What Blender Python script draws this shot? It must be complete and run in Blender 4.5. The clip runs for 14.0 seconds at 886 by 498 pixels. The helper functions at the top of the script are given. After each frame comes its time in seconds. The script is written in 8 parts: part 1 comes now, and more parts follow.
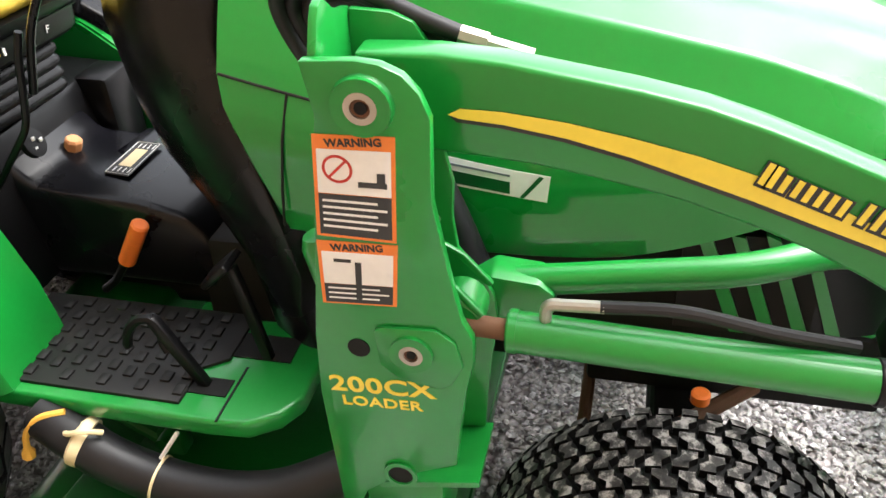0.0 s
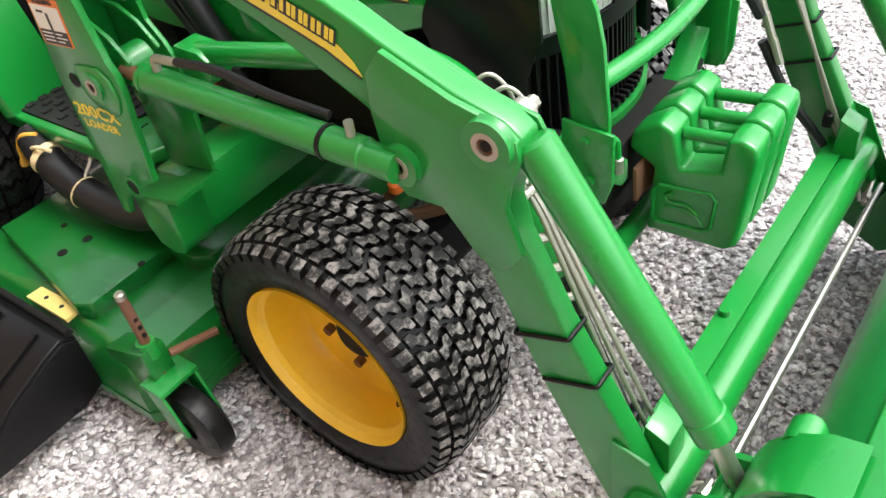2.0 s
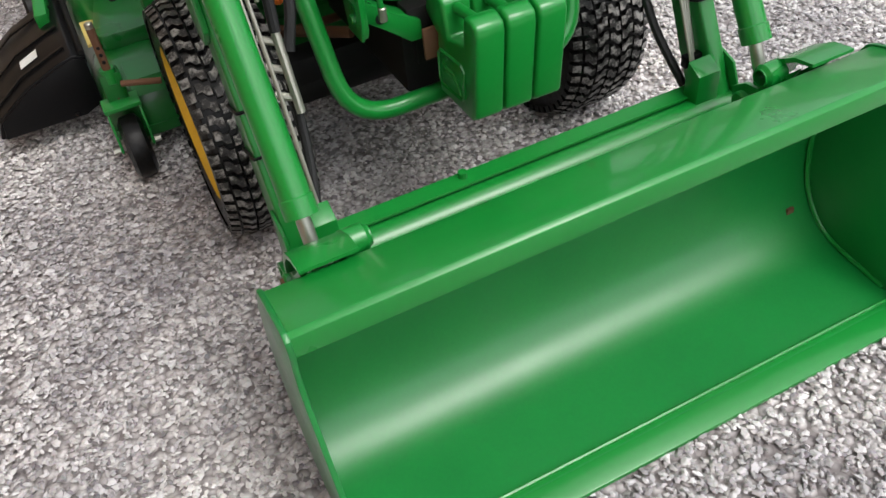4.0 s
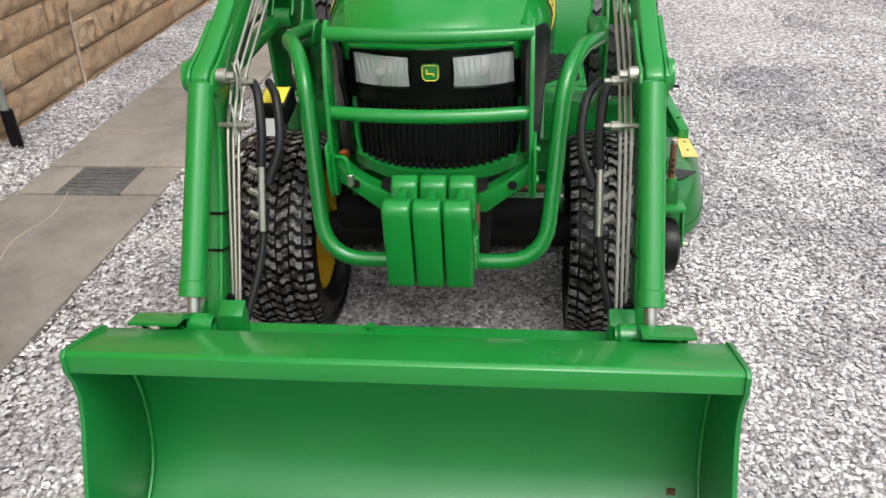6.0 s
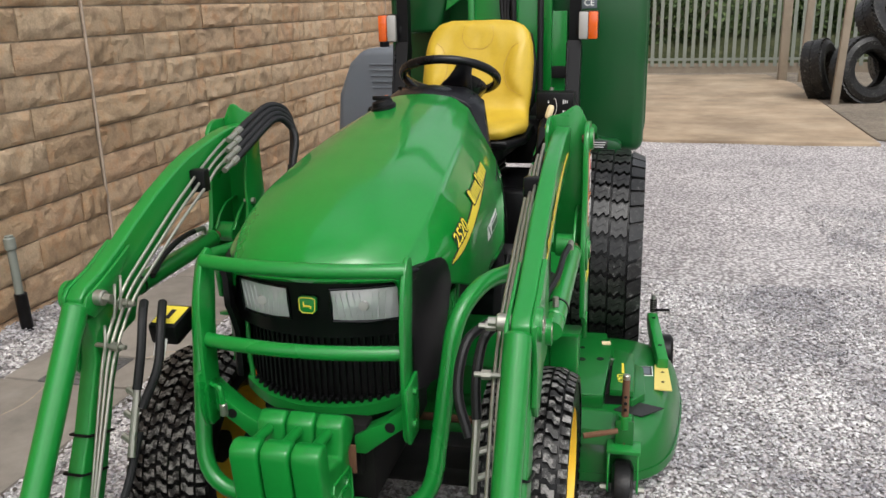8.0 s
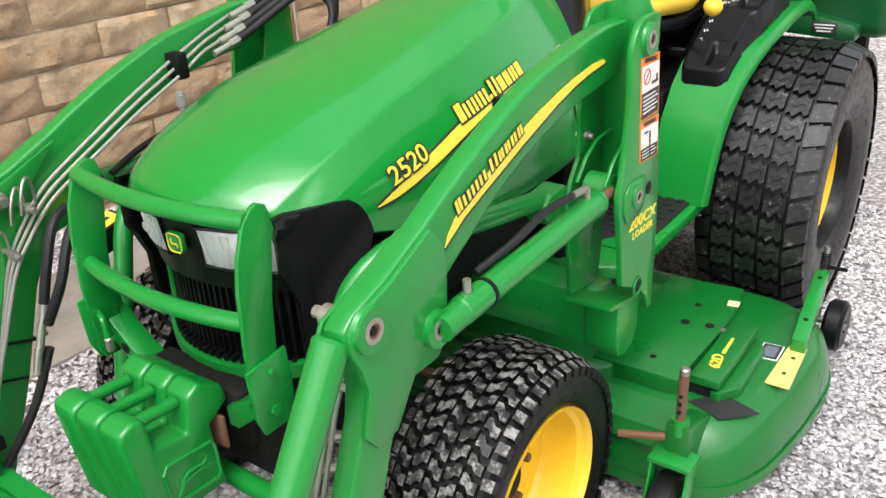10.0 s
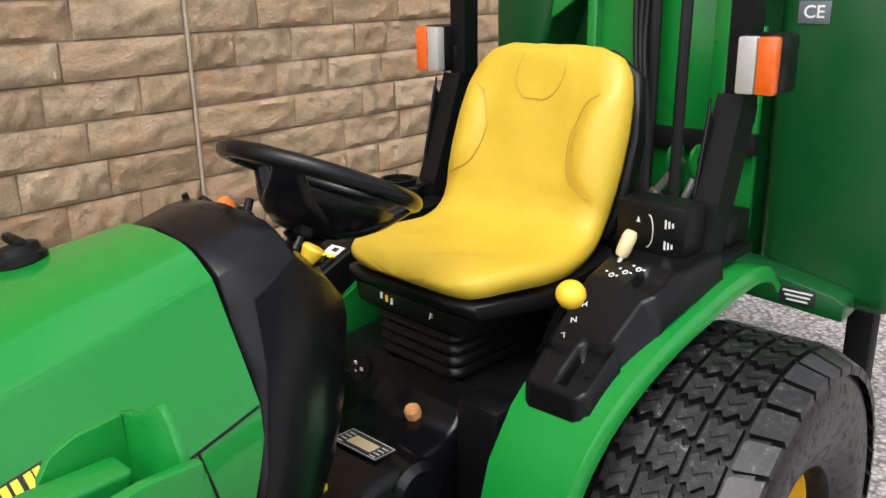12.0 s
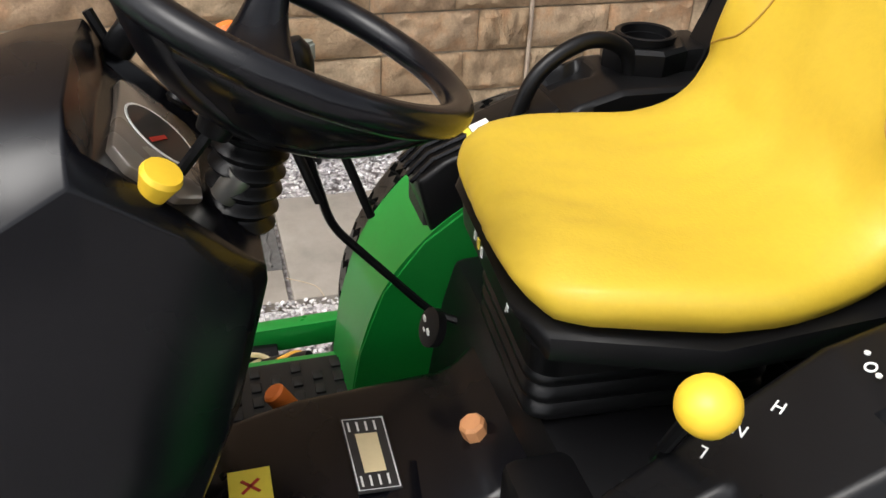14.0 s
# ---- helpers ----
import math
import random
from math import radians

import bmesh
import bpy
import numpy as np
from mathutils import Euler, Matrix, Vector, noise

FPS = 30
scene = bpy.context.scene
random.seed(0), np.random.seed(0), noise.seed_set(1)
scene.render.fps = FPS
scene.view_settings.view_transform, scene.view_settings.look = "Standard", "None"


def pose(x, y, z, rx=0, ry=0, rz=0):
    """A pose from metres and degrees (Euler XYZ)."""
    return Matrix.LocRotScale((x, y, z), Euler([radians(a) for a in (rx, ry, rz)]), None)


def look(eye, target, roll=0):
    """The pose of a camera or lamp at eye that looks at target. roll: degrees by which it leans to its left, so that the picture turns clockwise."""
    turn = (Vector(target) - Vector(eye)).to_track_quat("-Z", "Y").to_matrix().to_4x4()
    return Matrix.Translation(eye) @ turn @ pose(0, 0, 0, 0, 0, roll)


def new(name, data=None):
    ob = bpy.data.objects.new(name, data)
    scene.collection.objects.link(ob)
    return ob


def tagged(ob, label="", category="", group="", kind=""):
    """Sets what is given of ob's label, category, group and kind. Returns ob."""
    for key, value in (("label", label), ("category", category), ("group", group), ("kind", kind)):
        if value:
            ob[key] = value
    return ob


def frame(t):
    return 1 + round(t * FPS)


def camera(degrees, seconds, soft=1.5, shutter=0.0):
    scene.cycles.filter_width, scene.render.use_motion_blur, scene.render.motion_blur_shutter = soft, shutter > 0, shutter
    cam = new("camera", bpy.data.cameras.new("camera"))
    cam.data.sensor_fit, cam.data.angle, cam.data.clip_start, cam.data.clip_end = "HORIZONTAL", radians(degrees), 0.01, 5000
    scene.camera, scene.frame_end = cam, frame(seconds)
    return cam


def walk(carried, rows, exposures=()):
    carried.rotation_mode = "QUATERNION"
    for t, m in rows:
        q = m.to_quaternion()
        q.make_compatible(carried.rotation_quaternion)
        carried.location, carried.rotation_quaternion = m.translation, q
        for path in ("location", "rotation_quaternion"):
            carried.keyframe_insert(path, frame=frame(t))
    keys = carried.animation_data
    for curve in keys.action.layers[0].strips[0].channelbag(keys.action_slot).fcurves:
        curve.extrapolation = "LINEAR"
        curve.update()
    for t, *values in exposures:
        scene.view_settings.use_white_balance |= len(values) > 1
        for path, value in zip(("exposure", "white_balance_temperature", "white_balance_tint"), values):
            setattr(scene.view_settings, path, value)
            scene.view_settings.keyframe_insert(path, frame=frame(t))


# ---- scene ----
# tractor faces -Y, its middle plane is x = 0, the gravel is z = 0
cam = camera(55.2, 14.0)
PATH = [
    (0, (-1.286, -0.1033, 1.5012), (0.297, 0.32, 0.3534), -3.39),
    (0.5, (-1.302, -0.4048, 1.4958), (0.235, 0.2507, 0.3964), -6.99),
    (1, (-1.33, -0.7124, 1.5107), (0.128, 0.1332, 0.4333), -9.37),
    (1.3, (-1.291, -0.8031, 1.4975), (0.064, 0.0722, 0.3158), -9.54),
    (1.5, (-1.271, -0.925, 1.4535), (0.008, 0.0262, 0.2456), -10.53),
    (2, (-1.196, -1.171, 1.4598), (-0.076, -0.1208, 0.1767), -10.77),
    (2.5, (-1.167, -1.5284, 1.4328), (-0.185, -0.3636, 0.1379), -9.52),
    (3, (-1.062, -1.7512, 1.4191), (-0.229, -0.5212, 0.0794), -10.34),
    (3.5, (-0.852, -1.932, 1.4027), (-0.169, -0.662, 0.0163), -9.68),
    (3.7, (-0.793, -1.9876, 1.414), (-0.165, -0.6874, 0.0303), -8.6),
    (5.8, (0.146, -2.4309, 1.4406), (0.018, -0.7441, 0.373), -2.41),
    (6, (0.24, -2.4631, 1.4609), (0.038, -0.7186, 0.5041), -2.21),
    (6.5, (0.355, -2.5216, 1.5215), (0.031, -0.6728, 0.8314), -1.84),
    (7, (0.396, -2.4504, 1.5485), (0.036, -0.5476, 1.0494), -0.66),
    (7.5, (0.481, -2.334, 1.5786), (0.157, -0.4083, 1.1496), -1.0),
    (8, (0.713, -2.2272, 1.5251), (0.268, -0.36, 0.9644), -1.37),
    (8.2, (0.818, -2.1974, 1.5189), (0.29, -0.3787, 0.8762), -1.3),
    (10.3, (1.236, -1.2134, 1.4977), (0.097, 0.1921, 0.645), -3.55),
    (10.5, (1.227, -1.0914, 1.4965), (0.067, 0.3177, 0.6798), -3.15),
    (11, (1.161, -0.7591, 1.5427), (0.014, 0.7285, 0.8578), -2.44),
    (11.5, (1.151, -0.4461, 1.5606), (-0.036, 1.0514, 0.9693), -1.95),
    (12, (1.171, -0.1157, 1.5878), (-0.118, 1.2892, 0.9834), -1.09),
    (12.5, (1.066, 0.1486, 1.5657), (-0.25, 1.4706, 0.8447), -0.5),
    (13, (0.944, 0.3692, 1.5504), (-0.465, 1.5257, 0.7273), -1.21),
    (13.5, (0.896, 0.5866, 1.5093), (-0.672, 1.3855, 0.559), -1.21),
    (14, (0.805, 0.7328, 1.5092), (-0.817, 1.2237, 0.4457), 2.31),
]

walk(cam, [(t, look(e, a, r)) for t, e, a, r in PATH],
     exposures=[(0.0, 1.55), (0.5, 1.4), (1.0, 1.25), (1.5, 1.2), (2.0, 1.15), (2.5, 0.65), (3.0, 0.3), (3.5, -0.08), (5.8, 0.08), (6.5, 0.03), (7.0, -0.05), (7.5, -0.08), (8.2, -0.22), (10.3, 0.5), (11.0, 0.4), (12.0, 0.2), (12.5, 0.18), (13.0, 0.3), (14.0, 0.25)])

# ---- world and sun: bright overcast sky ----
SUN_EL, SUN_AZ = radians(60), radians(152)
world = bpy.data.worlds.new("world")
scene.world = world
world.use_nodes = True
wn, wl = world.node_tree.nodes, world.node_tree.links
sky = wn.new("ShaderNodeTexSky")
sky.sky_type, sky.sun_disc = "NISHITA", False
sky.sun_elevation, sky.sun_rotation = SUN_EL, SUN_AZ
sky.dust_density, sky.air_density = 4.0, 1.0
soften = wn.new("ShaderNodeHueSaturation")
soften.inputs["Saturation"].default_value = 0.25
wl.new(sky.outputs[0], soften.inputs["Color"])
# broken bright cloud over the whole sky
cloud_at = wn.new("ShaderNodeTexCoord")
cloud = wn.new("ShaderNodeTexNoise")
cloud.inputs["Scale"].default_value, cloud.inputs["Detail"].default_value, cloud.inputs["Roughness"].default_value = 2.6, 6.0, 0.6
wl.new(cloud_at.outputs["Generated"], cloud.inputs["Vector"])
cover_amount = wn.new("ShaderNodeMapRange")
cover_amount.inputs["From Min"].default_value, cover_amount.inputs["From Max"].default_value = 0.36, 0.64
cover_amount.inputs["To Min"].default_value, cover_amount.inputs["To Max"].default_value = 0.9, 2.6
wl.new(cloud.outputs["Fac"], cover_amount.inputs["Value"])
lit_cloud = wn.new("ShaderNodeVectorMath")
lit_cloud.operation = "SCALE"
wl.new(soften.outputs[0], lit_cloud.inputs[0])
wl.new(cover_amount.outputs[0], lit_cloud.inputs["Scale"])
wl.new(lit_cloud.outputs[0], wn["Background"].inputs["Color"])
wn["Background"].inputs["Strength"].default_value = 0.15
sun_data = bpy.data.lights.new("sun", "SUN")
sun_data.energy, sun_data.angle, sun_data.color = 0.8, radians(30), (1.0, 0.98, 0.945)
sun = new("sun", sun_data)
sun_dir = Vector((math.sin(SUN_AZ) * math.cos(SUN_EL), math.cos(SUN_AZ) * math.cos(SUN_EL), math.sin(SUN_EL)))
sun.matrix_world = look(sun_dir * 20, (0, 0, 0))

# ---- materials ----
def tree(name):
    m = bpy.data.materials.new(name)
    m.use_nodes = True
    n, l = m.node_tree.nodes, m.node_tree.links
    return m, n, l, n["Principled BSDF"]


def noise_at(n, l, scale, detail=4.0, rough=0.55, coord="Object"):
    c = n.new("ShaderNodeTexCoord")
    t = n.new("ShaderNodeTexNoise")
    t.inputs["Scale"].default_value, t.inputs["Detail"].default_value, t.inputs["Roughness"].default_value = scale, detail, rough
    l.new(c.outputs[coord], t.inputs["Vector"])
    return t


def ramp(n, l, src, stops):
    r = n.new("ShaderNodeValToRGB")
    el = r.color_ramp.elements
    while len(el) < len(stops):
        el.new(0.5)
    for e, (p, c) in zip(el, stops):
        e.position, e.color = p, (*c, 1) if len(c) == 3 else c
    l.new(src, r.inputs["Fac"])
    return r


def bump(n, l, bsdf, src, strength, distance=0.002):
    b = n.new("ShaderNodeBump")
    b.inputs["Strength"].default_value, b.inputs["Distance"].default_value = strength, distance
    l.new(src, b.inputs["Height"])
    l.new(b.outputs[0], bsdf.inputs["Normal"])
    return b


def mixed(n, l, fac, a, b, mode="MIX"):
    m = n.new("ShaderNodeMix")
    m.data_type, m.blend_type = "RGBA", mode
    for sock, v in ((m.inputs[0], fac), (m.inputs[6], a), (m.inputs[7], b)):
        if hasattr(v, "is_output"):
            l.new(v, sock)
        elif sock.type == "VALUE":
            sock.default_value = v
        else:
            sock.default_value = (*v, 1)
    return m.outputs[2]


def paint(name, base, rough=0.28, coat=0.5, dirt=0.25, metal=0.0, orange_peel=0.03, dirt_col=(0.10, 0.085, 0.06), gloss=0.5):
    m, n, l, b = tree(name)
    big = noise_at(n, l, 3.0, 5)
    fine = noise_at(n, l, 90.0, 3)
    r = ramp(n, l, big.outputs["Fac"], [(0.45, (0, 0, 0)), (0.85, (dirt, dirt, dirt))])
    tone = mixed(n, l, fine.outputs["Fac"], tuple(c * 0.92 for c in base), tuple(min(1, c * 1.06) for c in base))
    l.new(mixed(n, l, r.outputs[0], tone, dirt_col), b.inputs["Base Color"])
    rr = ramp(n, l, big.outputs["Fac"], [(0.3, (rough,) * 3), (0.8, (min(1, rough + 0.22),) * 3)])
    l.new(rr.outputs[0], b.inputs["Roughness"])
    b.inputs["Coat Weight"].default_value, b.inputs["Coat Roughness"].default_value = coat, 0.07
    b.inputs["Metallic"].default_value = metal
    b.inputs["Specular IOR Level"].default_value = gloss
    bump(n, l, b, noise_at(n, l, 220.0, 2).outputs["Fac"], orange_peel, 0.001)
    return m


GREEN = paint("green_paint", (0.006, 0.215, 0.030), 0.25, 0.4, 0.08, gloss=0.45)
GREEN_HOOD = paint("green_hood", (0.003, 0.215, 0.026), 0.24, 0.85, 0.0, orange_peel=0.0, gloss=0.25)
GREEN_DECK = paint("green_deck", (0.003, 0.128, 0.017), 0.26, 0.35, 0.13, dirt_col=(0.045, 0.05, 0.028))
GREEN_HOPPER = paint("green_hopper", (0.0025, 0.070, 0.015), 0.30, 0.2, 0.10, gloss=0.45)
YELLOW_RIM = paint("yellow_rim", (0.80, 0.50, 0.02), 0.38, 0.3, 0.35, dirt_col=(0.25, 0.17, 0.05))
YELLOW = paint("yellow_plastic", (0.83, 0.53, 0.035), 0.35, 0.1, 0.05)
DECAL = paint("yellow_decal", (0.85, 0.68, 0.06), 0.4, 0.2, 0.04)
SEAT = paint("seat_vinyl", (0.56, 0.385, 0.03), 0.40, 0.12, 0.10, orange_peel=0.25, dirt_col=(0.50, 0.30, 0.05), gloss=0.4)
# darker than the vinyl: the shade in the seat's creases is put into this colour
SEAT_SEAM = paint("seat_crease_line", (0.42, 0.25, 0.035), 0.5, 0.0, 0.2)
BLACK = paint("black_plastic", (0.0045, 0.0045, 0.005), 0.26, 0.0, 0.10, orange_peel=0.10, dirt_col=(0.016, 0.015, 0.014), gloss=0.22)
DASH = paint("dash_plastic", (0.004, 0.004, 0.0055), 0.17, 0.0, 0.10, orange_peel=0.03, dirt_col=(0.012, 0.011, 0.011), gloss=0.30)
MAT_RUBBER = paint("mat_rubber", (0.010, 0.010, 0.010), 0.5, 0.0, 0.4, dirt_col=(0.05, 0.045, 0.04), gloss=0.35)
HOSE = paint("hose_rubber", (0.007, 0.007, 0.008), 0.42, 0.0, 0.2, dirt_col=(0.04, 0.036, 0.033), gloss=0.4)
STEEL = paint("bare_steel", (0.55, 0.54, 0.5), 0.35, 0.0, 0.3, metal=1.0)
ZINC = paint("zinc_fitting", (0.45, 0.44, 0.38), 0.34, 0.0, 0.2, metal=0.9)
RUST = paint("rusty_steel", (0.16, 0.08, 0.045), 0.7, 0.0, 0.5, metal=0.3, dirt_col=(0.22, 0.1, 0.04))
PIN_RING = paint("worn_pin", (0.46, 0.41, 0.35), 0.38, 0.0, 0.4, metal=0.85, dirt_col=(0.2, 0.1, 0.05))
DARK = paint("dark_iron", (0.006, 0.006, 0.006), 0.6, 0.0, 0.3, dirt_col=(0.04, 0.033, 0.026), gloss=0.25)
ORANGE_CORD = paint("faded_cord", (0.80, 0.42, 0.06), 0.5, 0.0, 0.2)
ORANGE = paint("orange_plastic", (0.85, 0.20, 0.03), 0.4, 0.1, 0.08)
PLUG = paint("faded_plug", (0.72, 0.33, 0.14), 0.5, 0.0, 0.2)
AMBER = paint("amber_lens", (0.75, 0.12, 0.012), 0.18, 0.6, 0.02)
LENS = paint("clear_lens", (0.80, 0.81, 0.80), 0.08, 0.8, 0.02)
REFLECTOR = paint("lamp_reflector", (0.66, 0.67, 0.67), 0.12, 0.9, 0.0, metal=0.35, orange_peel=0.0)
LAMP_CLEAR = paint("lamp_clear", (0.42, 0.41, 0.39), 0.2, 0.6, 0.05)
CREAM = paint("cream_plastic", (0.75, 0.62, 0.36), 0.4, 0.1, 0.1)
PANEL_GLASS = paint("dusty_panel", (0.17, 0.145, 0.12), 0.22, 0.6, 0.3, dirt_col=(0.26, 0.22, 0.18))
WORN_LABEL = paint("worn_label", (0.72, 0.58, 0.17), 0.5, 0.05, 0.2, dirt_col=(0.5, 0.42, 0.2))
WHITE = paint("white_print", (0.80, 0.80, 0.77), 0.45, 0.1, 0.05)
PRINT = paint("black_print", (0.02, 0.02, 0.02), 0.45, 0.1, 0.03)
ORANGE_PRINT = paint("orange_print", (0.80, 0.22, 0.03), 0.45, 0.1, 0.03)
RED = paint("red_plastic", (0.5, 0.03, 0.02), 0.4, 0.1, 0.05)
GREY_COVER = paint("grey_plastic", (0.13, 0.15, 0.175), 0.45, 0.05, 0.15)
TIMBER = paint("weathered_timber", (0.30, 0.25, 0.19), 0.85, 0.0, 0.5, orange_peel=0.4, dirt_col=(0.14, 0.11, 0.08))
GALV = paint("galvanised_steel", (0.25, 0.27, 0.235), 0.55, 0.0, 0.4, metal=0.3, dirt_col=(0.16, 0.19, 0.13))


def tyre_rubber(name, dust, low=0.55, scale=42.0):
    m, n, l, b = tree(name)
    t = noise_at(n, l, scale, 6, 0.75)
    big = noise_at(n, l, 9.0, 3, 0.5)
    mix = n.new("ShaderNodeMath")
    mix.operation = "MULTIPLY_ADD"
    mix.inputs[1].default_value = 0.25
    l.new(big.outputs["Fac"], mix.inputs[0])
    l.new(t.outputs["Fac"], mix.inputs[2])
    low += 0.125
    r = ramp(n, l, mix.outputs[0], [(low - 0.12, (0.008, 0.008, 0.008)), (low + 0.02, tuple(c * 0.12 for c in dust)), (low + 0.14, dust)])
    l.new(r.outputs[0], b.inputs["Base Color"])
    rr = ramp(n, l, t.outputs["Fac"], [(low - 0.2, (0.30,) * 3), (low, (0.65,) * 3)])
    l.new(rr.outputs[0], b.inputs["Roughness"])
    b.inputs["Specular IOR Level"].default_value = 0.32
    bump(n, l, b, noise_at(n, l, 160.0, 4).outputs["Fac"], 0.35, 0.001)
    return m


TYRE = tyre_rubber("tyre_rubber", (0.28, 0.27, 0.255), 0.46, 40.0)
TYRE_REAR = tyre_rubber("rear_tyre_rubber", (0.26, 0.255, 0.245), 0.585, 60.0)
TYRE_REAR.node_tree.nodes["Principled BSDF"].inputs["Specular IOR Level"].default_value = 0.5
TYRE_SIDE = tyre_rubber("tyre_sidewall", (0.026, 0.025, 0.024), 0.58)
TYRE_SIDE.node_tree.nodes["Principled BSDF"].inputs["Specular IOR Level"].default_value = 0.22
OLD_TYRE = tyre_rubber("tyre_rubber", (0.15, 0.143, 0.133), 0.55, 40.0)


def speckled(name, stops, scale, rough, bump_scale, bump_strength, stain=0.35, bump_dist=0.01):
    m, n, l, b = tree(name)
    g = noise_at(n, l, scale, 6, 0.7)
    r = ramp(n, l, g.outputs["Fac"], stops)
    big = noise_at(n, l, 0.9, 5, 0.6)
    k = ramp(n, l, big.outputs["Fac"], [(0.35, (1 - stain,) * 3), (0.65, (1, 1, 1))])
    l.new(mixed(n, l, 1.0, r.outputs[0], k.outputs[0], "MULTIPLY"), b.inputs["Base Color"])
    b.inputs["Roughness"].default_value = rough
    bump(n, l, b, noise_at(n, l, bump_scale, 5, 0.65).outputs["Fac"], bump_strength, bump_dist)
    return m


CONCRETE = speckled("path_concrete", [(0.3, (0.24, 0.215, 0.185)), (0.7, (0.36, 0.32, 0.275))], 5.0, 0.9, 160.0, 0.35, 0.4, 0.003)
SLAB = speckled("slab_concrete", [(0.3, (0.30, 0.215, 0.14)), (0.55, (0.43, 0.33, 0.225)), (0.7, (0.50, 0.40, 0.28))], 1.1, 0.9, 60.0, 0.3, 0.4, 0.004)
MORTAR = speckled("mortar", [(0.3, (0.34, 0.27, 0.19)), (0.7, (0.50, 0.41, 0.30))], 40.0, 0.95, 200.0, 0.4, 0.3, 0.004)
IRON = speckled("cast_iron_cover", [(0.3, (0.07, 0.068, 0.065)), (0.7, (0.16, 0.155, 0.15))], 30.0, 0.7, 120.0, 0.3, 0.2, 0.002)


JOINT = speckled("joint_mastic", [(0.3, (0.40, 0.31, 0.24)), (0.7, (0.50, 0.40, 0.31))], 40.0, 0.9, 200.0, 0.2, 0.2, 0.002)


def gravel_bed():
    m, n, l, b = tree("gravel_bed")
    c = n.new("ShaderNodeTexCoord")
    v = n.new("ShaderNodeTexVoronoi")
    v.inputs["Scale"].default_value = 46.0
    l.new(c.outputs["Object"], v.inputs["Vector"])
    tone = ramp(n, l, v.outputs["Color"], [(0.05, (0.42, 0.395, 0.395)), (0.4, (0.62, 0.59, 0.58)), (0.75, (0.74, 0.71, 0.70)), (0.95, (0.86, 0.84, 0.82))])
    # shade between the stones is put into the colour towards the cell edges
    gap_shade = ramp(n, l, v.outputs["Distance"], [(0.30, (1, 1, 1)), (0.70, (0.42, 0.40, 0.40))])
    big = noise_at(n, l, 0.8, 5, 0.6)
    k = ramp(n, l, big.outputs["Fac"], [(0.35, (0.72, 0.71, 0.72)), (0.65, (1, 1, 1))])
    col = mixed(n, l, 1.0, tone.outputs[0], gap_shade.outputs[0], "MULTIPLY")
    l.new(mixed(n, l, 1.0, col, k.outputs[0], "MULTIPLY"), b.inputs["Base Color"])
    b.inputs["Roughness"].default_value = 0.85
    inv = n.new("ShaderNodeMath")
    inv.operation, inv.inputs[0].default_value = "SUBTRACT", 1.0
    l.new(v.outputs["Distance"], inv.inputs[1])
    bump(n, l, b, inv.outputs[0], 1.0, 0.012)
    return m


GRAVEL = gravel_bed()


def stone_chip():
    m, n, l, b = tree("stone_chip")
    g = n.new("ShaderNodeNewGeometry")
    r = ramp(n, l, g.outputs["Random Per Island"], [(0.0, (0.22, 0.205, 0.21)), (0.3, (0.48, 0.455, 0.45)), (0.65, (0.63, 0.605, 0.595)), (1.0, (0.86, 0.84, 0.83))])
    f = noise_at(n, l, 150.0, 3)
    k = ramp(n, l, noise_at(n, l, 1.6, 5, 0.62).outputs["Fac"], [(0.38, (0.60, 0.60, 0.63)), (0.58, (1, 1, 1))])
    tone = mixed(n, l, 0.35, r.outputs[0], f.outputs["Color"], "SOFT_LIGHT")
    l.new(mixed(n, l, 1.0, tone, k.outputs[0], "MULTIPLY"), b.inputs["Base Color"])
    b.inputs["Roughness"].default_value = 0.8
    return m


CHIP = stone_chip()


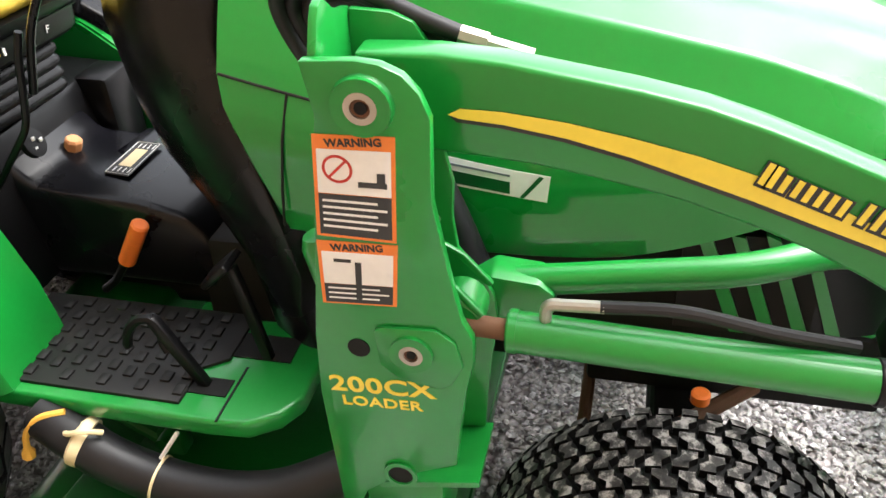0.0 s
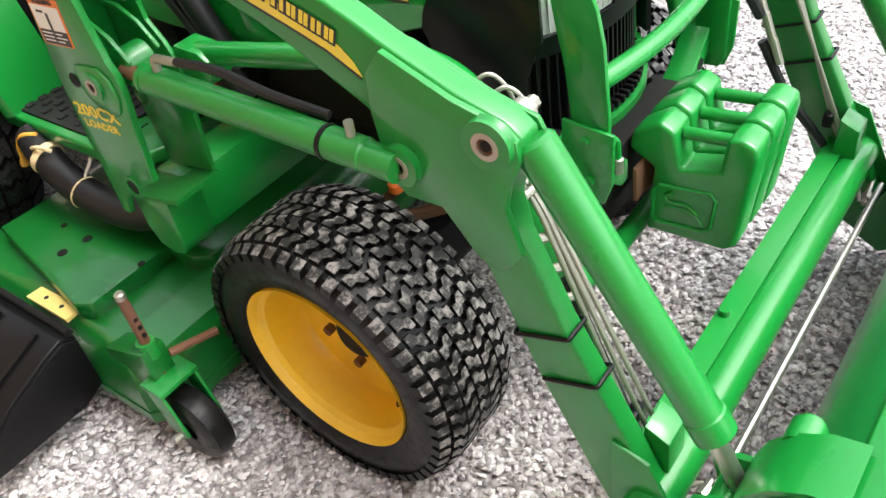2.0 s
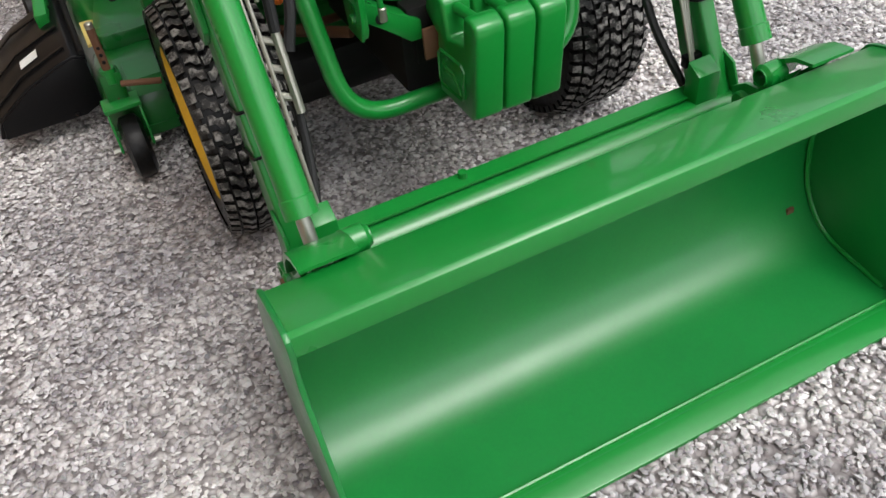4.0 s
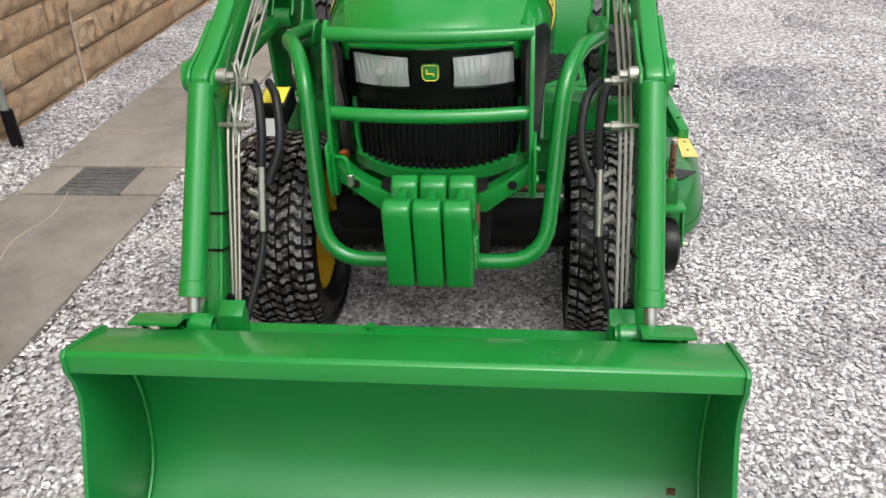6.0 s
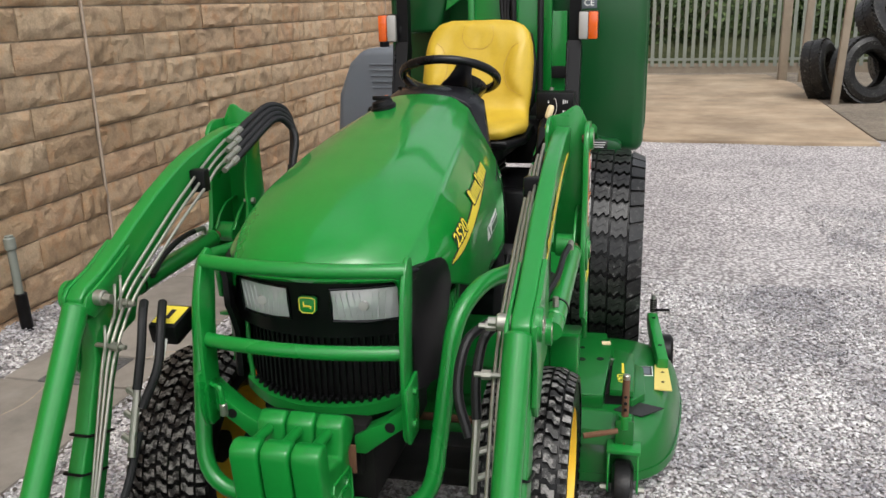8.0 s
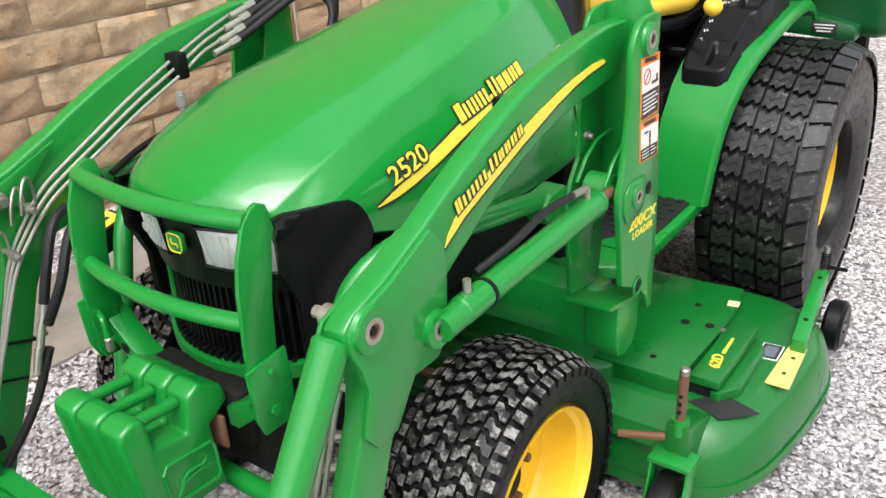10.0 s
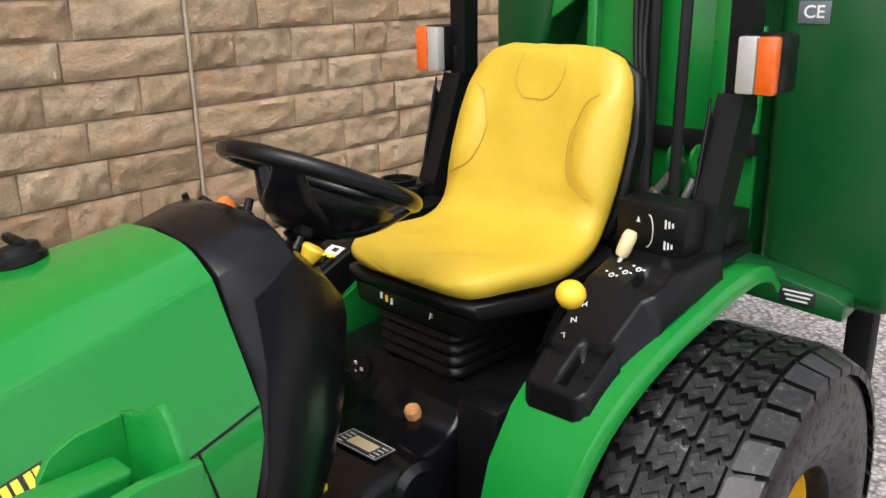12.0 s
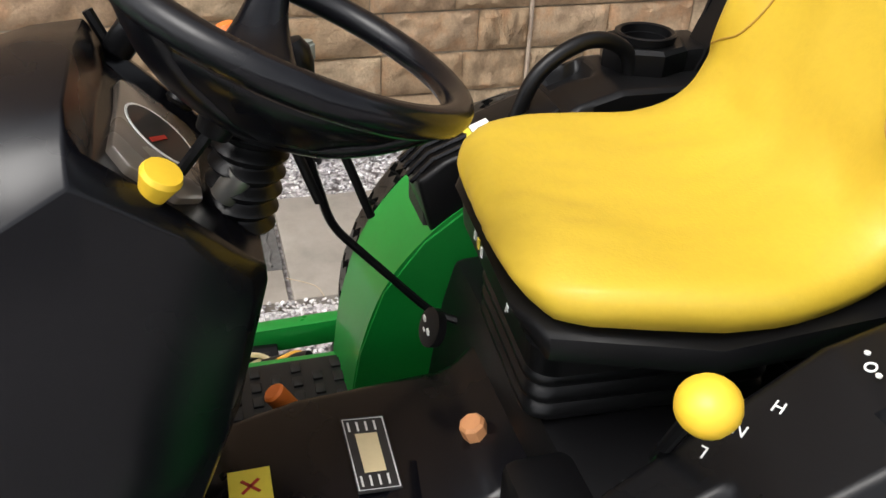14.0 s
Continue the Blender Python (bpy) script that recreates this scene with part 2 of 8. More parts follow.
def pitched_stone():
    m, n, l, b = tree("pitched_sandstone")
    info = n.new("ShaderNodeObjectInfo")
    c = n.new("ShaderNodeTexCoord")
    v = n.new("ShaderNodeVectorMath")
    v.operation = "ADD"
    l.new(c.outputs["Object"], v.inputs[0])
    mul = n.new("ShaderNodeMath")
    mul.operation, mul.inputs[1].default_value = "MULTIPLY", 37.0
    l.new(info.outputs["Random"], mul.inputs[0])
    l.new(mul.outputs[0], v.inputs[1])

    def nz(scale, detail, rough):
        t = n.new("ShaderNodeTexNoise")
        t.inputs["Scale"].default_value, t.inputs["Detail"].default_value, t.inputs["Roughness"].default_value = scale, detail, rough
        l.new(v.outputs[0], t.inputs["Vector"])
        return t.outputs["Fac"]

    base = ramp(n, l, info.outputs["Random"], [(0.0, (0.52, 0.355, 0.21)), (0.35, (0.61, 0.44, 0.275)), (0.7, (0.68, 0.51, 0.335)), (1.0, (0.58, 0.39, 0.24))])
    pat = ramp(n, l, nz(7.0, 6, 0.65), [(0.3, (0.66, 0.63, 0.62)), (0.5, (1, 1, 1)), (0.72, (1.0, 0.80, 0.66))])
    grain = ramp(n, l, nz(90.0, 3, 0.6), [(0.3, (0.8, 0.8, 0.8)), (0.7, (1, 1, 1))])
    col = mixed(n, l, 1.0, base.outputs[0], pat.outputs[0], "MULTIPLY")
    l.new(mixed(n, l, 1.0, col, grain.outputs[0], "MULTIPLY"), b.inputs["Base Color"])
    b.inputs["Roughness"].default_value = 0.92
    chip = n.new("ShaderNodeMath")
    chip.operation = "MULTIPLY_ADD"
    chip.inputs[1].default_value = 0.35
    l.new(nz(75.0, 6, 0.7), chip.inputs[0])
    l.new(nz(22.0, 8, 0.74), chip.inputs[2])
    bump(n, l, b, chip.outputs[0], 0.9, 0.028)
    return m


STONE = pitched_stone()


def leafy(name, a, c):
    m, n, l, b = tree(name)
    g = n.new("ShaderNodeNewGeometry")
    r = ramp(n, l, g.outputs["Random Per Island"], [(0.0, a), (1.0, c)])
    l.new(r.outputs[0], b.inputs["Base Color"])
    b.inputs["Roughness"].default_value = 0.6
    return m


def scuffed():
    m, n, l, b = tree("scuffed_green")
    big, streak, fine = noise_at(n, l, 4.0, 6, 0.65), noise_at(n, l, 26.0, 5, 0.7), noise_at(n, l, 120.0, 3)
    tone = ramp(n, l, big.outputs["Fac"], [(0.3, (0.004, 0.165, 0.030)), (0.55, (0.006, 0.190, 0.034)), (0.8, (0.012, 0.185, 0.040))])
    l.new(mixed(n, l, 0.12, tone.outputs[0], fine.outputs["Color"], "SOFT_LIGHT"), b.inputs["Base Color"])
    rr = ramp(n, l, streak.outputs["Fac"], [(0.35, (0.30,) * 3), (0.65, (0.38,) * 3)])
    l.new(rr.outputs[0], b.inputs["Roughness"])
    b.inputs["Coat Weight"].default_value = 0.35
    b.inputs["Coat Roughness"].default_value = 0.30
    bump(n, l, b, streak.outputs["Fac"], 0.05, 0.004)
    return m


GREEN_BUCKET = scuffed()
LEAF = leafy("leaf", (0.035, 0.07, 0.02), (0.12, 0.18, 0.05))

# ---- building helpers ----
def thing(name, label, category, group="", loc=(0, 0, 0), kind=""):
    ob = new(name)
    ob.empty_display_size = 0.1
    ob.matrix_world = Matrix.Translation(loc)
    return tagged(ob, label, category, group, kind)


def finish(bm, sharp=32):
    bmesh.ops.recalc_face_normals(bm, faces=bm.faces)
    me = bpy.data.meshes.new("mesh")
    bm.to_mesh(me)
    bm.free()
    me.polygons.foreach_set("use_smooth", [True] * len(me.polygons))
    me.set_sharp_from_angle(angle=radians(sharp))
    return me


def part(name, bm, material, parent, label="", sharp=32):
    me = finish(bm, sharp)
    me.materials.append(material)
    ob = new(name, me)
    if parent is not None:
        root = parent
        off = Vector((0, 0, 0))
        while root is not None:
            off += root.location
            root = root.parent
        ob.parent = parent
        me.transform(Matrix.Translation(-off))
    return tagged(ob, label)


def solo(name, bm, material, label, category, group="", kind="", sharp=32):
    me = finish(bm, sharp)
    me.materials.append(material)
    return tagged(new(name, me), label, category, group, kind)


def bevel_all(bm, w, seg=2, angle=30):
    if w <= 0:
        return bm
    es = [e for e in bm.edges if len(e.link_faces) == 2 and e.calc_face_angle(0) > radians(angle)]
    bmesh.ops.bevel(bm, geom=es, offset=w, segments=seg, profile=0.5, affect="EDGES", clamp_overlap=True)
    return bm


def box(c, s, w=0.004, m=None, seg=2):
    bm = bmesh.new()
    bmesh.ops.create_cube(bm, size=1, matrix=Matrix.Translation(c) @ (m or Matrix()) @ Matrix.Diagonal((*s, 1)))
    return bevel_all(bm, w, seg)


def plate(pts, axis, a, b, w=0.0, seg=2):
    """A plate: the outline pts in the plane across the axis, from a to b along it."""
    bm = bmesh.new()

    def at(p, v):
        return {"x": (v, p[0], p[1]), "y": (p[0], v, p[1]), "z": (p[0], p[1], v)}[axis]

    lo = [bm.verts.new(at(p, a)) for p in pts]
    hi = [bm.verts.new(at(p, b)) for p in pts]
    bm.faces.new(lo)
    bm.faces.new(hi[::-1])
    for i in range(len(pts)):
        j = (i + 1) % len(pts)
        bm.faces.new((lo[i], hi[i], hi[j], lo[j]))
    bmesh.ops.recalc_face_normals(bm, faces=bm.faces)
    return bevel_all(bm, w, seg)


def rounded(pts, r, n=5):
    """A path with its inner corners rounded."""
    ps = [Vector(p) for p in pts]
    out = [ps[0]]
    for a, b, c in zip(ps, ps[1:], ps[2:]):
        k = min(r, (a - b).length * 0.48, (c - b).length * 0.48)
        p, q = b + (a - b).normalized() * k, b + (c - b).normalized() * k
        for i in range(n + 1):
            t = i / n
            out.append(p * (1 - t) ** 2 + b * 2 * t * (1 - t) + q * t * t)
    return out + [ps[-1]]


def spline(pts, n=6):
    ps = [Vector(p) for p in pts]
    ps = [ps[0] * 2 - ps[1]] + ps + [ps[-1] * 2 - ps[-2]]
    out = []
    for a, b, c, d in zip(ps, ps[1:], ps[2:], ps[3:]):
        for i in range(n):
            t = i / n
            out.append(0.5 * (2 * b + (c - a) * t + (2 * a - 5 * b + 4 * c - d) * t * t + (3 * b - a - 3 * c + d) * t ** 3))
    return out + [ps[-2]]


def tube(path, r, n=12, bm=None, closed=False):
    """A round bar along a path; r may be one radius or one for each point."""
    bm = bm or bmesh.new()
    ps = [Vector(p) for p in path]
    k = len(ps)
    rs = [r] * k if isinstance(r, (int, float)) else r
    rings = []
    side = None
    for i, p in enumerate(ps):
        a, b = (ps[i - 1], ps[(i + 1) % k]) if closed else (ps[max(i - 1, 0)], ps[min(i + 1, k - 1)])
        d = (b - a).normalized()
        if side is None:
            side = d.orthogonal().normalized()
        side = (side - d * side.dot(d)).normalized()
        up = d.cross(side)
        rings.append([bm.verts.new(p + (side * math.cos(2 * math.pi * j / n) + up * math.sin(2 * math.pi * j / n)) * rs[i]) for j in range(n)])
    pairs = list(zip(rings, rings[1:])) + ([(rings[-1], rings[0])] if closed else [])
    for u, v in pairs:
        for j in range(n):
            bm.faces.new((u[j], u[(j + 1) % n], v[(j + 1) % n], v[j]))
    if not closed:
        bm.faces.new(rings[0][::-1])
        bm.faces.new(rings[-1])
    return bm


def lathe(profile, m, n=32, bm=None, closed=True):
    """Turns a profile of (radius, along z) about z and lays it by the matrix m; closed: the profile is a loop."""
    bm = bm or bmesh.new()
    rings = []
    for r, z in profile:
        if r < 1e-6:
            rings.append([bm.verts.new(m @ Vector((0, 0, z)))])
        else:
            rings.append([bm.verts.new(m @ Vector((r * math.cos(2 * math.pi * j / n), r * math.sin(2 * math.pi * j / n), z))) for j in range(n)])
    pairs = list(zip(rings, rings[1:])) + ([(rings[-1], rings[0])] if closed else [])
    for u, v in pairs:
        for j in range(n):
            q = (u[j % len(u)], u[(j + 1) % n % len(u)], v[(j + 1) % n % len(v)], v[j % len(v)])
            q = tuple(dict.fromkeys(q))
            if len(q) > 2:
                bm.faces.new(q)
    return bm


def along(p, d):
    """The matrix that lays z along d at p."""
    return Matrix.Translation(p) @ Vector(d).to_track_quat("Z", "Y").to_matrix().to_4x4()


def rod(a, b, r, n=14, w=0.0, bm=None):
    a, b = Vector(a), Vector(b)
    h = (b - a).length
    w = min(w, r * 0.5)
    pr = [(0, 0), (r - w, 0), (r, w), (r, h - w), (r - w, h), (0, h)] if w else [(0, 0), (r, 0), (r, h), (0, h)]
    return lathe(pr, along(a, b - a), n, bm, closed=False)


def ring(p, d, r_out, r_in, h, n=20, bm=None):
    return lathe([(r_in, 0), (r_out - h * 0.2, 0), (r_out, h * 0.2), (r_out, h), (r_in, h)], along(p, d), n, bm)


def loft(sections, bm=None, caps=True, loop=True):
    bm = bm or bmesh.new()
    rings = [[bm.verts.new(p) for p in s] for s in sections]
    for u, v in zip(rings, rings[1:]):
        k = len(u)
        for j in range(k if loop else k - 1):
            bm.faces.new((u[j], u[(j + 1) % k], v[(j + 1) % k], v[j]))
    if caps:
        bm.faces.new(rings[0][::-1])
        bm.faces.new(rings[-1])
    return bm


def join(*bms):
    out = bms[0]
    for b in bms[1:]:
        me = bpy.data.meshes.new("tmp")
        b.to_mesh(me)
        b.free()
        out.from_mesh(me)
        bpy.data.meshes.remove(me)
    return out


def flip(pts):
    return [(-p[0], *p[1:]) for p in pts]


def lettering(name, body, size, m, material, parent, depth=0.0015, shear=0.0, width=1.0, bold=0.0, caps=False):
    """Raised letters in Blender's own font, turned into a mesh; m lays them (x along the line, y up the letters)."""
    cu = bpy.data.curves.new("letters", "FONT")
    cu.body, cu.size, cu.extrude, cu.shear = body, size, depth, shear
    cu.align_x, cu.align_y = "CENTER", "CENTER"
    cu.offset, cu.space_character = bold, width
    cu.resolution_u = 4
    if caps:
        cu.small_caps_scale = 0.78
        for f in cu.body_format:
            f.use_small_caps = True
    tmp = bpy.data.objects.new("tmp", cu)
    scene.collection.objects.link(tmp)
    bpy.context.view_layer.update()
    me = bpy.data.meshes.new_from_object(tmp.evaluated_get(bpy.context.evaluated_depsgraph_get()))
    bpy.data.objects.remove(tmp)
    me.transform(m)
    me.materials.clear()
    me.materials.append(material)
    ob = new(name, me)
    ob.parent = parent
    if parent is not None:
        off, root = Vector((0, 0, 0)), parent
        while root is not None:
            off += root.location
            root = root.parent
        me.transform(Matrix.Translation(-off))
    return ob


def maker_mark(name, size, m, material, parent, depth, grow=0.0):
    """Two groups of plain slanted bars in place of the maker's name; m lays them as in lettering()."""
    x = -2.44 * size
    for k, (w, h) in enumerate(((0.40, 0.70), (0.52, 0.55), (0.50, 0.55), (0.50, 0.55), (0.56, 0.70), (0.40, 0.55), (0.40, 0.55), (0.44, 0.55), (0.40, 0.55))):
        w *= 0.875
        t, y0, y1 = 0.15 * size, -0.34 * size, (h - 0.34) * size
        for bar in ([(0, y0), (t, y0), (t, y1), (0, y1)], [(w * size - t, y0), (w * size, y0), (w * size, y1), (w * size - t, y1)]):
            cx_, cy_ = sum(p[0] for p in bar) / 4, sum(p[1] for p in bar) / 4
            loop = [(x + px + math.copysign(grow, px - cx_), py + math.copysign(grow, py - cy_)) for px, py in bar]
            bm = bmesh.new()
            lo, hi = ([bm.verts.new(m @ Vector((a, b, z))) for a, b in loop] for z in (-depth, depth))
            bm.faces.new(hi)
            bm.faces.new(lo[::-1])
            for i in range(4):
                bm.faces.new((lo[i], lo[(i + 1) % 4], hi[(i + 1) % 4], hi[i]))
            yield part(name, bm, material, parent)
        x += (w + (0.36 if k == 3 else 0.13)) * size


def side_text(s, y, z, tilt=0.0, x=0.0):
    """Lays letters on a side of the tractor (s = -1 its right, +1 its left), tilted up along the reading direction by tilt degrees."""
    if s < 0:  # seen from -x, reading runs towards -y
        return Matrix.Translation((x, y, z)) @ Matrix(((0, 0, -1, 0), (-1, 0, 0, 0), (0, 1, 0, 0), (0, 0, 0, 1))) @ Matrix.Rotation(radians(tilt), 4, "Z")
    return Matrix.Translation((x, y, z)) @ Matrix(((0, 0, 1, 0), (1, 0, 0, 0), (0, 1, 0, 0), (0, 0, 0, 1))) @ Matrix.Rotation(radians(tilt), 4, "Z")

# ---- the yard ----
def ground_sheet():
    """One sheet to the horizon, fine near the tractor, with the gravel's soft humps."""
    bm = bmesh.new()
    xs = sorted(set([-400, -120, -40, -15, -6] + [-4 + 0.25 * i for i in range(41)] + [9, 15, 40, 120, 400]))
    ys = sorted(set([-400, -120, -40, -15, -7] + [-5 + 0.25 * i for i in range(61)] + [12, 20, 40, 120, 400]))
    vs = {}
    for i, x in enumerate(xs):
        for j, y in enumerate(ys):
            near = max(abs(x), abs(y)) < 11
            z = 0.012 * noise.noise(Vector((x * 1.1, y * 1.1, 3.1))) - 0.004 if near else 0
            if x < -1.9:
                z += 0.045 * min(1, max(0, (-1.95 - x) / 0.3))
            if -2.0 <= x <= -1.2:
                z = -0.02
            vs[i, j] = bm.verts.new((x, y, z))
    for i in range(len(xs) - 1):
        for j in range(len(ys) - 1):
            bm.faces.new((vs[i, j], vs[i + 1, j], vs[i + 1, j + 1], vs[i, j + 1]))
    return bm


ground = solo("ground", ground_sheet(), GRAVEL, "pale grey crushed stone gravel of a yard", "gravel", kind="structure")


def chips(name, count, x0, x1, y0, y1, label, heap=False, clear=None):
    """Loose crushed stones lying on the sheet: flat, angular, each turned its own way."""
    rng = np.random.default_rng(7 + count)
    base = np.array([(1, 0, 0), (0.25, 0.9, 0.1), (-0.85, 0.45, 0), (-0.7, -0.6, 0.1), (0.35, -0.85, 0), (0.1, 0.1, 0.8), (0, 0, -0.5)], float)
    tri = np.array([(0, 1, 5), (1, 2, 5), (2, 3, 5), (3, 4, 5), (4, 0, 5), (1, 0, 6), (2, 1, 6), (3, 2, 6), (4, 3, 6), (0, 4, 6)])
    px, py = rng.uniform(x0, x1, count), rng.uniform(y0, y1, count)
    if clear is not None:
        keep = clear(px, py)
        px, py = px[keep], py[keep]
    k = len(px)
    yaw, tip, size = rng.uniform(0, 6.283, k), rng.normal(0, 0.45, k), 0.0060 + 0.0065 * rng.random(k) ** 1.6
    sc = np.stack([size, size * rng.uniform(0.5, 0.95, k), size * rng.uniform(0.35, 0.7, k)], 1)
    v = base[None] * (1 + rng.uniform(-0.22, 0.22, (k, 7, 3))) * sc[:, None]
    c, s = np.cos(tip)[:, None], np.sin(tip)[:, None]
    v = np.stack([v[..., 0], v[..., 1] * c - v[..., 2] * s, v[..., 1] * s + v[..., 2] * c], 2)
    c, s = np.cos(yaw)[:, None], np.sin(yaw)[:, None]
    v = np.stack([v[..., 0] * c - v[..., 1] * s, v[..., 0] * s + v[..., 1] * c, v[..., 2]], 2)
    hump = np.array([0.012 * noise.noise(Vector((a * 1.1, b * 1.1, 3.1))) for a, b in zip(px, py)])
    pz = hump + rng.uniform(-0.002, 0.007, k)
    if heap:
        pz = pz + 0.045 * np.clip((-1.95 - px) / 0.3, 0, 1)
    v += np.stack([px, py, pz], 1)[:, None]
    f = (tri[None] + 7 * np.arange(k)[:, None, None]).reshape(-1, 3)
    me = bpy.data.meshes.new("chips")
    me.from_pydata(v.reshape(-1, 3).tolist(), [], f.tolist())
    me.materials.append(CHIP)
    return tagged(new(name, me), label, "gravel", kind="stuff")


chips("gravel_stones", 125000, -1.3, 1.9, -2.1, 2.4, "loose angular pale grey gravel stones around the tractor")
chips("gravel_yard", 42000, 1.9, 4.2, -1.6, 4.4, "loose angular pale grey gravel stones of the open yard")
chips("gravel_strip", 9000, -2.28, -1.92, 0.0, 4.0, "loose gravel stones heaped along the wall", heap=True)

# concrete path of cast bays beside the wall
path_base = thing("path", "worn concrete path of cast bays with cracks", "path", kind="structure")
for y0, y1, x0, x1 in ((-3.2, 0.60, -1.945, -1.285), (0.615, 0.895, -1.765, -1.765), (0.91, 2.02, -1.94, -1.30), (2.035, 3.4, -1.93, -1.31), (3.415, 5.2, -1.93, -1.32), (5.215, 7.3, -1.93, -1.33)):
    if x0 == x1:
        part("slab", box((-1.845, 0.755, -0.028), (0.17, 0.28, 0.08), 0.006), CONCRETE, path_base)
        part("slab", box((-1.385, 0.755, -0.028), (0.18, 0.28, 0.08), 0.006), CONCRETE, path_base)
        continue
    part("slab", box(((x0 + x1) / 2, (y0 + y1) / 2, -0.028), (x1 - x0, y1 - y0, 0.08), 0.008), CONCRETE, path_base)

cover = thing("manhole_cover", "square cast iron manhole cover with a raised wavy pattern", "manhole cover", loc=(-1.62, 0.755, 0))
part("frame", join(box((-1.62, 0.755, -0.025), (0.285, 0.285, 0.07), 0.004)), IRON, cover)
bm = None
for i in range(7):
    y = 0.645 + i * 0.0365
    wave = [(-1.745 + 0.025 * k, y + 0.006 * math.sin(k * 1.3 + i), 0.012) for k in range(11)]
    bm = tube(wave, 0.005, 6, bm)
part("pattern", bm, IRON, cover)

# ---- wall of pitch-faced sandstone ----
WALL_X, PITCH, Z_LINE = -2.28, 0.1645, 1.382
wall = solo("wall_west", box((WALL_X - 0.1645, 4.5, 3.2), (0.30, 17.0, 6.6), 0.0), MORTAR, "backing of a pitch-faced sandstone wall with mortar joints", "wall", kind="structure")


def stone_mesh(seed, lx=0.42, h=PITCH, nx=15, nz=8):
    """One block: a split, uneven face with a drafted edge, running along y, its back at x = 0."""
    rng = random.Random(seed)
    bm = bmesh.new()
    grid = {}
    o = Vector((rng.uniform(0, 50), rng.uniform(0, 50), rng.uniform(0, 50)))
    for i in range(nx):
        for j in range(nz):
            u, v = i / (nx - 1), j / (nz - 1)
            edge = i in (0, nx - 1) or j in (0, nz - 1)
            y, z = (u - 0.5) * (lx - 0.006), (v - 0.5) * (h - 0.009)
            p = Vector((0, y * 9, z * 9)) + o
            d = 0.024 + 0.016 * noise.noise(p) + 0.014 * noise.noise(p * 2.3) + 0.010 * noise.noise(p * 4.6) + 0.006 * noise.noise(p * 9)
            d = max(0.014, d)
            if edge:
                d = 0.012 + 0.004 * noise.noise(p * 2)
            else:
                y += 0.005 * noise.noise(p * 3 + Vector((9, 0, 0)))
                z += 0.005 * noise.noise(p * 3 + Vector((0, 9, 0)))
            grid[i, j] = bm.verts.new((d, y, z))
    for i in range(nx - 1):
        for j in range(nz - 1):
            bm.faces.new((grid[i, j], grid[i + 1, j], grid[i + 1, j + 1], grid[i, j + 1]))
    loop = [grid[i, 0] for i in range(nx)] + [grid[nx - 1, j] for j in range(1, nz)] + [grid[i, nz - 1] for i in range(nx - 2, -1, -1)] + [grid[0, j] for j in range(nz - 2, 0, -1)]
    back = [bm.verts.new((-0.06, v.co.y, v.co.z)) for v in loop]
    for i in range(len(loop)):
        j = (i + 1) % len(loop)
        bm.faces.new((loop[j], loop[i], back[i], back[j]))
    bmesh.ops.recalc_face_normals(bm, faces=bm.faces)
    me = bpy.data.meshes.new("stone")
    bm.to_mesh(me)
    bm.free()
    me.polygons.foreach_set("use_smooth", [True] * len(me.polygons))
    me.set_sharp_from_angle(angle=radians(38))
    me.materials.append(STONE)
    return me


SEAMS = (1.99, 7.70)


# cracks across the bays
for pts_ in ([(-1.93, 1.30), (-1.80, 1.36), (-1.66, 1.33), (-1.50, 1.42), (-1.31, 1.40)], [(-1.70, 0.62), (-1.66, 0.40), (-1.70, 0.18), (-1.62, -0.1)], [(-1.55, 2.05), (-1.60, 2.4), (-1.52, 2.8)], [(-1.42, 0.90), (-1.36, 0.98), (-1.30, 1.0)]):
    crack = tube(spline([(x, y, 0.0115) for x, y in pts_], 6), 0.0028, 5)
    part("crack", crack, MORTAR, path_base)

# ---- the back of the yard ----
slab = solo("slab_floor", plate([(-1.3, 7.35), (3.1, 7.15), (3.25, 13.5), (3.0, 15.4), (-1.3, 15.5)], "z", -0.05, 0.03, 0.01), SLAB, "tan concrete slab, stained and dusty", "slab", kind="structure")


VERGE = speckled("dusty_verge", [(0.3, (0.16, 0.13, 0.10)), (0.6, (0.32, 0.27, 0.21)), (0.8, (0.46, 0.41, 0.34))], 26.0, 0.95, 90.0, 0.9, 0.3, 0.02)
solo("verge", plate([(3.15, 7.5), (4.2, 7.2), (7.6, 9.0), (8.0, 13.6), (6.0, 15.9), (-1.2, 15.95), (-1.2, 15.45), (3.0, 15.42), (3.26, 13.5)], "z", -0.03, 0.018, 0.006), VERGE, "dusty stony verge beside the slab", "ground", kind="structure")


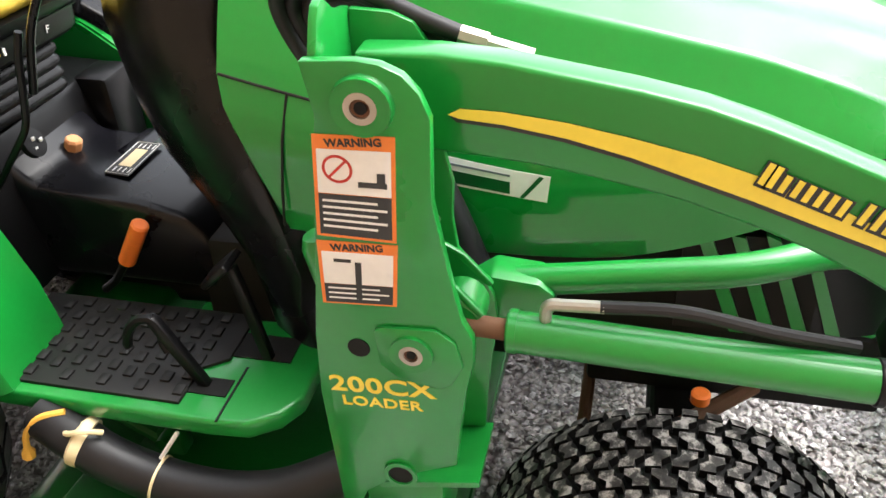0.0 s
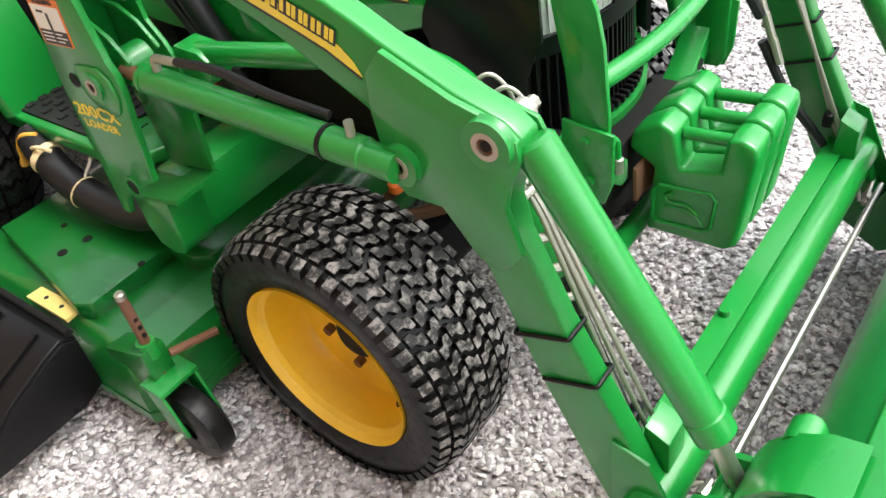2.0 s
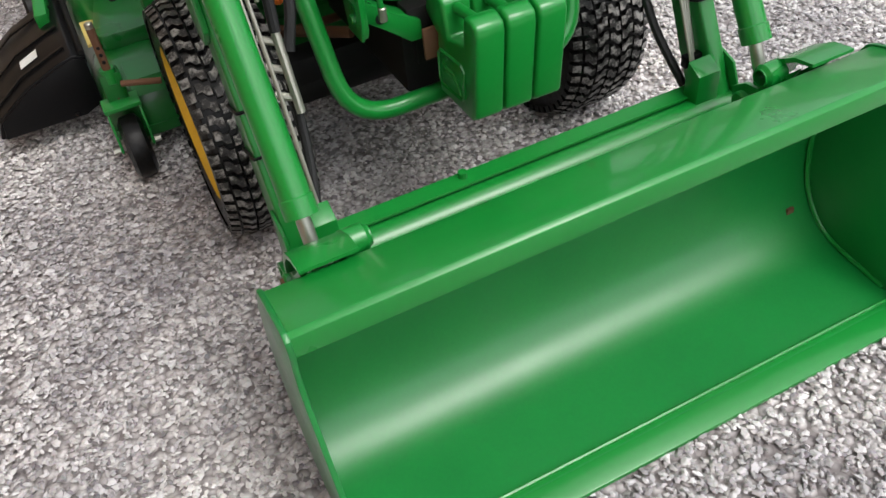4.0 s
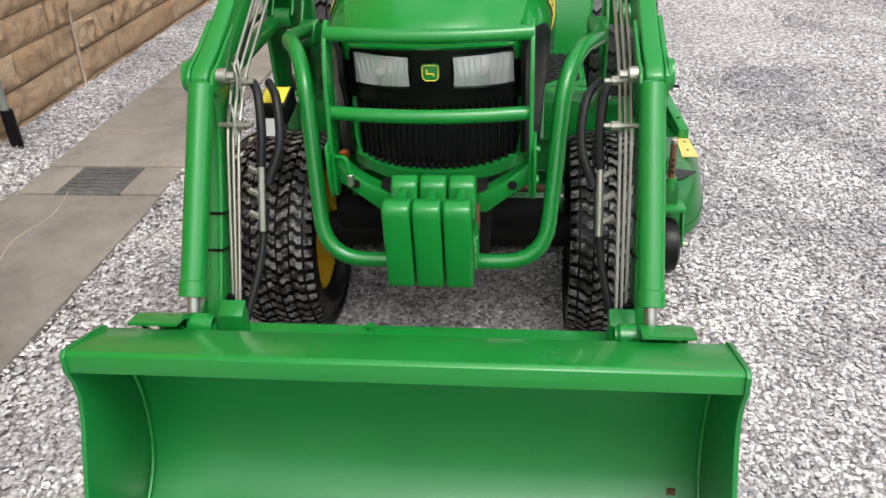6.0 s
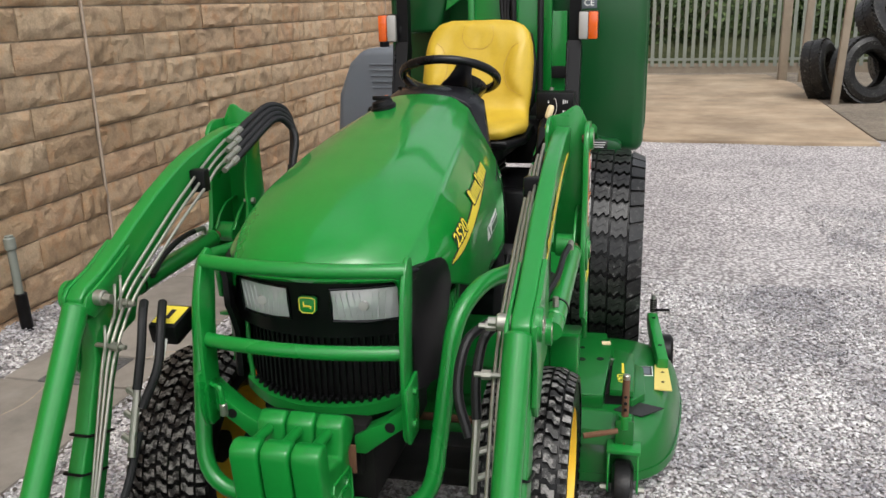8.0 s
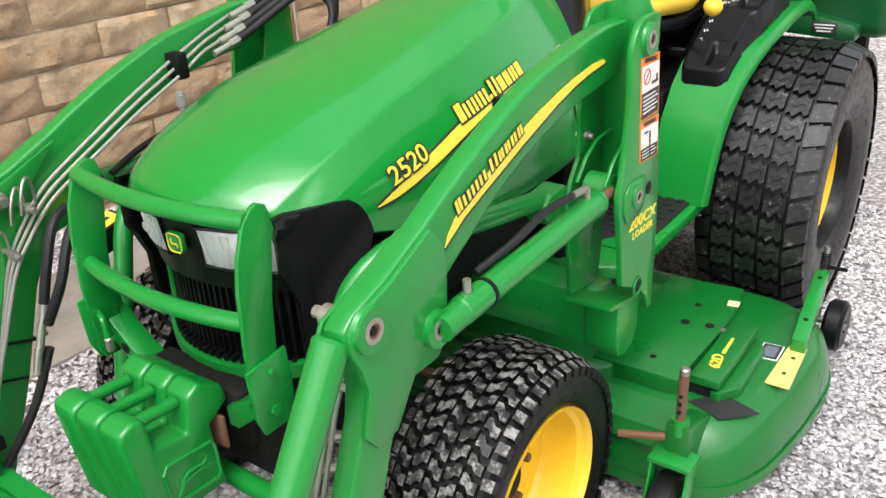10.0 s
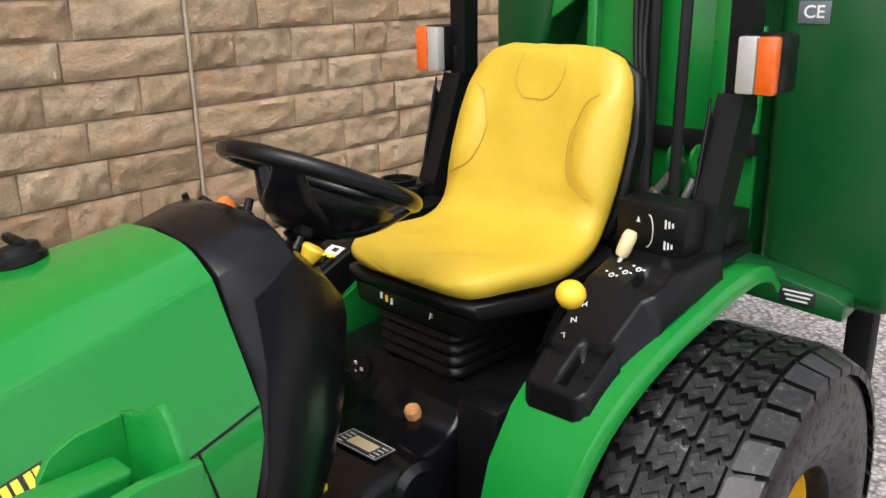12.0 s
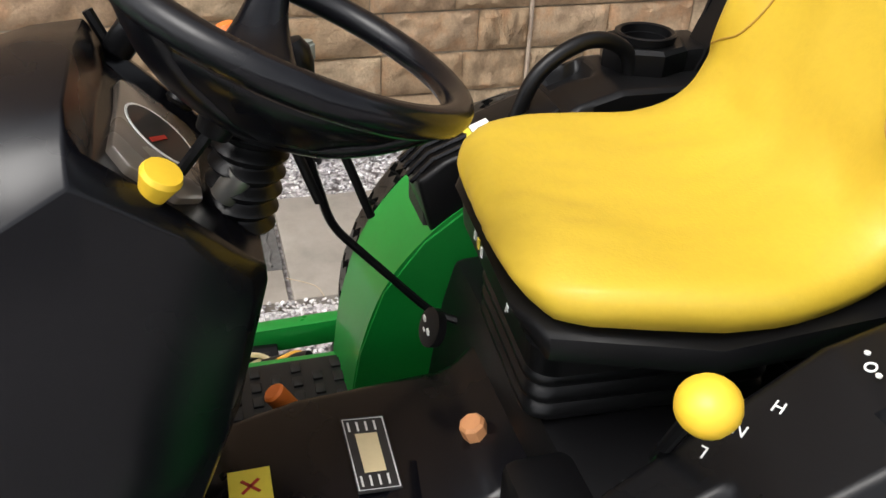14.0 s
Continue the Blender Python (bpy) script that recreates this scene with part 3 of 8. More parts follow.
def palisade():
    fence = thing("palisade_fence", "galvanised steel palisade fence with pointed pales", "fence", loc=(3, 16, 0))
    pale = None
    for i in range(47):
        x = -0.4 + 0.158 * i
        prof = [(x - 0.034, 0.14), (x + 0.034, 0.14), (x + 0.034, 2.20), (x + 0.012, 2.32), (x, 2.25), (x - 0.012, 2.32), (x - 0.034, 2.20)]
        if pale is None:
            pale = part("pale", plate([(p[0] - x, p[1]) for p in prof], "y", -0.006, 0.006), GALV, fence)
            pale.data.transform(Matrix.Translation((3, 16, 0)))
            pale.location = (x - 3, 0, 0)
        else:
            ob = new("pale", pale.data)
            ob.parent = fence
            ob.location = (x - 3, 0, 0)
    for z in (0.28, 1.97):
        part("rail", box((3.2, 16.04, z), (7.6, 0.05, 0.05), 0.004), GALV, fence)
    for x in (0.0, 2.75, 5.5):
        part("fence_post", box((x, 16.09, 1.2), (0.06, 0.1, 2.4), 0.004), GALV, fence)
    part("gravel_board", box((3.2, 16.06, 0.10), (7.6, 0.04, 0.2), 0.004), TIMBER, fence)


palisade()


def timber_post(x, y, h, w, lean, label):
    bm = box((x, y, h / 2), (w, w, h + 0.1), 0.012)
    bmesh.ops.rotate(bm, cent=(x, y, 0), matrix=Matrix.Rotation(radians(lean), 3, "Y"), verts=bm.verts)
    solo("timber_post", bm, TIMBER, label, "post", "posts in the yard")


timber_post(3.27, 7.36, 2.3, 0.09, 1.0, "weathered square timber post with an orange tie")
timber_post(3.32, 10.64, 2.25, 0.10, 3.0, "weathered square timber post beside old tyres")
timber_post(3.14, 14.3, 2.15, 0.15, 0, "short weathered timber post before the fence")
timber_post(3.42, 14.0, 2.1, 0.11, 2, "thin leaning timber post before the fence")


def old_tyre(loc, r, w, rot, seed):
    rr = r * 0.52
    pr = [(rr, -w * 0.32), (rr * 1.15, -w * 0.46), (r * 0.82, -w * 0.5), (r * 0.95, -w * 0.42), (r, -w * 0.25), (r, w * 0.25), (r * 0.95, w * 0.42), (r * 0.82, w * 0.5), (rr * 1.15, w * 0.46), (rr, w * 0.32), (rr * 1.1, w * 0.25), (r * 0.86, w * 0.3), (r * 0.86, -w * 0.3), (rr * 1.1, -w * 0.25)]
    m = pose(*loc, *rot)
    top = thing("old_tyre", "worn black tractor tyre on a heap of scrap tyres", "tyre", "heap of old tyres", loc=loc)
    part("casing", lathe(pr, m, 40), OLD_TYRE, top)
    bm = bmesh.new()
    for i in range(40):
        a = 2 * math.pi * i / 40
        for s in (-1, 1):
            c = m @ Vector((r * math.cos(a), r * math.sin(a), s * w * 0.2))
            k = m.to_3x3() @ Matrix.Rotation(a, 3, "Z")
            bm = join(bm, box((0, 0, 0), (0.022, 0.075, w * 0.38), 0.0, Matrix.Translation(c) @ k.to_4x4() @ Matrix.Rotation(s * 0.4, 4, "X")))
    tagged(part("tread", bm, OLD_TYRE, top), kind="stuff")


for i, (loc, r, w, rot) in enumerate((
        ((3.75, 10.95, 0.46), 0.47, 0.36, (82, 0, 22)), ((4.1, 11.3, 1.05), 0.52, 0.38, (55, 10, 35)), ((4.75, 11.1, 0.42), 0.43, 0.34, (80, 0, -30)),
        ((5.0, 11.6, 1.1), 0.5, 0.36, (60, -15, 10)), ((3.25, 11.45, 0.42), 0.44, 0.34, (78, 0, 62)), ((5.3, 10.2, 0.38), 0.42, 0.36, (20, 8, 0)),
        ((4.75, 12.0, 1.32), 0.48, 0.35, (35, 20, 0)), ((5.9, 11.4, 0.45), 0.48, 0.36, (70, 0, 10)), ((4.6, 12.2, 0.5), 0.5, 0.4, (75, 0, 0)))):
    old_tyre(loc, r, w, rot, i)


def bush(name, loc, size, count, seed, label):
    rng = random.Random(seed)
    top = thing(name, label, "shrub", loc=loc)
    bm = bmesh.new()
    for i in range(9):
        a = rng.uniform(0, 6.28)
        e = Vector(loc) + Vector((math.cos(a) * size[0] * 0.7, math.sin(a) * size[1] * 0.7, size[2] * rng.uniform(0.6, 0.95)))
        mid = (Vector(loc) + e) / 2 + Vector((rng.uniform(-0.2, 0.2), rng.uniform(-0.2, 0.2), 0.2))
        tube(spline([loc, mid, e], 3), [0.05, 0.04, 0.035, 0.03, 0.025, 0.015, 0.008][:7], 6, bm)
    part("stem", bm, TIMBER, top)
    vs, fs = [], []
    for i in range(count):
        d = Vector((rng.gauss(0, 1), rng.gauss(0, 1), rng.gauss(0, 1))).normalized() * rng.uniform(0.45, 1.0) ** 0.5
        p = Vector((d.x * size[0], d.y * size[1], size[2] * 0.55 + d.z * size[2] * 0.5))
        lump = 0.75 + 0.5 * noise.noise(p * 1.4)
        p = Vector((p.x * lump, p.y * lump, max(0.02, p.z * lump)))
        u = Vector((rng.gauss(0, 1), rng.gauss(0, 1), rng.gauss(0, 1))).normalized()
        w = u.orthogonal().normalized()
        s = rng.uniform(0.05, 0.10)
        k = len(vs)
        vs += [p - u * s, p + w * s * 0.45, p + u * s, p - w * s * 0.45]
        fs.append((k, k + 1, k + 2, k + 3))
    me = bpy.data.meshes.new("leaves")
    me.from_pydata([tuple(v) for v in vs], [], fs)
    me.materials.append(LEAF)
    ob = new("crown", me)
    ob.parent = top


bush("hedge", (1.4, 17.3, 0), (2.7, 0.8, 2.5), 11000, 3, "dense green shrub behind the palisade fence")
bush("hedge", (5.4, 17.4, 0), (2.7, 0.8, 2.4), 11000, 4, "dense green shrub behind the palisade fence")
bush("bush", (2.0, 21.0, 0), (1.7, 1.0, 3.6), 5000, 5, "leafy shrub standing above the fence")
bush("bush", (6.0, 20.5, 0), (1.6, 1.0, 3.2), 5000, 6, "leafy shrub standing above the fence")
GRASS = speckled("rough_grass", [(0.3, (0.045, 0.060, 0.022)), (0.55, (0.10, 0.115, 0.045)), (0.75, (0.17, 0.165, 0.085))], 9.0, 0.95, 70.0, 0.9, 0.35, 0.03)
bank = bmesh.new()
rise = [[bank.verts.new((-3 + 0.5 * i, 16.35 + 0.45 * j, 0.02 + 2.0 * (j / 8) ** 0.6 * (0.9 + 0.2 * noise.noise(Vector((i * 0.4, j * 0.5, 2.0)))))) for j in range(9)] for i in range(29)]
for u, v in zip(rise, rise[1:]):
    for j in range(8):
        bank.faces.new((u[j], v[j], v[j + 1], u[j + 1]))
solo("grass_bank", bank, GRASS, "rough grassy bank rising behind the palisade fence", "bank", kind="structure")
CREAMWALL = speckled("cream_render", [(0.3, (0.62, 0.52, 0.38)), (0.7, (0.72, 0.62, 0.47))], 2.0, 0.9, 60.0, 0.2, 0.15, 0.003)
house = thing("far_building", "cream rendered building behind the fence", "building", loc=(5, 30, 0))
part("wall", box((3, 32, 3.2), (26, 0.4, 6.4), 0.02), CREAMWALL, house)
part("roof", plate([(31.0, 6.4), (36, 9.0), (36, 6.4)], "x", -10, 16), IRON, house)
bm = None
for i in range(20):
    b = box((3, 31.785, 0.45 + i * 0.3), (26, 0.03, 0.03), 0.0)
    bm = b if bm is None else join(bm, b)
part("render_groove", bm, CREAMWALL, house)
stub = solo("pillar_wall", box((7.0, 14.0, 1.6), (1.7, 0.6, 3.2), 0.01), MORTAR, "stone gate pier beside the tyre heap", "wall", kind="structure")
PIER = [stone_mesh(300 + i, 0.42, 0.2, 6, 5) for i in range(4)]
for i in range(16):
    for j in range(4):
        ob = new("stone", PIER[(i * 3 + j) % 4])
        ob.parent = stub
        ob.matrix_world = Matrix.Translation((6.36 + j * 0.42, 13.70, 0.1 + i * 0.2)) @ Matrix.Rotation(radians(-90), 4, "Z")
lamp_pole = solo("steel_pole", rod((5.3, 17.5, 0), (5.3, 17.5, 5.5), 0.06), GALV, "grey steel pole standing behind the fence", "pole")


def grey_machine():
    m = thing("grey_machine", "grey plastic machine cover with moulded slots and a black base", "machine", loc=(-1.1, 4.0, 0))
    body = [(-1.45, 0.55), (-1.42, 0.9), (-1.33, 1.12), (-1.22, 1.22), (-0.85, 1.22), (-0.75, 1.05), (-0.72, 0.55)]
    part("cover", plate(body, "y", 3.6, 4.7, 0.05, 3), GREY_COVER, m)
    for i in range(5):
        part("slot", box((-1.05, 3.598, 0.95 + i * 0.04), (0.22 + 0.01 * i, 0.010, 0.010), 0.003), GREY_COVER, m)
    part("base", box((-1.08, 4.15, 0.27), (0.7, 1.05, 0.54), 0.03), BLACK, m)
    part("cap", rod((-1.12, 3.8, 1.2), (-1.12, 3.8, 1.30), 0.035, 14, 0.005), BLACK, m)


grey_machine()
pipe = thing("gas_pipe", "grey steel pipe standing in a black sleeve beside the wall", "pipe", loc=(-2.19, 1.1, 0))
part("tube", tube([(-2.20, 1.10, 0.0), (-2.21, 1.10, 0.50)], 0.020, 14), GALV, pipe)
part("collar", rod((-2.209, 1.10, 0.43), (-2.211, 1.10, 0.49), 0.027, 14, 0.004), GALV, pipe)
part("sleeve", rod((-2.19, 1.10, -0.02), (-2.199, 1.10, 0.21), 0.030, 16, 0.004), BLACK, pipe)

# plain unseen walls added round the yard to dull the paint's reflections
YARD = speckled("unseen_wall_render", [(0.3, (0.20, 0.17, 0.14)), (0.7, (0.28, 0.25, 0.21))], 3.0, 0.9, 60.0, 0.2, 0.3, 0.004)
solo("unseen_wall_east", box((12.0, 2.0, 1.2), (0.3, 32.0, 2.4), 0.0), YARD, "unseen plain wall added to dull the reflections in the paint", "wall", kind="structure")
solo("unseen_wall_south", box((4.7, -14.0, 1.2), (14.6, 0.3, 2.4), 0.0), YARD, "unseen plain wall added to dull the reflections in the paint", "wall", kind="structure")

# ---- the tractor ----
tractor = thing("tractor", "green compact tractor with yellow seat and wheels standing on gravel", "tractor")


BLOCKS = {  # outlines of tread blocks: share of the row's width, share of the pitch
    "zed": [(0.0, -0.50), (0.36, -0.50), (0.64, -0.14), (1.0, -0.14), (1.0, 0.50), (0.64, 0.50), (0.36, 0.14), (0.0, 0.14)],
    "zed_back": [(0.0, -0.14), (0.36, -0.14), (0.64, -0.50), (1.0, -0.50), (1.0, 0.14), (0.64, 0.14), (0.36, 0.50), (0.0, 0.50)],
    "square": [(0.0, -0.33), (1.0, -0.33), (1.0, 0.33), (0.0, 0.33)],
    "ess": [(0.0, -0.37), (0.14, -0.45), (0.21, -0.43), (0.29, -0.29), (0.36, -0.27), (0.64, -0.51), (0.71, -0.49), (0.79, -0.35), (0.86, -0.33), (1.0, -0.41), (1.0, 0.37), (0.86, 0.45), (0.79, 0.43), (0.71, 0.29), (0.64, 0.27), (0.36, 0.51), (0.29, 0.49), (0.21, 0.35), (0.14, 0.33), (0.0, 0.41)],
    "shoulder": [(0.0, -0.26), (0.10, -0.36), (1.0, -0.62), (1.0, 0.24), (0.06, 0.52), (0.0, 0.48)],
    "shoulder_back": [(0.0, -0.26), (0.90, -0.55), (1.0, -0.50), (1.0, 0.22), (0.94, 0.30), (0.0, 0.60)],
}


def wheel(loc, r, w, rim_r, s, name, lugs, tread, studs, flange, disc, rubber):
    """A turf wheel; s: the side its dished face looks to."""
    wh = new(name)
    wh.parent = tractor
    wh.location = loc
    m = Matrix.Translation(loc) @ Matrix.Rotation(radians(90 * s), 4, "Y")
    h = w / 2
    shoulder, base = (0.943, 0.970) if r > 0.4 else (0.935, 0.953)
    pr = [(rim_r * 0.98, -h * 0.62), (rim_r * 1.06, -h * 0.80), (rim_r + (r - rim_r) * 0.35, -h * 0.98), (rim_r + (r - rim_r) * 0.7, -h * 0.96), (r * shoulder, -h * 0.86), (r * base, -h * 0.62),
          (r * (base + 0.004), 0), (r * base, h * 0.62), (r * shoulder, h * 0.86), (rim_r + (r - rim_r) * 0.7, h * 0.96), (rim_r + (r - rim_r) * 0.35, h * 0.98), (rim_r * (1.085 if flange > 0.9 else 1.06), h * (flange - 0.05 if flange > 0.9 else flange + 0.02)), (rim_r * 0.98, h * 0.62)]
    ty = part("tyre", lathe(pr, m, 56), TYRE_SIDE, wh)
    # tread: rows of blocks apart from one another, dusty on top and black in the grooves
    rng = random.Random(lugs)
    depth = 0.014 if r > 0.4 else 0.015
    bm = bmesh.new()
    step = 2 * math.pi / lugs
    for k, (z0, z1, kink, form) in enumerate(tread):
        outline = BLOCKS[form]
        for i in range(lugs):
            a0 = (i + (0.15 * k if r > 0.4 else 0.25 * (k % 2))) * step
            top = r * (1.0 + rng.uniform(-0.004, 0.003))
            low_ring, top_ring = [], []
            for u, a in outline:
                for rr, ins, into in ((r - depth - 0.004, 1.0, low_ring), (top, 0.95 if r > 0.4 else 0.93, top_ring)):
                    uu, aa = 0.5 + (u - 0.5) * ins, a * ins
                    zz = z0 + (z1 - z0) * uu
                    drop = 0.05 * r * max(0, abs(zz) / h - 0.62) / 0.3
                    ang = a0 + (aa + kink * (abs(uu - 0.5) - 0.25)) * step
                    into.append(bm.verts.new(m @ Vector(((rr - drop) * math.cos(ang), (rr - drop) * math.sin(ang), zz))))
            bm.faces.new(top_ring)
            for j in range(len(outline)):
                n2 = (j + 1) % len(outline)
                bm.faces.new((low_ring[j], low_ring[n2], top_ring[n2], top_ring[j])).material_index = 1
            if form == "ess":  # a fine cut along the block's middle
                cut = []
                for u, a in ((0.20, -0.04), (0.30, 0.10), (0.70, -0.10), (0.80, 0.04)):
                    for da in (-0.03, 0.03):
                        ang = a0 + (a + da) * step
                        rr = top + 0.0006 - 0.05 * r * max(0, abs(z0 + (z1 - z0) * u) / h - 0.62) / 0.3
                        cut.append(bm.verts.new(m @ Vector((rr * math.cos(ang), rr * math.sin(ang), z0 + (z1 - z0) * u))))
                for j in (0, 2, 4):
                    bm.faces.new((cut[j], cut[j + 1], cut[j + 3], cut[j + 2])).material_index = 1
    part("tread", bm, rubber, wh, sharp=20).data.materials.append(TYRE_SIDE)
    # dished rim
    fl, dc = h * flange, h * disc
    rp = [(rim_r * 1.075, fl), (rim_r * 1.075, fl - h * 0.08), (rim_r * 0.97, fl - h * 0.25), (rim_r * 0.95, dc + h * 0.12), (rim_r * 0.90, dc - h * 0.03), (rim_r * 0.80, dc - h * 0.08), (rim_r * 0.50, dc), (rim_r * 0.22, dc), (rim_r * 0.22, dc - h * 0.14),
          (rim_r * 0.86, dc - h * 0.2), (rim_r * 0.95, -h * 0.55), (rim_r * 1.075, -h * 0.70), (rim_r * 1.10, -h * 0.80), (rim_r * 0.93, -h * 0.6), (rim_r * 0.87, dc - h * 0.25), (rim_r * 0.90, dc - h * 0.12)]
    rp = rp[:8] + [(rim_r * 0.22, dc - 0.008), (rim_r * 0.52, dc - 0.008), (rim_r * 0.80, dc - h * 0.08 - 0.008), (rim_r * 0.92, dc - h * 0.10), (rim_r * 0.93, -h * 0.55), (rim_r * 1.075, -h * 0.80), (rim_r * 1.10, -h * 0.78), (rim_r * 0.985, -h * 0.5), (rim_r * 0.985, fl - h * 0.3)]
    part("rim", lathe(rp, m, 48), YELLOW_RIM, wh, "yellow painted steel rim")
    part("hub", lathe([(0, dc - h * 0.2), (rim_r * 0.26, dc - h * 0.2), (rim_r * 0.26, dc + h * 0.12), (rim_r * 0.2, dc + h * 0.18), (0, dc + h * 0.18)], m, 24, closed=False), DARK, wh)
    for i in range(studs):
        a = 2 * math.pi * i / studs + 0.5
        p = m @ Vector((rim_r * 0.42 * math.cos(a), rim_r * 0.42 * math.sin(a), dc))
        part("wheel_nut", rod(p, p + Vector((s * 0.018, 0, 0)), 0.011, 6), RUST, wh)
    a = -2.25 if s < 0 else -1.0
    p = m @ Vector((rim_r * 0.93 * math.cos(a), rim_r * 0.93 * math.sin(a), dc + h * 0.2))
    q = m @ Vector((rim_r * 0.82 * math.cos(a), rim_r * 0.82 * math.sin(a), dc + h * 0.42))
    part("valve", tube([p, q], 0.006, 8), BLACK, wh)
    return wh


FRONT_Y, REAR_Y = -0.215, 1.405
for s in (-1, 1):
    wheel((s * 0.462, FRONT_Y, 0.290), 0.300, 0.228, 0.180, s, "front_wheel", 52,
          [(-0.114, -0.092, 0.0, "square"), (-0.088, -0.055, 0.0, "zed"), (-0.052, -0.019, 0.0, "zed_back"), (-0.016, 0.016, 0.0, "zed"), (0.019, 0.052, 0.0, "zed_back"), (0.055, 0.088, 0.0, "zed"), (0.092, 0.114, 0.0, "square")], 5, 0.93, -0.02, TYRE)
    wheel((s * 0.572, REAR_Y, 0.445), 0.455, 0.335, 0.200, s, "rear_wheel", 38,
          [(-0.164, -0.109, 0.0, "shoulder_back"), (-0.103, -0.038, 0.0, "ess"), (-0.032, 0.032, 0.0, "ess"), (0.038, 0.103, 0.0, "ess"), (0.109, 0.164, 0.0, "shoulder")], 6, 0.80, -0.02, TYRE_REAR)

# hood: side outline from the lower edge over the shoulder to the middle, at stations along y
HOOD = [  # y, half profile (x, z) from low to the middle; the third point is the shoulder
    (-0.588, [(0.200, 0.905), (0.199, 0.925), (0.192, 0.938), (0.10, 0.945), (0.0, 0.947)]),
    (-0.575, [(0.218, 0.902), (0.216, 0.940), (0.200, 0.962), (0.11, 0.974), (0.0, 0.978)]),
    (-0.535, [(0.242, 0.900), (0.240, 0.950), (0.212, 0.988), (0.12, 1.006), (0.0, 1.011)]),
    (-0.46, [(0.266, 0.890), (0.262, 0.955), (0.222, 1.018), (0.12, 1.042), (0.0, 1.050)]),
    (-0.30, [(0.286, 0.860), (0.280, 0.960), (0.226, 1.058), (0.12, 1.088), (0.0, 1.097)]),
    (-0.10, [(0.300, 0.800), (0.294, 0.960), (0.222, 1.098), (0.12, 1.130), (0.0, 1.138)]),
    (0.15, [(0.306, 0.790), (0.299, 0.960), (0.206, 1.140), (0.115, 1.176), (0.0, 1.186)]),
    (0.35, [(0.302, 0.790), (0.284, 0.970), (0.180, 1.170), (0.105, 1.207), (0.0, 1.217)]),
    (0.50, [(0.290, 0.790), (0.262, 0.980), (0.156, 1.190), (0.095, 1.226), (0.0, 1.236)]),
]


def hood_side(half, n=5):
    """The side up to the shoulder and the top from it: two curves that meet in a crease."""
    low = spline([(x, 0, z) for x, z in half[:3]], n)
    high = spline([(x, 0, z) for x, z in half[2:]], n)
    a, c, b = low[-2], low[-1], high[1]
    soft = [c + (a - c) * 0.5, c + (a - c) * 0.25, c * 0.5 + (c + (a - c) * 0.25) * 0.25 + (c + (b - c) * 0.25) * 0.25, c + (b - c) * 0.25, c + (b - c) * 0.5]
    return low[:-1] + soft + high[1:]


def nose(y, x):
    """How far the hood's front curves back at its sides."""
    return 0.085 * min(1, abs(x) / 0.222) ** 2.2 * max(0, min(1, (-0.25 - y) / 0.30))


def hood_shell(stations, t=0.006):
    bm = bmesh.new()
    secs = []
    for y, half in stations:
        side = hood_side(half)
        rake = 0.45 * max(0, min(1, (y - 0.28) / 0.22))
        out_ = [(p.x + 0.004, y + nose(y, p.x) - rake * max(0, 1.0 - p.z), p.z) for p in side]
        ins = [(p.x * 0.98 + 0.004, y + nose(y, p.x) + 0.004 - rake * max(0, 1.0 - p.z), p.z - 0.006) for p in side]
        full = out_ + [(0.008 - p[0], p[1], p[2]) for p in out_[-2::-1]]
        inner = ins + [(0.008 - p[0], p[1], p[2]) for p in ins[-2::-1]]
        secs.append(full + inner[::-1])
    return loft(secs, bm)


def dense(stations, n=6):
    """Smooth stations between the given ones."""
    out = []
    ys = [q[0] for q in stations]
    k = len(stations)

    def slope(i, j, c):
        a, b = max(i - 1, 0), min(i + 1, k - 1)
        return (stations[b][1][j][c] - stations[a][1][j][c]) / (ys[b] - ys[a])

    for i in range(k - 1):
        d = ys[i + 1] - ys[i]
        for q in range(n):
            t = q / n
            h0, h1, h2, h3 = 2 * t ** 3 - 3 * t * t + 1, t ** 3 - 2 * t * t + t, 3 * t * t - 2 * t ** 3, t ** 3 - t * t
            row = []
            for j in range(len(stations[i][1])):
                row.append(tuple(h0 * stations[i][1][j][c] + h1 * d * slope(i, j, c) + h2 * stations[i + 1][1][j][c] + h3 * d * slope(i + 1, j, c) for c in (0, 1)))
            out.append((ys[i] + d * t, row))
    return out + [stations[-1]]


hood = part("hood", hood_shell(dense(HOOD)), GREEN_HOOD, tractor, "glossy green curved hood", sharp=50)

HOOD_ROWS = dense(HOOD)


def hood_x(y, z):
    """How far the hood's side stands out from its middle at the height z and the place y."""
    x = 0.26
    for _ in range(4):
        ys = y - nose(y - 0.03, x)
        ys = y - nose(ys, x)
        k = max(0, min(len(HOOD_ROWS) - 2, sum(1 for row in HOOD_ROWS if row[0] <= ys) - 1))
        (y0, a), (y1, b) = HOOD_ROWS[k], HOOD_ROWS[k + 1]
        f = max(0, min(1, (ys - y0) / (y1 - y0)))
        side = hood_side([(p[0] + (q[0] - p[0]) * f, p[1] + (q[1] - p[1]) * f) for p, q in zip(a, b)])
        x = side[0].x
        for p, q in zip(side, side[1:]):
            if (p.z - z) * (q.z - z) <= 0 and abs(p.z - q.z) > 1e-6:
                x = p.x + (q.x - p.x) * (z - p.z) / (q.z - p.z)
                break
    return x

# ---- front loader ----
loader = thing("front_loader", "green twin-arm front loader with rams and steel pipes", "loader")

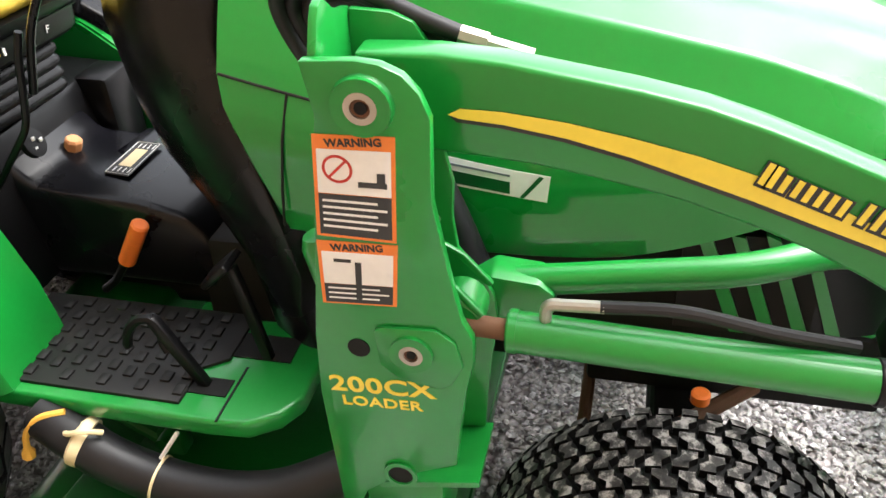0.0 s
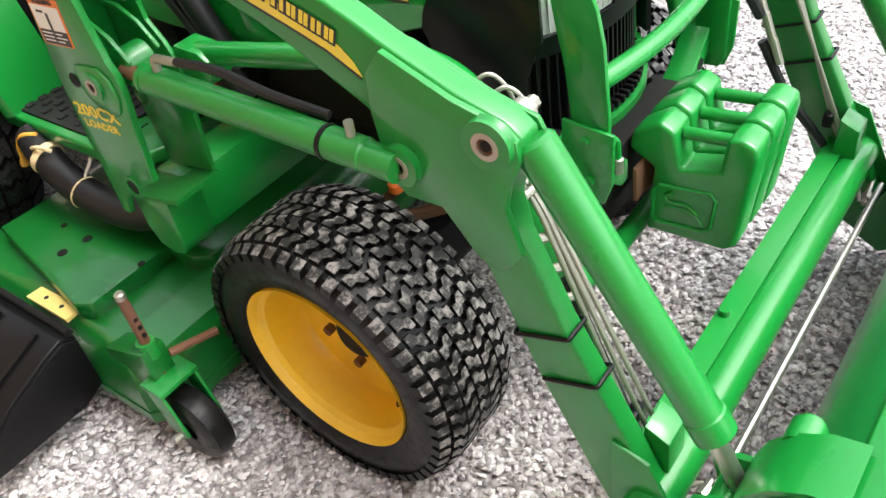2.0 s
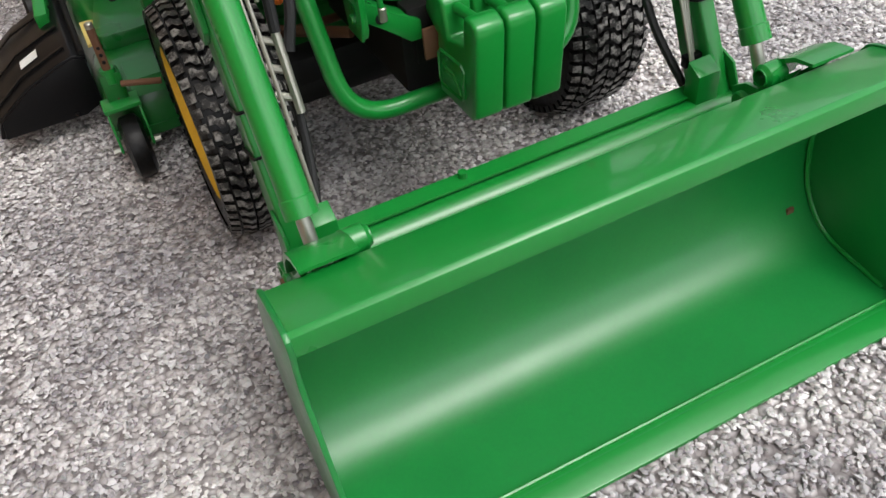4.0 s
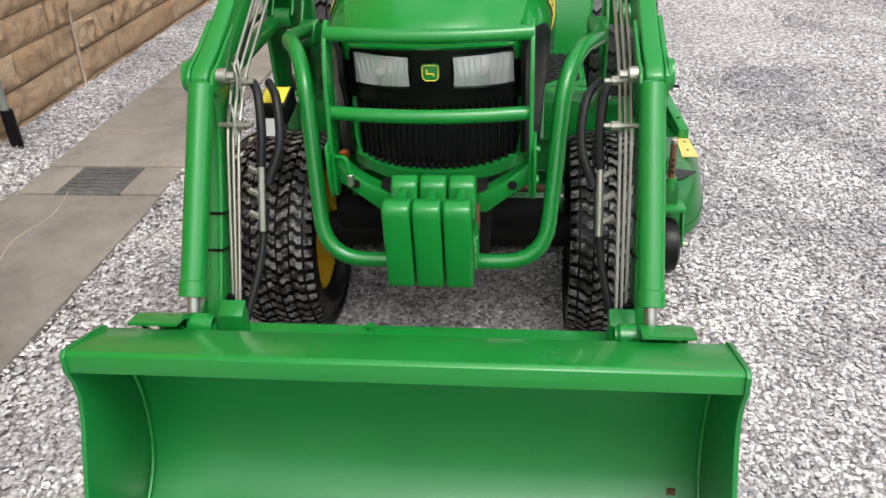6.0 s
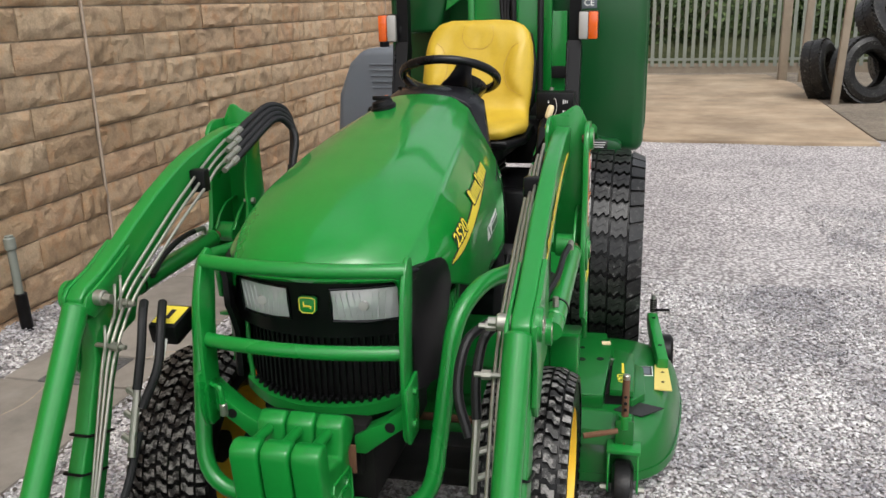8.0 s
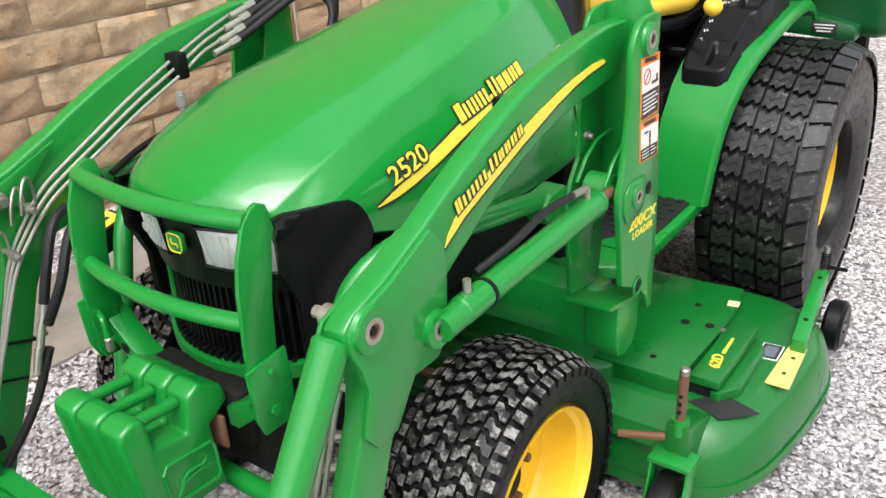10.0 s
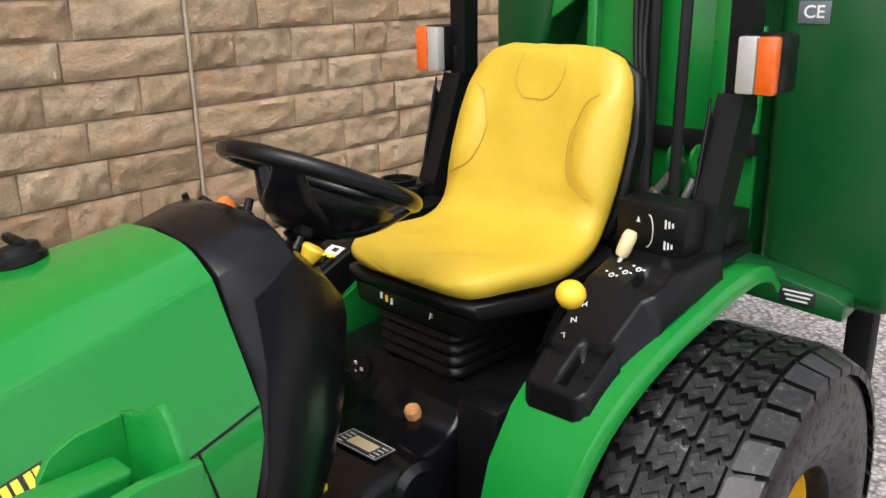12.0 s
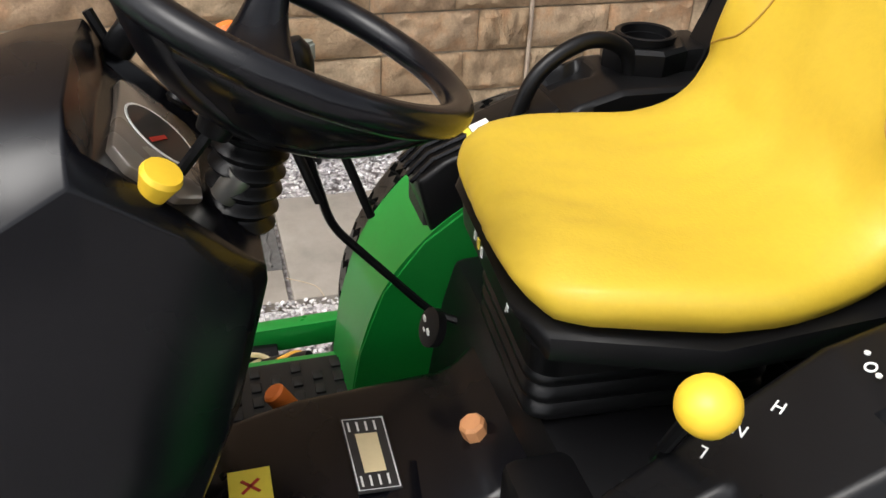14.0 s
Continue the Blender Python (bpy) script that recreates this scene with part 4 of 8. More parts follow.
TOWER = [(0.221, 1.190), (0.165, 1.193), (0.140, 1.190), (0.118, 1.180), (0.102, 1.162), (0.092, 1.135), (0.096, 1.04), (0.082, 0.95), (0.070, 0.885), (0.058, 0.86), (0.058, 0.825), (0.070, 0.77), (0.086, 0.642), (0.172, 0.600), (0.215, 0.562), (0.232, 0.520), (0.252, 0.520), (0.258, 0.744), (0.252, 0.84), (0.240, 0.928), (0.212, 1.133)]
INNER = [(0.205, 1.203), (0.16, 1.200), (0.135, 1.190), (0.122, 1.17), (0.118, 1.08), (0.100, 1.00), (0.103, 0.95), (0.098, 0.905), (0.07, 0.87), (0.055, 0.84), (0.05, 0.80), (0.06, 0.72), (0.07, 0.60), (0.20, 0.58), (0.235, 0.75), (0.22, 1.0)]
ARM = [(0.185, 1.178), (0.10, 1.180), (0.03, 1.174), (-0.04, 1.162), (-0.10, 1.152), (-0.165, 1.138), (-0.225, 1.119), (-0.281, 1.098), (-0.34, 1.075), (-0.395, 1.050), (-0.45, 1.024), (-0.496, 1.000), (-0.60, 0.952), (-0.668, 0.930), (-0.690, 0.912), (-0.692, 0.885), (-0.672, 0.845), (-0.662, 0.805), (-0.672, 0.75), (-0.728, 0.612), (-0.803, 0.464), (-0.842, 0.385), (-0.94, 0.17), (-0.935, 0.12), (-0.895, 0.10), (-0.86, 0.12),
       (-0.773, 0.285), (-0.684, 0.485), (-0.612, 0.68), (-0.560, 0.775), (-0.53, 0.785), (-0.50, 0.79), (-0.475, 0.85), (-0.465, 0.885), (-0.43, 0.906), (-0.395, 0.925), (-0.34, 0.957), (-0.283, 0.985), (-0.22, 1.010), (-0.15, 1.033), (-0.07, 1.05), (0.0, 1.062), (0.15, 1.075)]
LABEL = [(0.217, 1.113), (0.129, 1.115), (0.138, 0.987), (0.228, 0.989)]


def boss(y, z, s, x, r, h, parent, pin=True):
    part("boss", ring((s * x, y, z), (s, 0, 0), r, r * 0.5, h, 24), GREEN, parent)
    part("boss_collar", lathe([(r * 0.98, 0), (r * 1.08, 0), (r * 1.0, h * 0.55)], along((s * x, y, z), (s, 0, 0)), 24), GREEN, parent)
    if pin:
        part("pin", ring((s * (x + h * 0.72), y, z), (s, 0, 0), r * 0.56, r * 0.34, h * 0.34, 20), PIN_RING, parent)
        part("pin_core", rod((s * (x - 0.02), y, z), (s * (x + h * 0.8), y, z), r * 0.37, 16), RUST, parent)
        part("pin_socket", rod((s * (x + h * 0.8), y, z), (s * (x + h * 0.8 + 0.0015), y, z), r * 0.22, 10), DARK, parent)


def sticker(parent, s, x, q, name, material, t=0.0012):
    return part(name, plate(q, "x", s * x, s * (x + t)), material, parent)


def quad(c00, c10, c11, c01, u0, u1, v0, v1):
    """A patch of a four-cornered label, in shares of its width and height."""
    def at(u, v):
        a = (c00[0] + (c10[0] - c00[0]) * u, c00[1] + (c10[1] - c00[1]) * u)
        b = (c01[0] + (c11[0] - c01[0]) * u, c01[1] + (c11[1] - c01[1]) * u)
        return (a[0] + (b[0] - a[0]) * v, a[1] + (b[1] - a[1]) * v)
    return [at(u0, v0), at(u1, v0), at(u1, v1), at(u0, v1)]


def warning_label(parent, s, corners, kind):
    """An orange-edged warning label; corners run rear top, front top, front low, rear low."""
    if s > 0:  # reading runs to the rear on this side
        corners = [corners[1], corners[0], corners[3], corners[2]]
    A = corners
    lb = sticker(parent, s, 0.574, A, "warning_label", ORANGE_PRINT)
    tagged(lb, "orange, white and black warning label")
    head = 0.13 if kind == 1 else 0.16
    sticker(lb, s, 0.5752, quad(*A, 0.05, 0.95, head, 0.55 if kind == 1 else 0.66), "picture_field", WHITE, 0.0008)
    blk = sticker(lb, s, 0.5752, quad(*A, 0.05, 0.95, 0.56 if kind == 1 else 0.67, 0.97), "text_field", PRINT, 0.0008)
    for i in range(5 if kind == 1 else 3):
        v = (0.61 + i * 0.065) if kind == 1 else (0.72 + i * 0.08)
        sticker(lb, s, 0.576, quad(*A, 0.10, 0.9 if i % 2 else 0.78, v, v + 0.022), "text_bar", WHITE, 0.0005)
    p = quad(*A, 0.5, 0.5, head * 0.5, head * 0.5)[0]
    lettering("word", "WARNING", 0.0125, side_text(s, p[0], p[1], 4 if s < 0 else -4, s * 0.5757), PRINT, lb, 0.0004, bold=0.0003)
    if kind == 1:
        c = quad(*A, 0.30, 0.30, 0.31, 0.31)[0]
        part("ban_ring", ring((s * 0.576, *c), (s, 0, 0), 0.0165, 0.0135, 0.0006, 24), RED, lb)
        part("ban_bar", box((s * 0.5764, *c), (0.0008, 0.030, 0.0028), 0, Matrix.Rotation(radians(45 * s), 4, "X")), RED, lb)
        sticker(lb, s, 0.576, quad(*A, 0.55, 0.9, 0.42, 0.47), "machine_mark", PRINT, 0.0005)
        sticker(lb, s, 0.576, quad(*A, 0.78, 0.88, 0.33, 0.42), "machine_mark", PRINT, 0.0005)
    else:
        sticker(lb, s, 0.576, quad(*A, 0.47, 0.55, 0.30, 0.9), "scratch", PRINT, 0.0006)
        sticker(lb, s, 0.576, quad(*A, 0.2, 0.42, 0.26, 0.31), "machine_mark", PRINT, 0.0005)


for s in (-1, 1):
    tw = part("tower", plate(TOWER, "x", s * 0.560, s * 0.574, 0.0025), GREEN, loader, "green mast plate with warning labels")
    part("inner_plate", plate(INNER, "x", s * 0.452, s * 0.462, 0.002), GREEN, loader)
    part("tower_back", plate([(s * 0.561, 0.80), (s * 0.561, 1.190), (s * 0.556, 1.200), (s * 0.547, 1.220), (s * 0.538, 1.232), (s * 0.528, 1.235), (s * 0.517, 1.230), (s * 0.503, 1.219), (s * 0.485, 1.210), (s * 0.453, 1.203), (s * 0.453, 0.80)], "y", 0.206, 0.216, 0.002), GREEN, loader)
    part("tower_foot", plate([(0.06, 0.60), (0.20, 0.57), (0.20, 0.56), (0.06, 0.59)], "x", s * 0.452, s * 0.562, 0.0), GREEN, loader)
    boss(0.159, 1.148, s, 0.572, 0.031, 0.012, tw)
    boss(0.131, 0.834, s, 0.572, 0.026, 0.012, tw)
    part("pin_pad", plate([(0.175, 0.862), (0.165, 0.868), (0.10, 0.872), (0.078, 0.855), (0.070, 0.82), (0.085, 0.79), (0.10, 0.78), (0.15, 0.79), (0.172, 0.81)], "x", s * 0.574, s * 0.579, 0.0015), GREEN, tw)
    for y, z, r in ((0.198, 0.829, 0.014), (0.163, 0.610, 0.018)):
        part("hole", rod((s * 0.5745, y, z), (s * 0.5752, y, z), r, 18), DARK, tw)
    part("hole_lip", ring((s * 0.574, 0.163, 0.610), (s, 0, 0), 0.023, 0.017, 0.004, 22), GREEN, tw)
    warning_label(tw, s, LABEL, 1)
    warning_label(tw, s, [(0.230, 0.982), (0.137, 0.984), (0.145, 0.899), (0.234, 0.894)], 2)
    lettering("model_letters", "200CX", 0.035, side_text(s, 0.176, 0.767, 3 if s < 0 else -3, s * 0.5745) @ Matrix.Diagonal((1.28, 1, 1, 1)), DECAL, tw, 0.0006, width=1.05, bold=0.0008)
    lettering("model_letters", "LOADER", 0.022, side_text(s, 0.178, 0.739, 3 if s < 0 else -3, s * 0.5745) @ Matrix.Diagonal((1.18, 1, 1, 1)), DECAL, tw, 0.0006, width=1.08, bold=0.0005)
    part("tower_stub", lathe([(0, 0), (0.016, 0.002), (0.022, 0.012), (0.024, 0.03), (0.024, 0.075), (0.018, 0.09), (0, 0.092)], along((s * 0.52, 0.236, 0.862), (0, 0.2, 1)), 16, closed=False), GREEN, loader)
    # clamp plates and eye between the mast plates
    for xa in (0.478, 0.538):
        part("curved_plate", plate([(0.20, 0.948), (0.13, 0.940), (0.085, 0.915), (0.050, 0.875), (0.056, 0.870), (0.090, 0.907), (0.132, 0.930), (0.20, 0.938)], "x", s * xa, s * (xa + 0.008), 0.002), GREEN, loader)
    part("ram_eye", join(rod((s * 0.49, 0.085, 0.858), (s * 0.545, 0.085, 0.858), 0.032, 18, 0.004)), GREEN, loader)
    part("stop_bolt", join(rod((s * 0.452, 0.128, 0.948), (s * 0.442, 0.128, 0.948), 0.010, 6), rod((s * 0.461, 0.128, 0.948), (s * 0.468, 0.128, 0.948), 0.011, 6), rod((s * 0.468, 0.128, 0.948), (s * 0.478, 0.128, 0.948), 0.006, 8)), ZINC, loader)
    # beam from the mast's foot to the tractor's frame
    part("mount_beam", box((s * 0.325, 0.170, 0.516), (0.33, 0.10, 0.134), 0.006), GREEN, loader)
    part("mount_shoe", plate([(0.112, 0.585), (0.112, 0.47), (0.125, 0.44), (0.16, 0.43), (0.20, 0.44), (0.222, 0.48), (0.225, 0.565)], "x", s * 0.475, s * 0.556, 0.004), GREEN, loader)
    # arm: two side plates with a cap over the knee
    arm = part("arm", plate(ARM, "x", s * 0.478, s * 0.519, 0.006, 3), GREEN, loader, "cranked green loader arm with a yellow stripe")
    part("knee_plate", plate([(-0.50, 0.995), (-0.60, 0.95), (-0.672, 0.930), (-0.690, 0.912), (-0.692, 0.885), (-0.674, 0.845), (-0.664, 0.805), (-0.682, 0.735), (-0.655, 0.70), (-0.61, 0.705), (-0.560, 0.775), (-0.50, 0.775), (-0.475, 0.80), (-0.465, 0.90), (-0.47, 0.96)], "x", s * 0.519, s * 0.530, 0.002), GREEN, arm)
    part("knee_inner", plate([(-0.50, 0.985), (-0.62, 0.935), (-0.685, 0.915), (-0.70, 0.885), (-0.67, 0.86), (-0.60, 0.88)], "x", s * 0.466, s * 0.474, 0.002), GREEN, arm)
    boss(-0.652, 0.904, s, 0.526, 0.035, 0.014, arm)
    boss(-0.505, 0.832, s, 0.520, 0.031, 0.022, arm)
    part("knee_pin_nut", join(rod((s * 0.445, -0.652, 0.904), (s * 0.478, -0.652, 0.904), 0.018, 16, 0.003), rod((s * 0.428, -0.652, 0.904), (s * 0.445, -0.652, 0.904), 0.010, 8)), ZINC, arm)
    stripe = [(0.088, 1.116), (0.075, 1.123), (0.031, 1.122), (-0.035, 1.114), (-0.101, 1.101), (-0.165, 1.086), (-0.224, 1.068), (-0.285, 1.046), (-0.341, 1.022), (-0.39, 0.999), (-0.424, 0.985), (-0.444, 0.966)] + [(-0.455, 0.945), (-0.401, 0.975), (-0.340, 0.998), (-0.283, 1.018), (-0.222, 1.040), (-0.161, 1.060), (-0.10, 1.080), (-0.034, 1.097), (0.03, 1.108), (0.076, 1.112)]
    sticker(arm, s, 0.5192, [(y + 0.003 * (i > 11), z - 0.0045 * (i > 11)) for i, (y, z) in enumerate(stripe)], "stripe_edge", PRINT)
    sticker(arm, s, 0.5198, stripe, "stripe", DECAL)
    m = side_text(s, -0.324, 1.036, -21 if s < 0 else 21, s * 0.5222) @ Matrix.Diagonal((1.2, 1, 1, 1))
    list(maker_mark("mark_edge", 0.036, m @ Matrix.Translation((0.0005, -0.0015, -0.0004)), PRINT, arm, 0.0004, 0.0024))
    list(maker_mark("mark_bar", 0.036, m, DECAL, arm, 0.0005))
    # lift ram
    ram = part("lift_ram", join(rod((s * 0.541, 0.022, 0.853), (s * 0.541, -0.455, 0.836), 0.025, 22, 0.005), rod((s * 0.541, -0.44, 0.836), (s * 0.541, -0.505, 0.832), 0.023, 16)), GREEN, loader, "green hydraulic lift ram")
    part("ram_rod", rod((s * 0.541, 0.08, 0.856), (s * 0.541, 0.01, 0.853), 0.013, 16), RUST, ram)
    part("ram_gland", ring((s * 0.541, 0.024, 0.853), (0, -1, 0), 0.0265, 0.013, 0.012, 22), GREEN, ram)
    part("clamp_band", ring((s * 0.541, -0.375, 0.8385), (0, -1, -0.036), 0.0270, 0.023, 0.010, 22), BLACK, ram)
    part("elbow_fitting", tube(rounded([(s * 0.541, -0.02, 0.875), (s * 0.541, -0.02, 0.898), (s * 0.541, -0.085, 0.902)], 0.01), 0.0075, 10), ZINC, ram)
    part("hose", tube(spline([(s * 0.541, -0.08, 0.902), (s * 0.535, -0.17, 0.902), (s * 0.53, -0.27, 0.882), (s * 0.51, -0.36, 0.858)], 5), 0.0078, 10), HOSE, ram)
    part("grease_nipple", rod((s * 0.541, -0.43, 0.862), (s * 0.541, -0.43, 0.885), 0.007, 8), ZINC, ram)
    # bucket ram
    bram = part("tilt_ram", rod((s * 0.494, -0.688, 0.898), (s * 0.494, -0.941, 0.494), 0.0285, 22, 0.006), GREEN, loader, "green hydraulic bucket ram")
    part("ram_rod", rod((s * 0.494, -0.93, 0.505), (s * 0.494, -0.985, 0.395), 0.014, 16), STEEL, bram)
    part("ram_head", ring((s * 0.494, -0.918, 0.531), (0, -0.253, -0.404), 0.0310, 0.026, 0.042, 22), GREEN, bram)
    for ya, za, yb, zb in ((-0.648, 0.570, -0.738, 0.600), (-0.690, 0.494, -0.779, 0.524)):
        part("cable_tie", tube(rounded([(s * 0.474, ya, za), (s * 0.523, ya, za), (s * 0.523, yb, zb), (s * 0.474, yb, zb), (s * 0.474, ya, za)], 0.004, 2), 0.0035, 6), BLACK, arm)
    # steel pipes along the arm's inner face
    for k in range(3):
        x = s * (0.462 - 0.012 * k)
        o = 0.012 * k
        pipe = [(x, 0.012 - 0.028 * k, 1.155 - 0.024 * k), (x, -0.06 - 0.02 * k, 1.132 - 0.020 * k), (x, -0.16, 1.092 - 0.017 * k), (x, -0.30, 1.030 - 0.015 * k), (x, -0.56, 0.895 - o), (x, -0.66, 0.78 - o * 0.6), (x, -0.80 - o, 0.40), (x, -0.86 - o, 0.26), (x - s * 0.03, -0.875 - o, 0.24)]
        part("pipe", tube(rounded(pipe, 0.05, 4), 0.0042, 8), ZINC, arm, "thin plated steel pipe")
    part("pipe_clamp", box((s * 0.455, -0.165, 1.072), (0.045, 0.032, 0.062), 0.005), BLACK, arm)
    part("pipe_clamp", box((s * 0.455, -0.80, 0.40), (0.045, 0.02, 0.03), 0.004), BLACK, arm)
    for yy, zz in ((-0.60, 0.875), (-0.655, 0.79), (-0.90, 0.24)):
        part("bracket_bolt", join(tube([(s * 0.52, yy, zz), (s * 0.40, yy - 0.01, zz + 0.002)], 0.006, 8), rod((s * 0.415, yy - 0.01, zz + 0.002), (s * 0.435, yy - 0.008, zz + 0.002), 0.011, 8)), ZINC, arm)
    for k in range(3):
        part("pipe_fitting", join(rod((s * 0.435, -0.63 - k * 0.02, 0.67 - k * 0.05), (s * 0.405, -0.64 - k * 0.02, 0.66 - k * 0.05), 0.008, 8), rod((s * 0.40, -0.64 - k * 0.02, 0.69 - k * 0.05), (s * 0.40, -0.66 - k * 0.02, 0.635 - k * 0.05), 0.009, 10)), ZINC, arm)
    part("hose", tube(spline([(s * 0.43, -0.53, 0.85), (s * 0.405, -0.58, 0.835), (s * 0.395, -0.62, 0.76), (s * 0.40, -0.645, 0.68)], 5), 0.011, 10), HOSE, arm)
    part("hose", tube(spline([(s * 0.40, -0.50, 0.84), (s * 0.365, -0.57, 0.82), (s * 0.355, -0.62, 0.73), (s * 0.385, -0.655, 0.64)], 5), 0.011, 10), HOSE, arm)
    part("hose", tube(spline([(s * 0.398, -0.66, 0.58), (s * 0.41, -0.72, 0.46), (s * 0.44, -0.80, 0.34)], 5), 0.010, 10), HOSE, arm)
    for y, z in ((-0.575, 0.917), (-0.600, 0.904), (-0.655, 0.824)) if s < 0 else ():
        part("pipe_bend", tube(spline([(s * 0.462, y, z - 0.05), (s * 0.452, y - 0.004, z + 0.005), (s * 0.438, y - 0.022, z + 0.018), (s * 0.428, y - 0.042, z - 0.01), (s * 0.430, y - 0.05, z - 0.05)], 5), 0.0032, 8), ZINC, arm)
    # foot of the arm
    part("foot_plate", plate([(-0.80, 0.42), (-0.86, 0.40), (-0.96, 0.18), (-0.945, 0.10), (-0.89, 0.085), (-0.80, 0.20)], "x", s * 0.519, s * 0.526, 0.002), GREEN, arm)
    part("gusset", plate([(-0.83, 0.42), (-0.87, 0.40), (-0.87, 0.30), (-0.82, 0.28)], "x", s * 0.42, s * 0.478, 0.002), GREEN, arm)
    # hoop's rear bracket
    part("hoop_bracket", plate([(0.06, 0.86), (0.0, 0.855), (-0.02, 0.84), (-0.02, 0.81), (0.0, 0.79), (0.10, 0.785), (0.10, 0.83)], "x", s * 0.40, s * 0.452, 0.004), GREEN, loader)

# cross tube and its angle between the arms
part("cross_tube", lathe([(0.031, 0), (0.039, 0), (0.039, 1.09), (0.031, 1.09)], along((-0.545, -0.86, 0.293), (1, 0, 0)), 28), GREEN, loader)
part("cross_angle", plate([(-0.842, 0.337), (-0.80, 0.337), (-0.80, 0.25), (-0.806, 0.25), (-0.806, 0.331), (-0.842, 0.331)], "x", -0.478, 0.478, 0.0), GREEN, loader)
part("cross_bolt", rod((-0.13, -0.815, 0.33), (-0.13, -0.815, 0.35), 0.010, 10), GREEN, loader)
part("stabiliser_rod", tube([(-0.47, -0.925, 0.25), (0.47, -0.925, 0.25)], 0.007, 10), STEEL, loader, "thin dull steel rod")
# guard hoop
hoop_half = [(0.0, -0.60, 0.405), (0.280, -0.60, 0.405), (0.318, -0.47, 0.835), (0.362, -0.36, 0.890), (0.416, -0.25, 0.880), (0.425, 0.05, 0.835)]
hp = rounded(flip(hoop_half)[::-1] + hoop_half[1:], 0.11, 7)
part("guard_hoop", tube(hp, 0.0205, 18), GREEN, loader, "bent green tube hoop guarding the front")


def big_hoses():
    """Black hoses that loop from the mast's pipes back to the tractor, on its right side."""
    for k in range(4):
        o = 0.010 * k
        a = Vector((-0.452 + 0.008 * k, 0.010 - 0.028 * k, 1.154 - 0.024 * k))
        e = a + Vector((0.002, 0.078, 0.020))
        bm = rod(a, a.lerp(e, 0.7), 0.0085, 10)
        bm = rod(a.lerp(e, 0.62), e, 0.0115, 8, bm=bm)
        part("hose_fitting", bm, ZINC, loader)
        path = [e, e + Vector((0.004, 0.05, 0.018)), (-0.425 + o, 0.240 - 0.010 * k, 1.225 - 0.013 * k), (-0.400 + o, 0.308 - 0.014 * k, 1.205 - 0.014 * k), (-0.380 + o, 0.312 - 0.016 * k, 1.14 - 0.008 * k), (-0.366 + o * 0.6, 0.255 - 0.012 * k, 1.03), (-0.354 + o * 0.6, 0.185, 0.90), (-0.34 + o * 0.6, 0.11, 0.76), (-0.33 + o * 0.6, 0.08, 0.68)]
        part("hose", tube(spline(path, 6), 0.0105, 12), HOSE, loader, "thick black hydraulic hose")


big_hoses()

# bucket
def bucket_shell():
    inner = spline([(0, y, z) for y, z in [(-1.240, 0.522), (-1.17, 0.500), (-1.095, 0.462), (-1.055, 0.40), (-1.034, 0.32), (-1.028, 0.24), (-1.045, 0.15), (-1.085, 0.085), (-1.15, 0.047), (-1.24, 0.034), (-1.345, 0.028)]], 4)
    outer = spline([(0, y, z) for y, z in [(-1.250, 0.558), (-1.18, 0.540), (-1.115, 0.522), (-1.048, 0.44), (-1.018, 0.33), (-1.012, 0.24), (-1.027, 0.14), (-1.07, 0.068), (-1.14, 0.030), (-1.24, 0.016), (-1.345, 0.010)]], 4)
    loop = [(p.y, p.z) for p in inner] + [(p.y, p.z) for p in outer[::-1]]
    return plate(loop, "x", -0.612, 0.612)


bucket = part("bucket", bucket_shell(), GREEN_BUCKET, loader, "wide green loader bucket with a scuffed inside", sharp=50)
lip = plate([(-1.108, 0.520), (-1.112, 0.527), (-1.246, 0.565), (-1.256, 0.560), (-1.259, 0.522), (-1.251, 0.519), (-1.248, 0.555)], "x", -0.613, 0.613, 0.002)
part("top_lip", lip, GREEN, bucket)
SIDE = [(-1.100, 0.524), (-1.115, 0.532), (-1.248, 0.568), (-1.262, 0.560), (-1.263, 0.525), (-1.249, 0.49), (-1.245, 0.45), (-1.257, 0.40), (-1.285, 0.33), (-1.335, 0.20), (-1.385, 0.05), (-1.385, 0.02), (-1.14, 0.012), (-1.06, 0.055), (-1.015, 0.14), (-1.0, 0.24), (-1.008, 0.34), (-1.038, 0.43)]
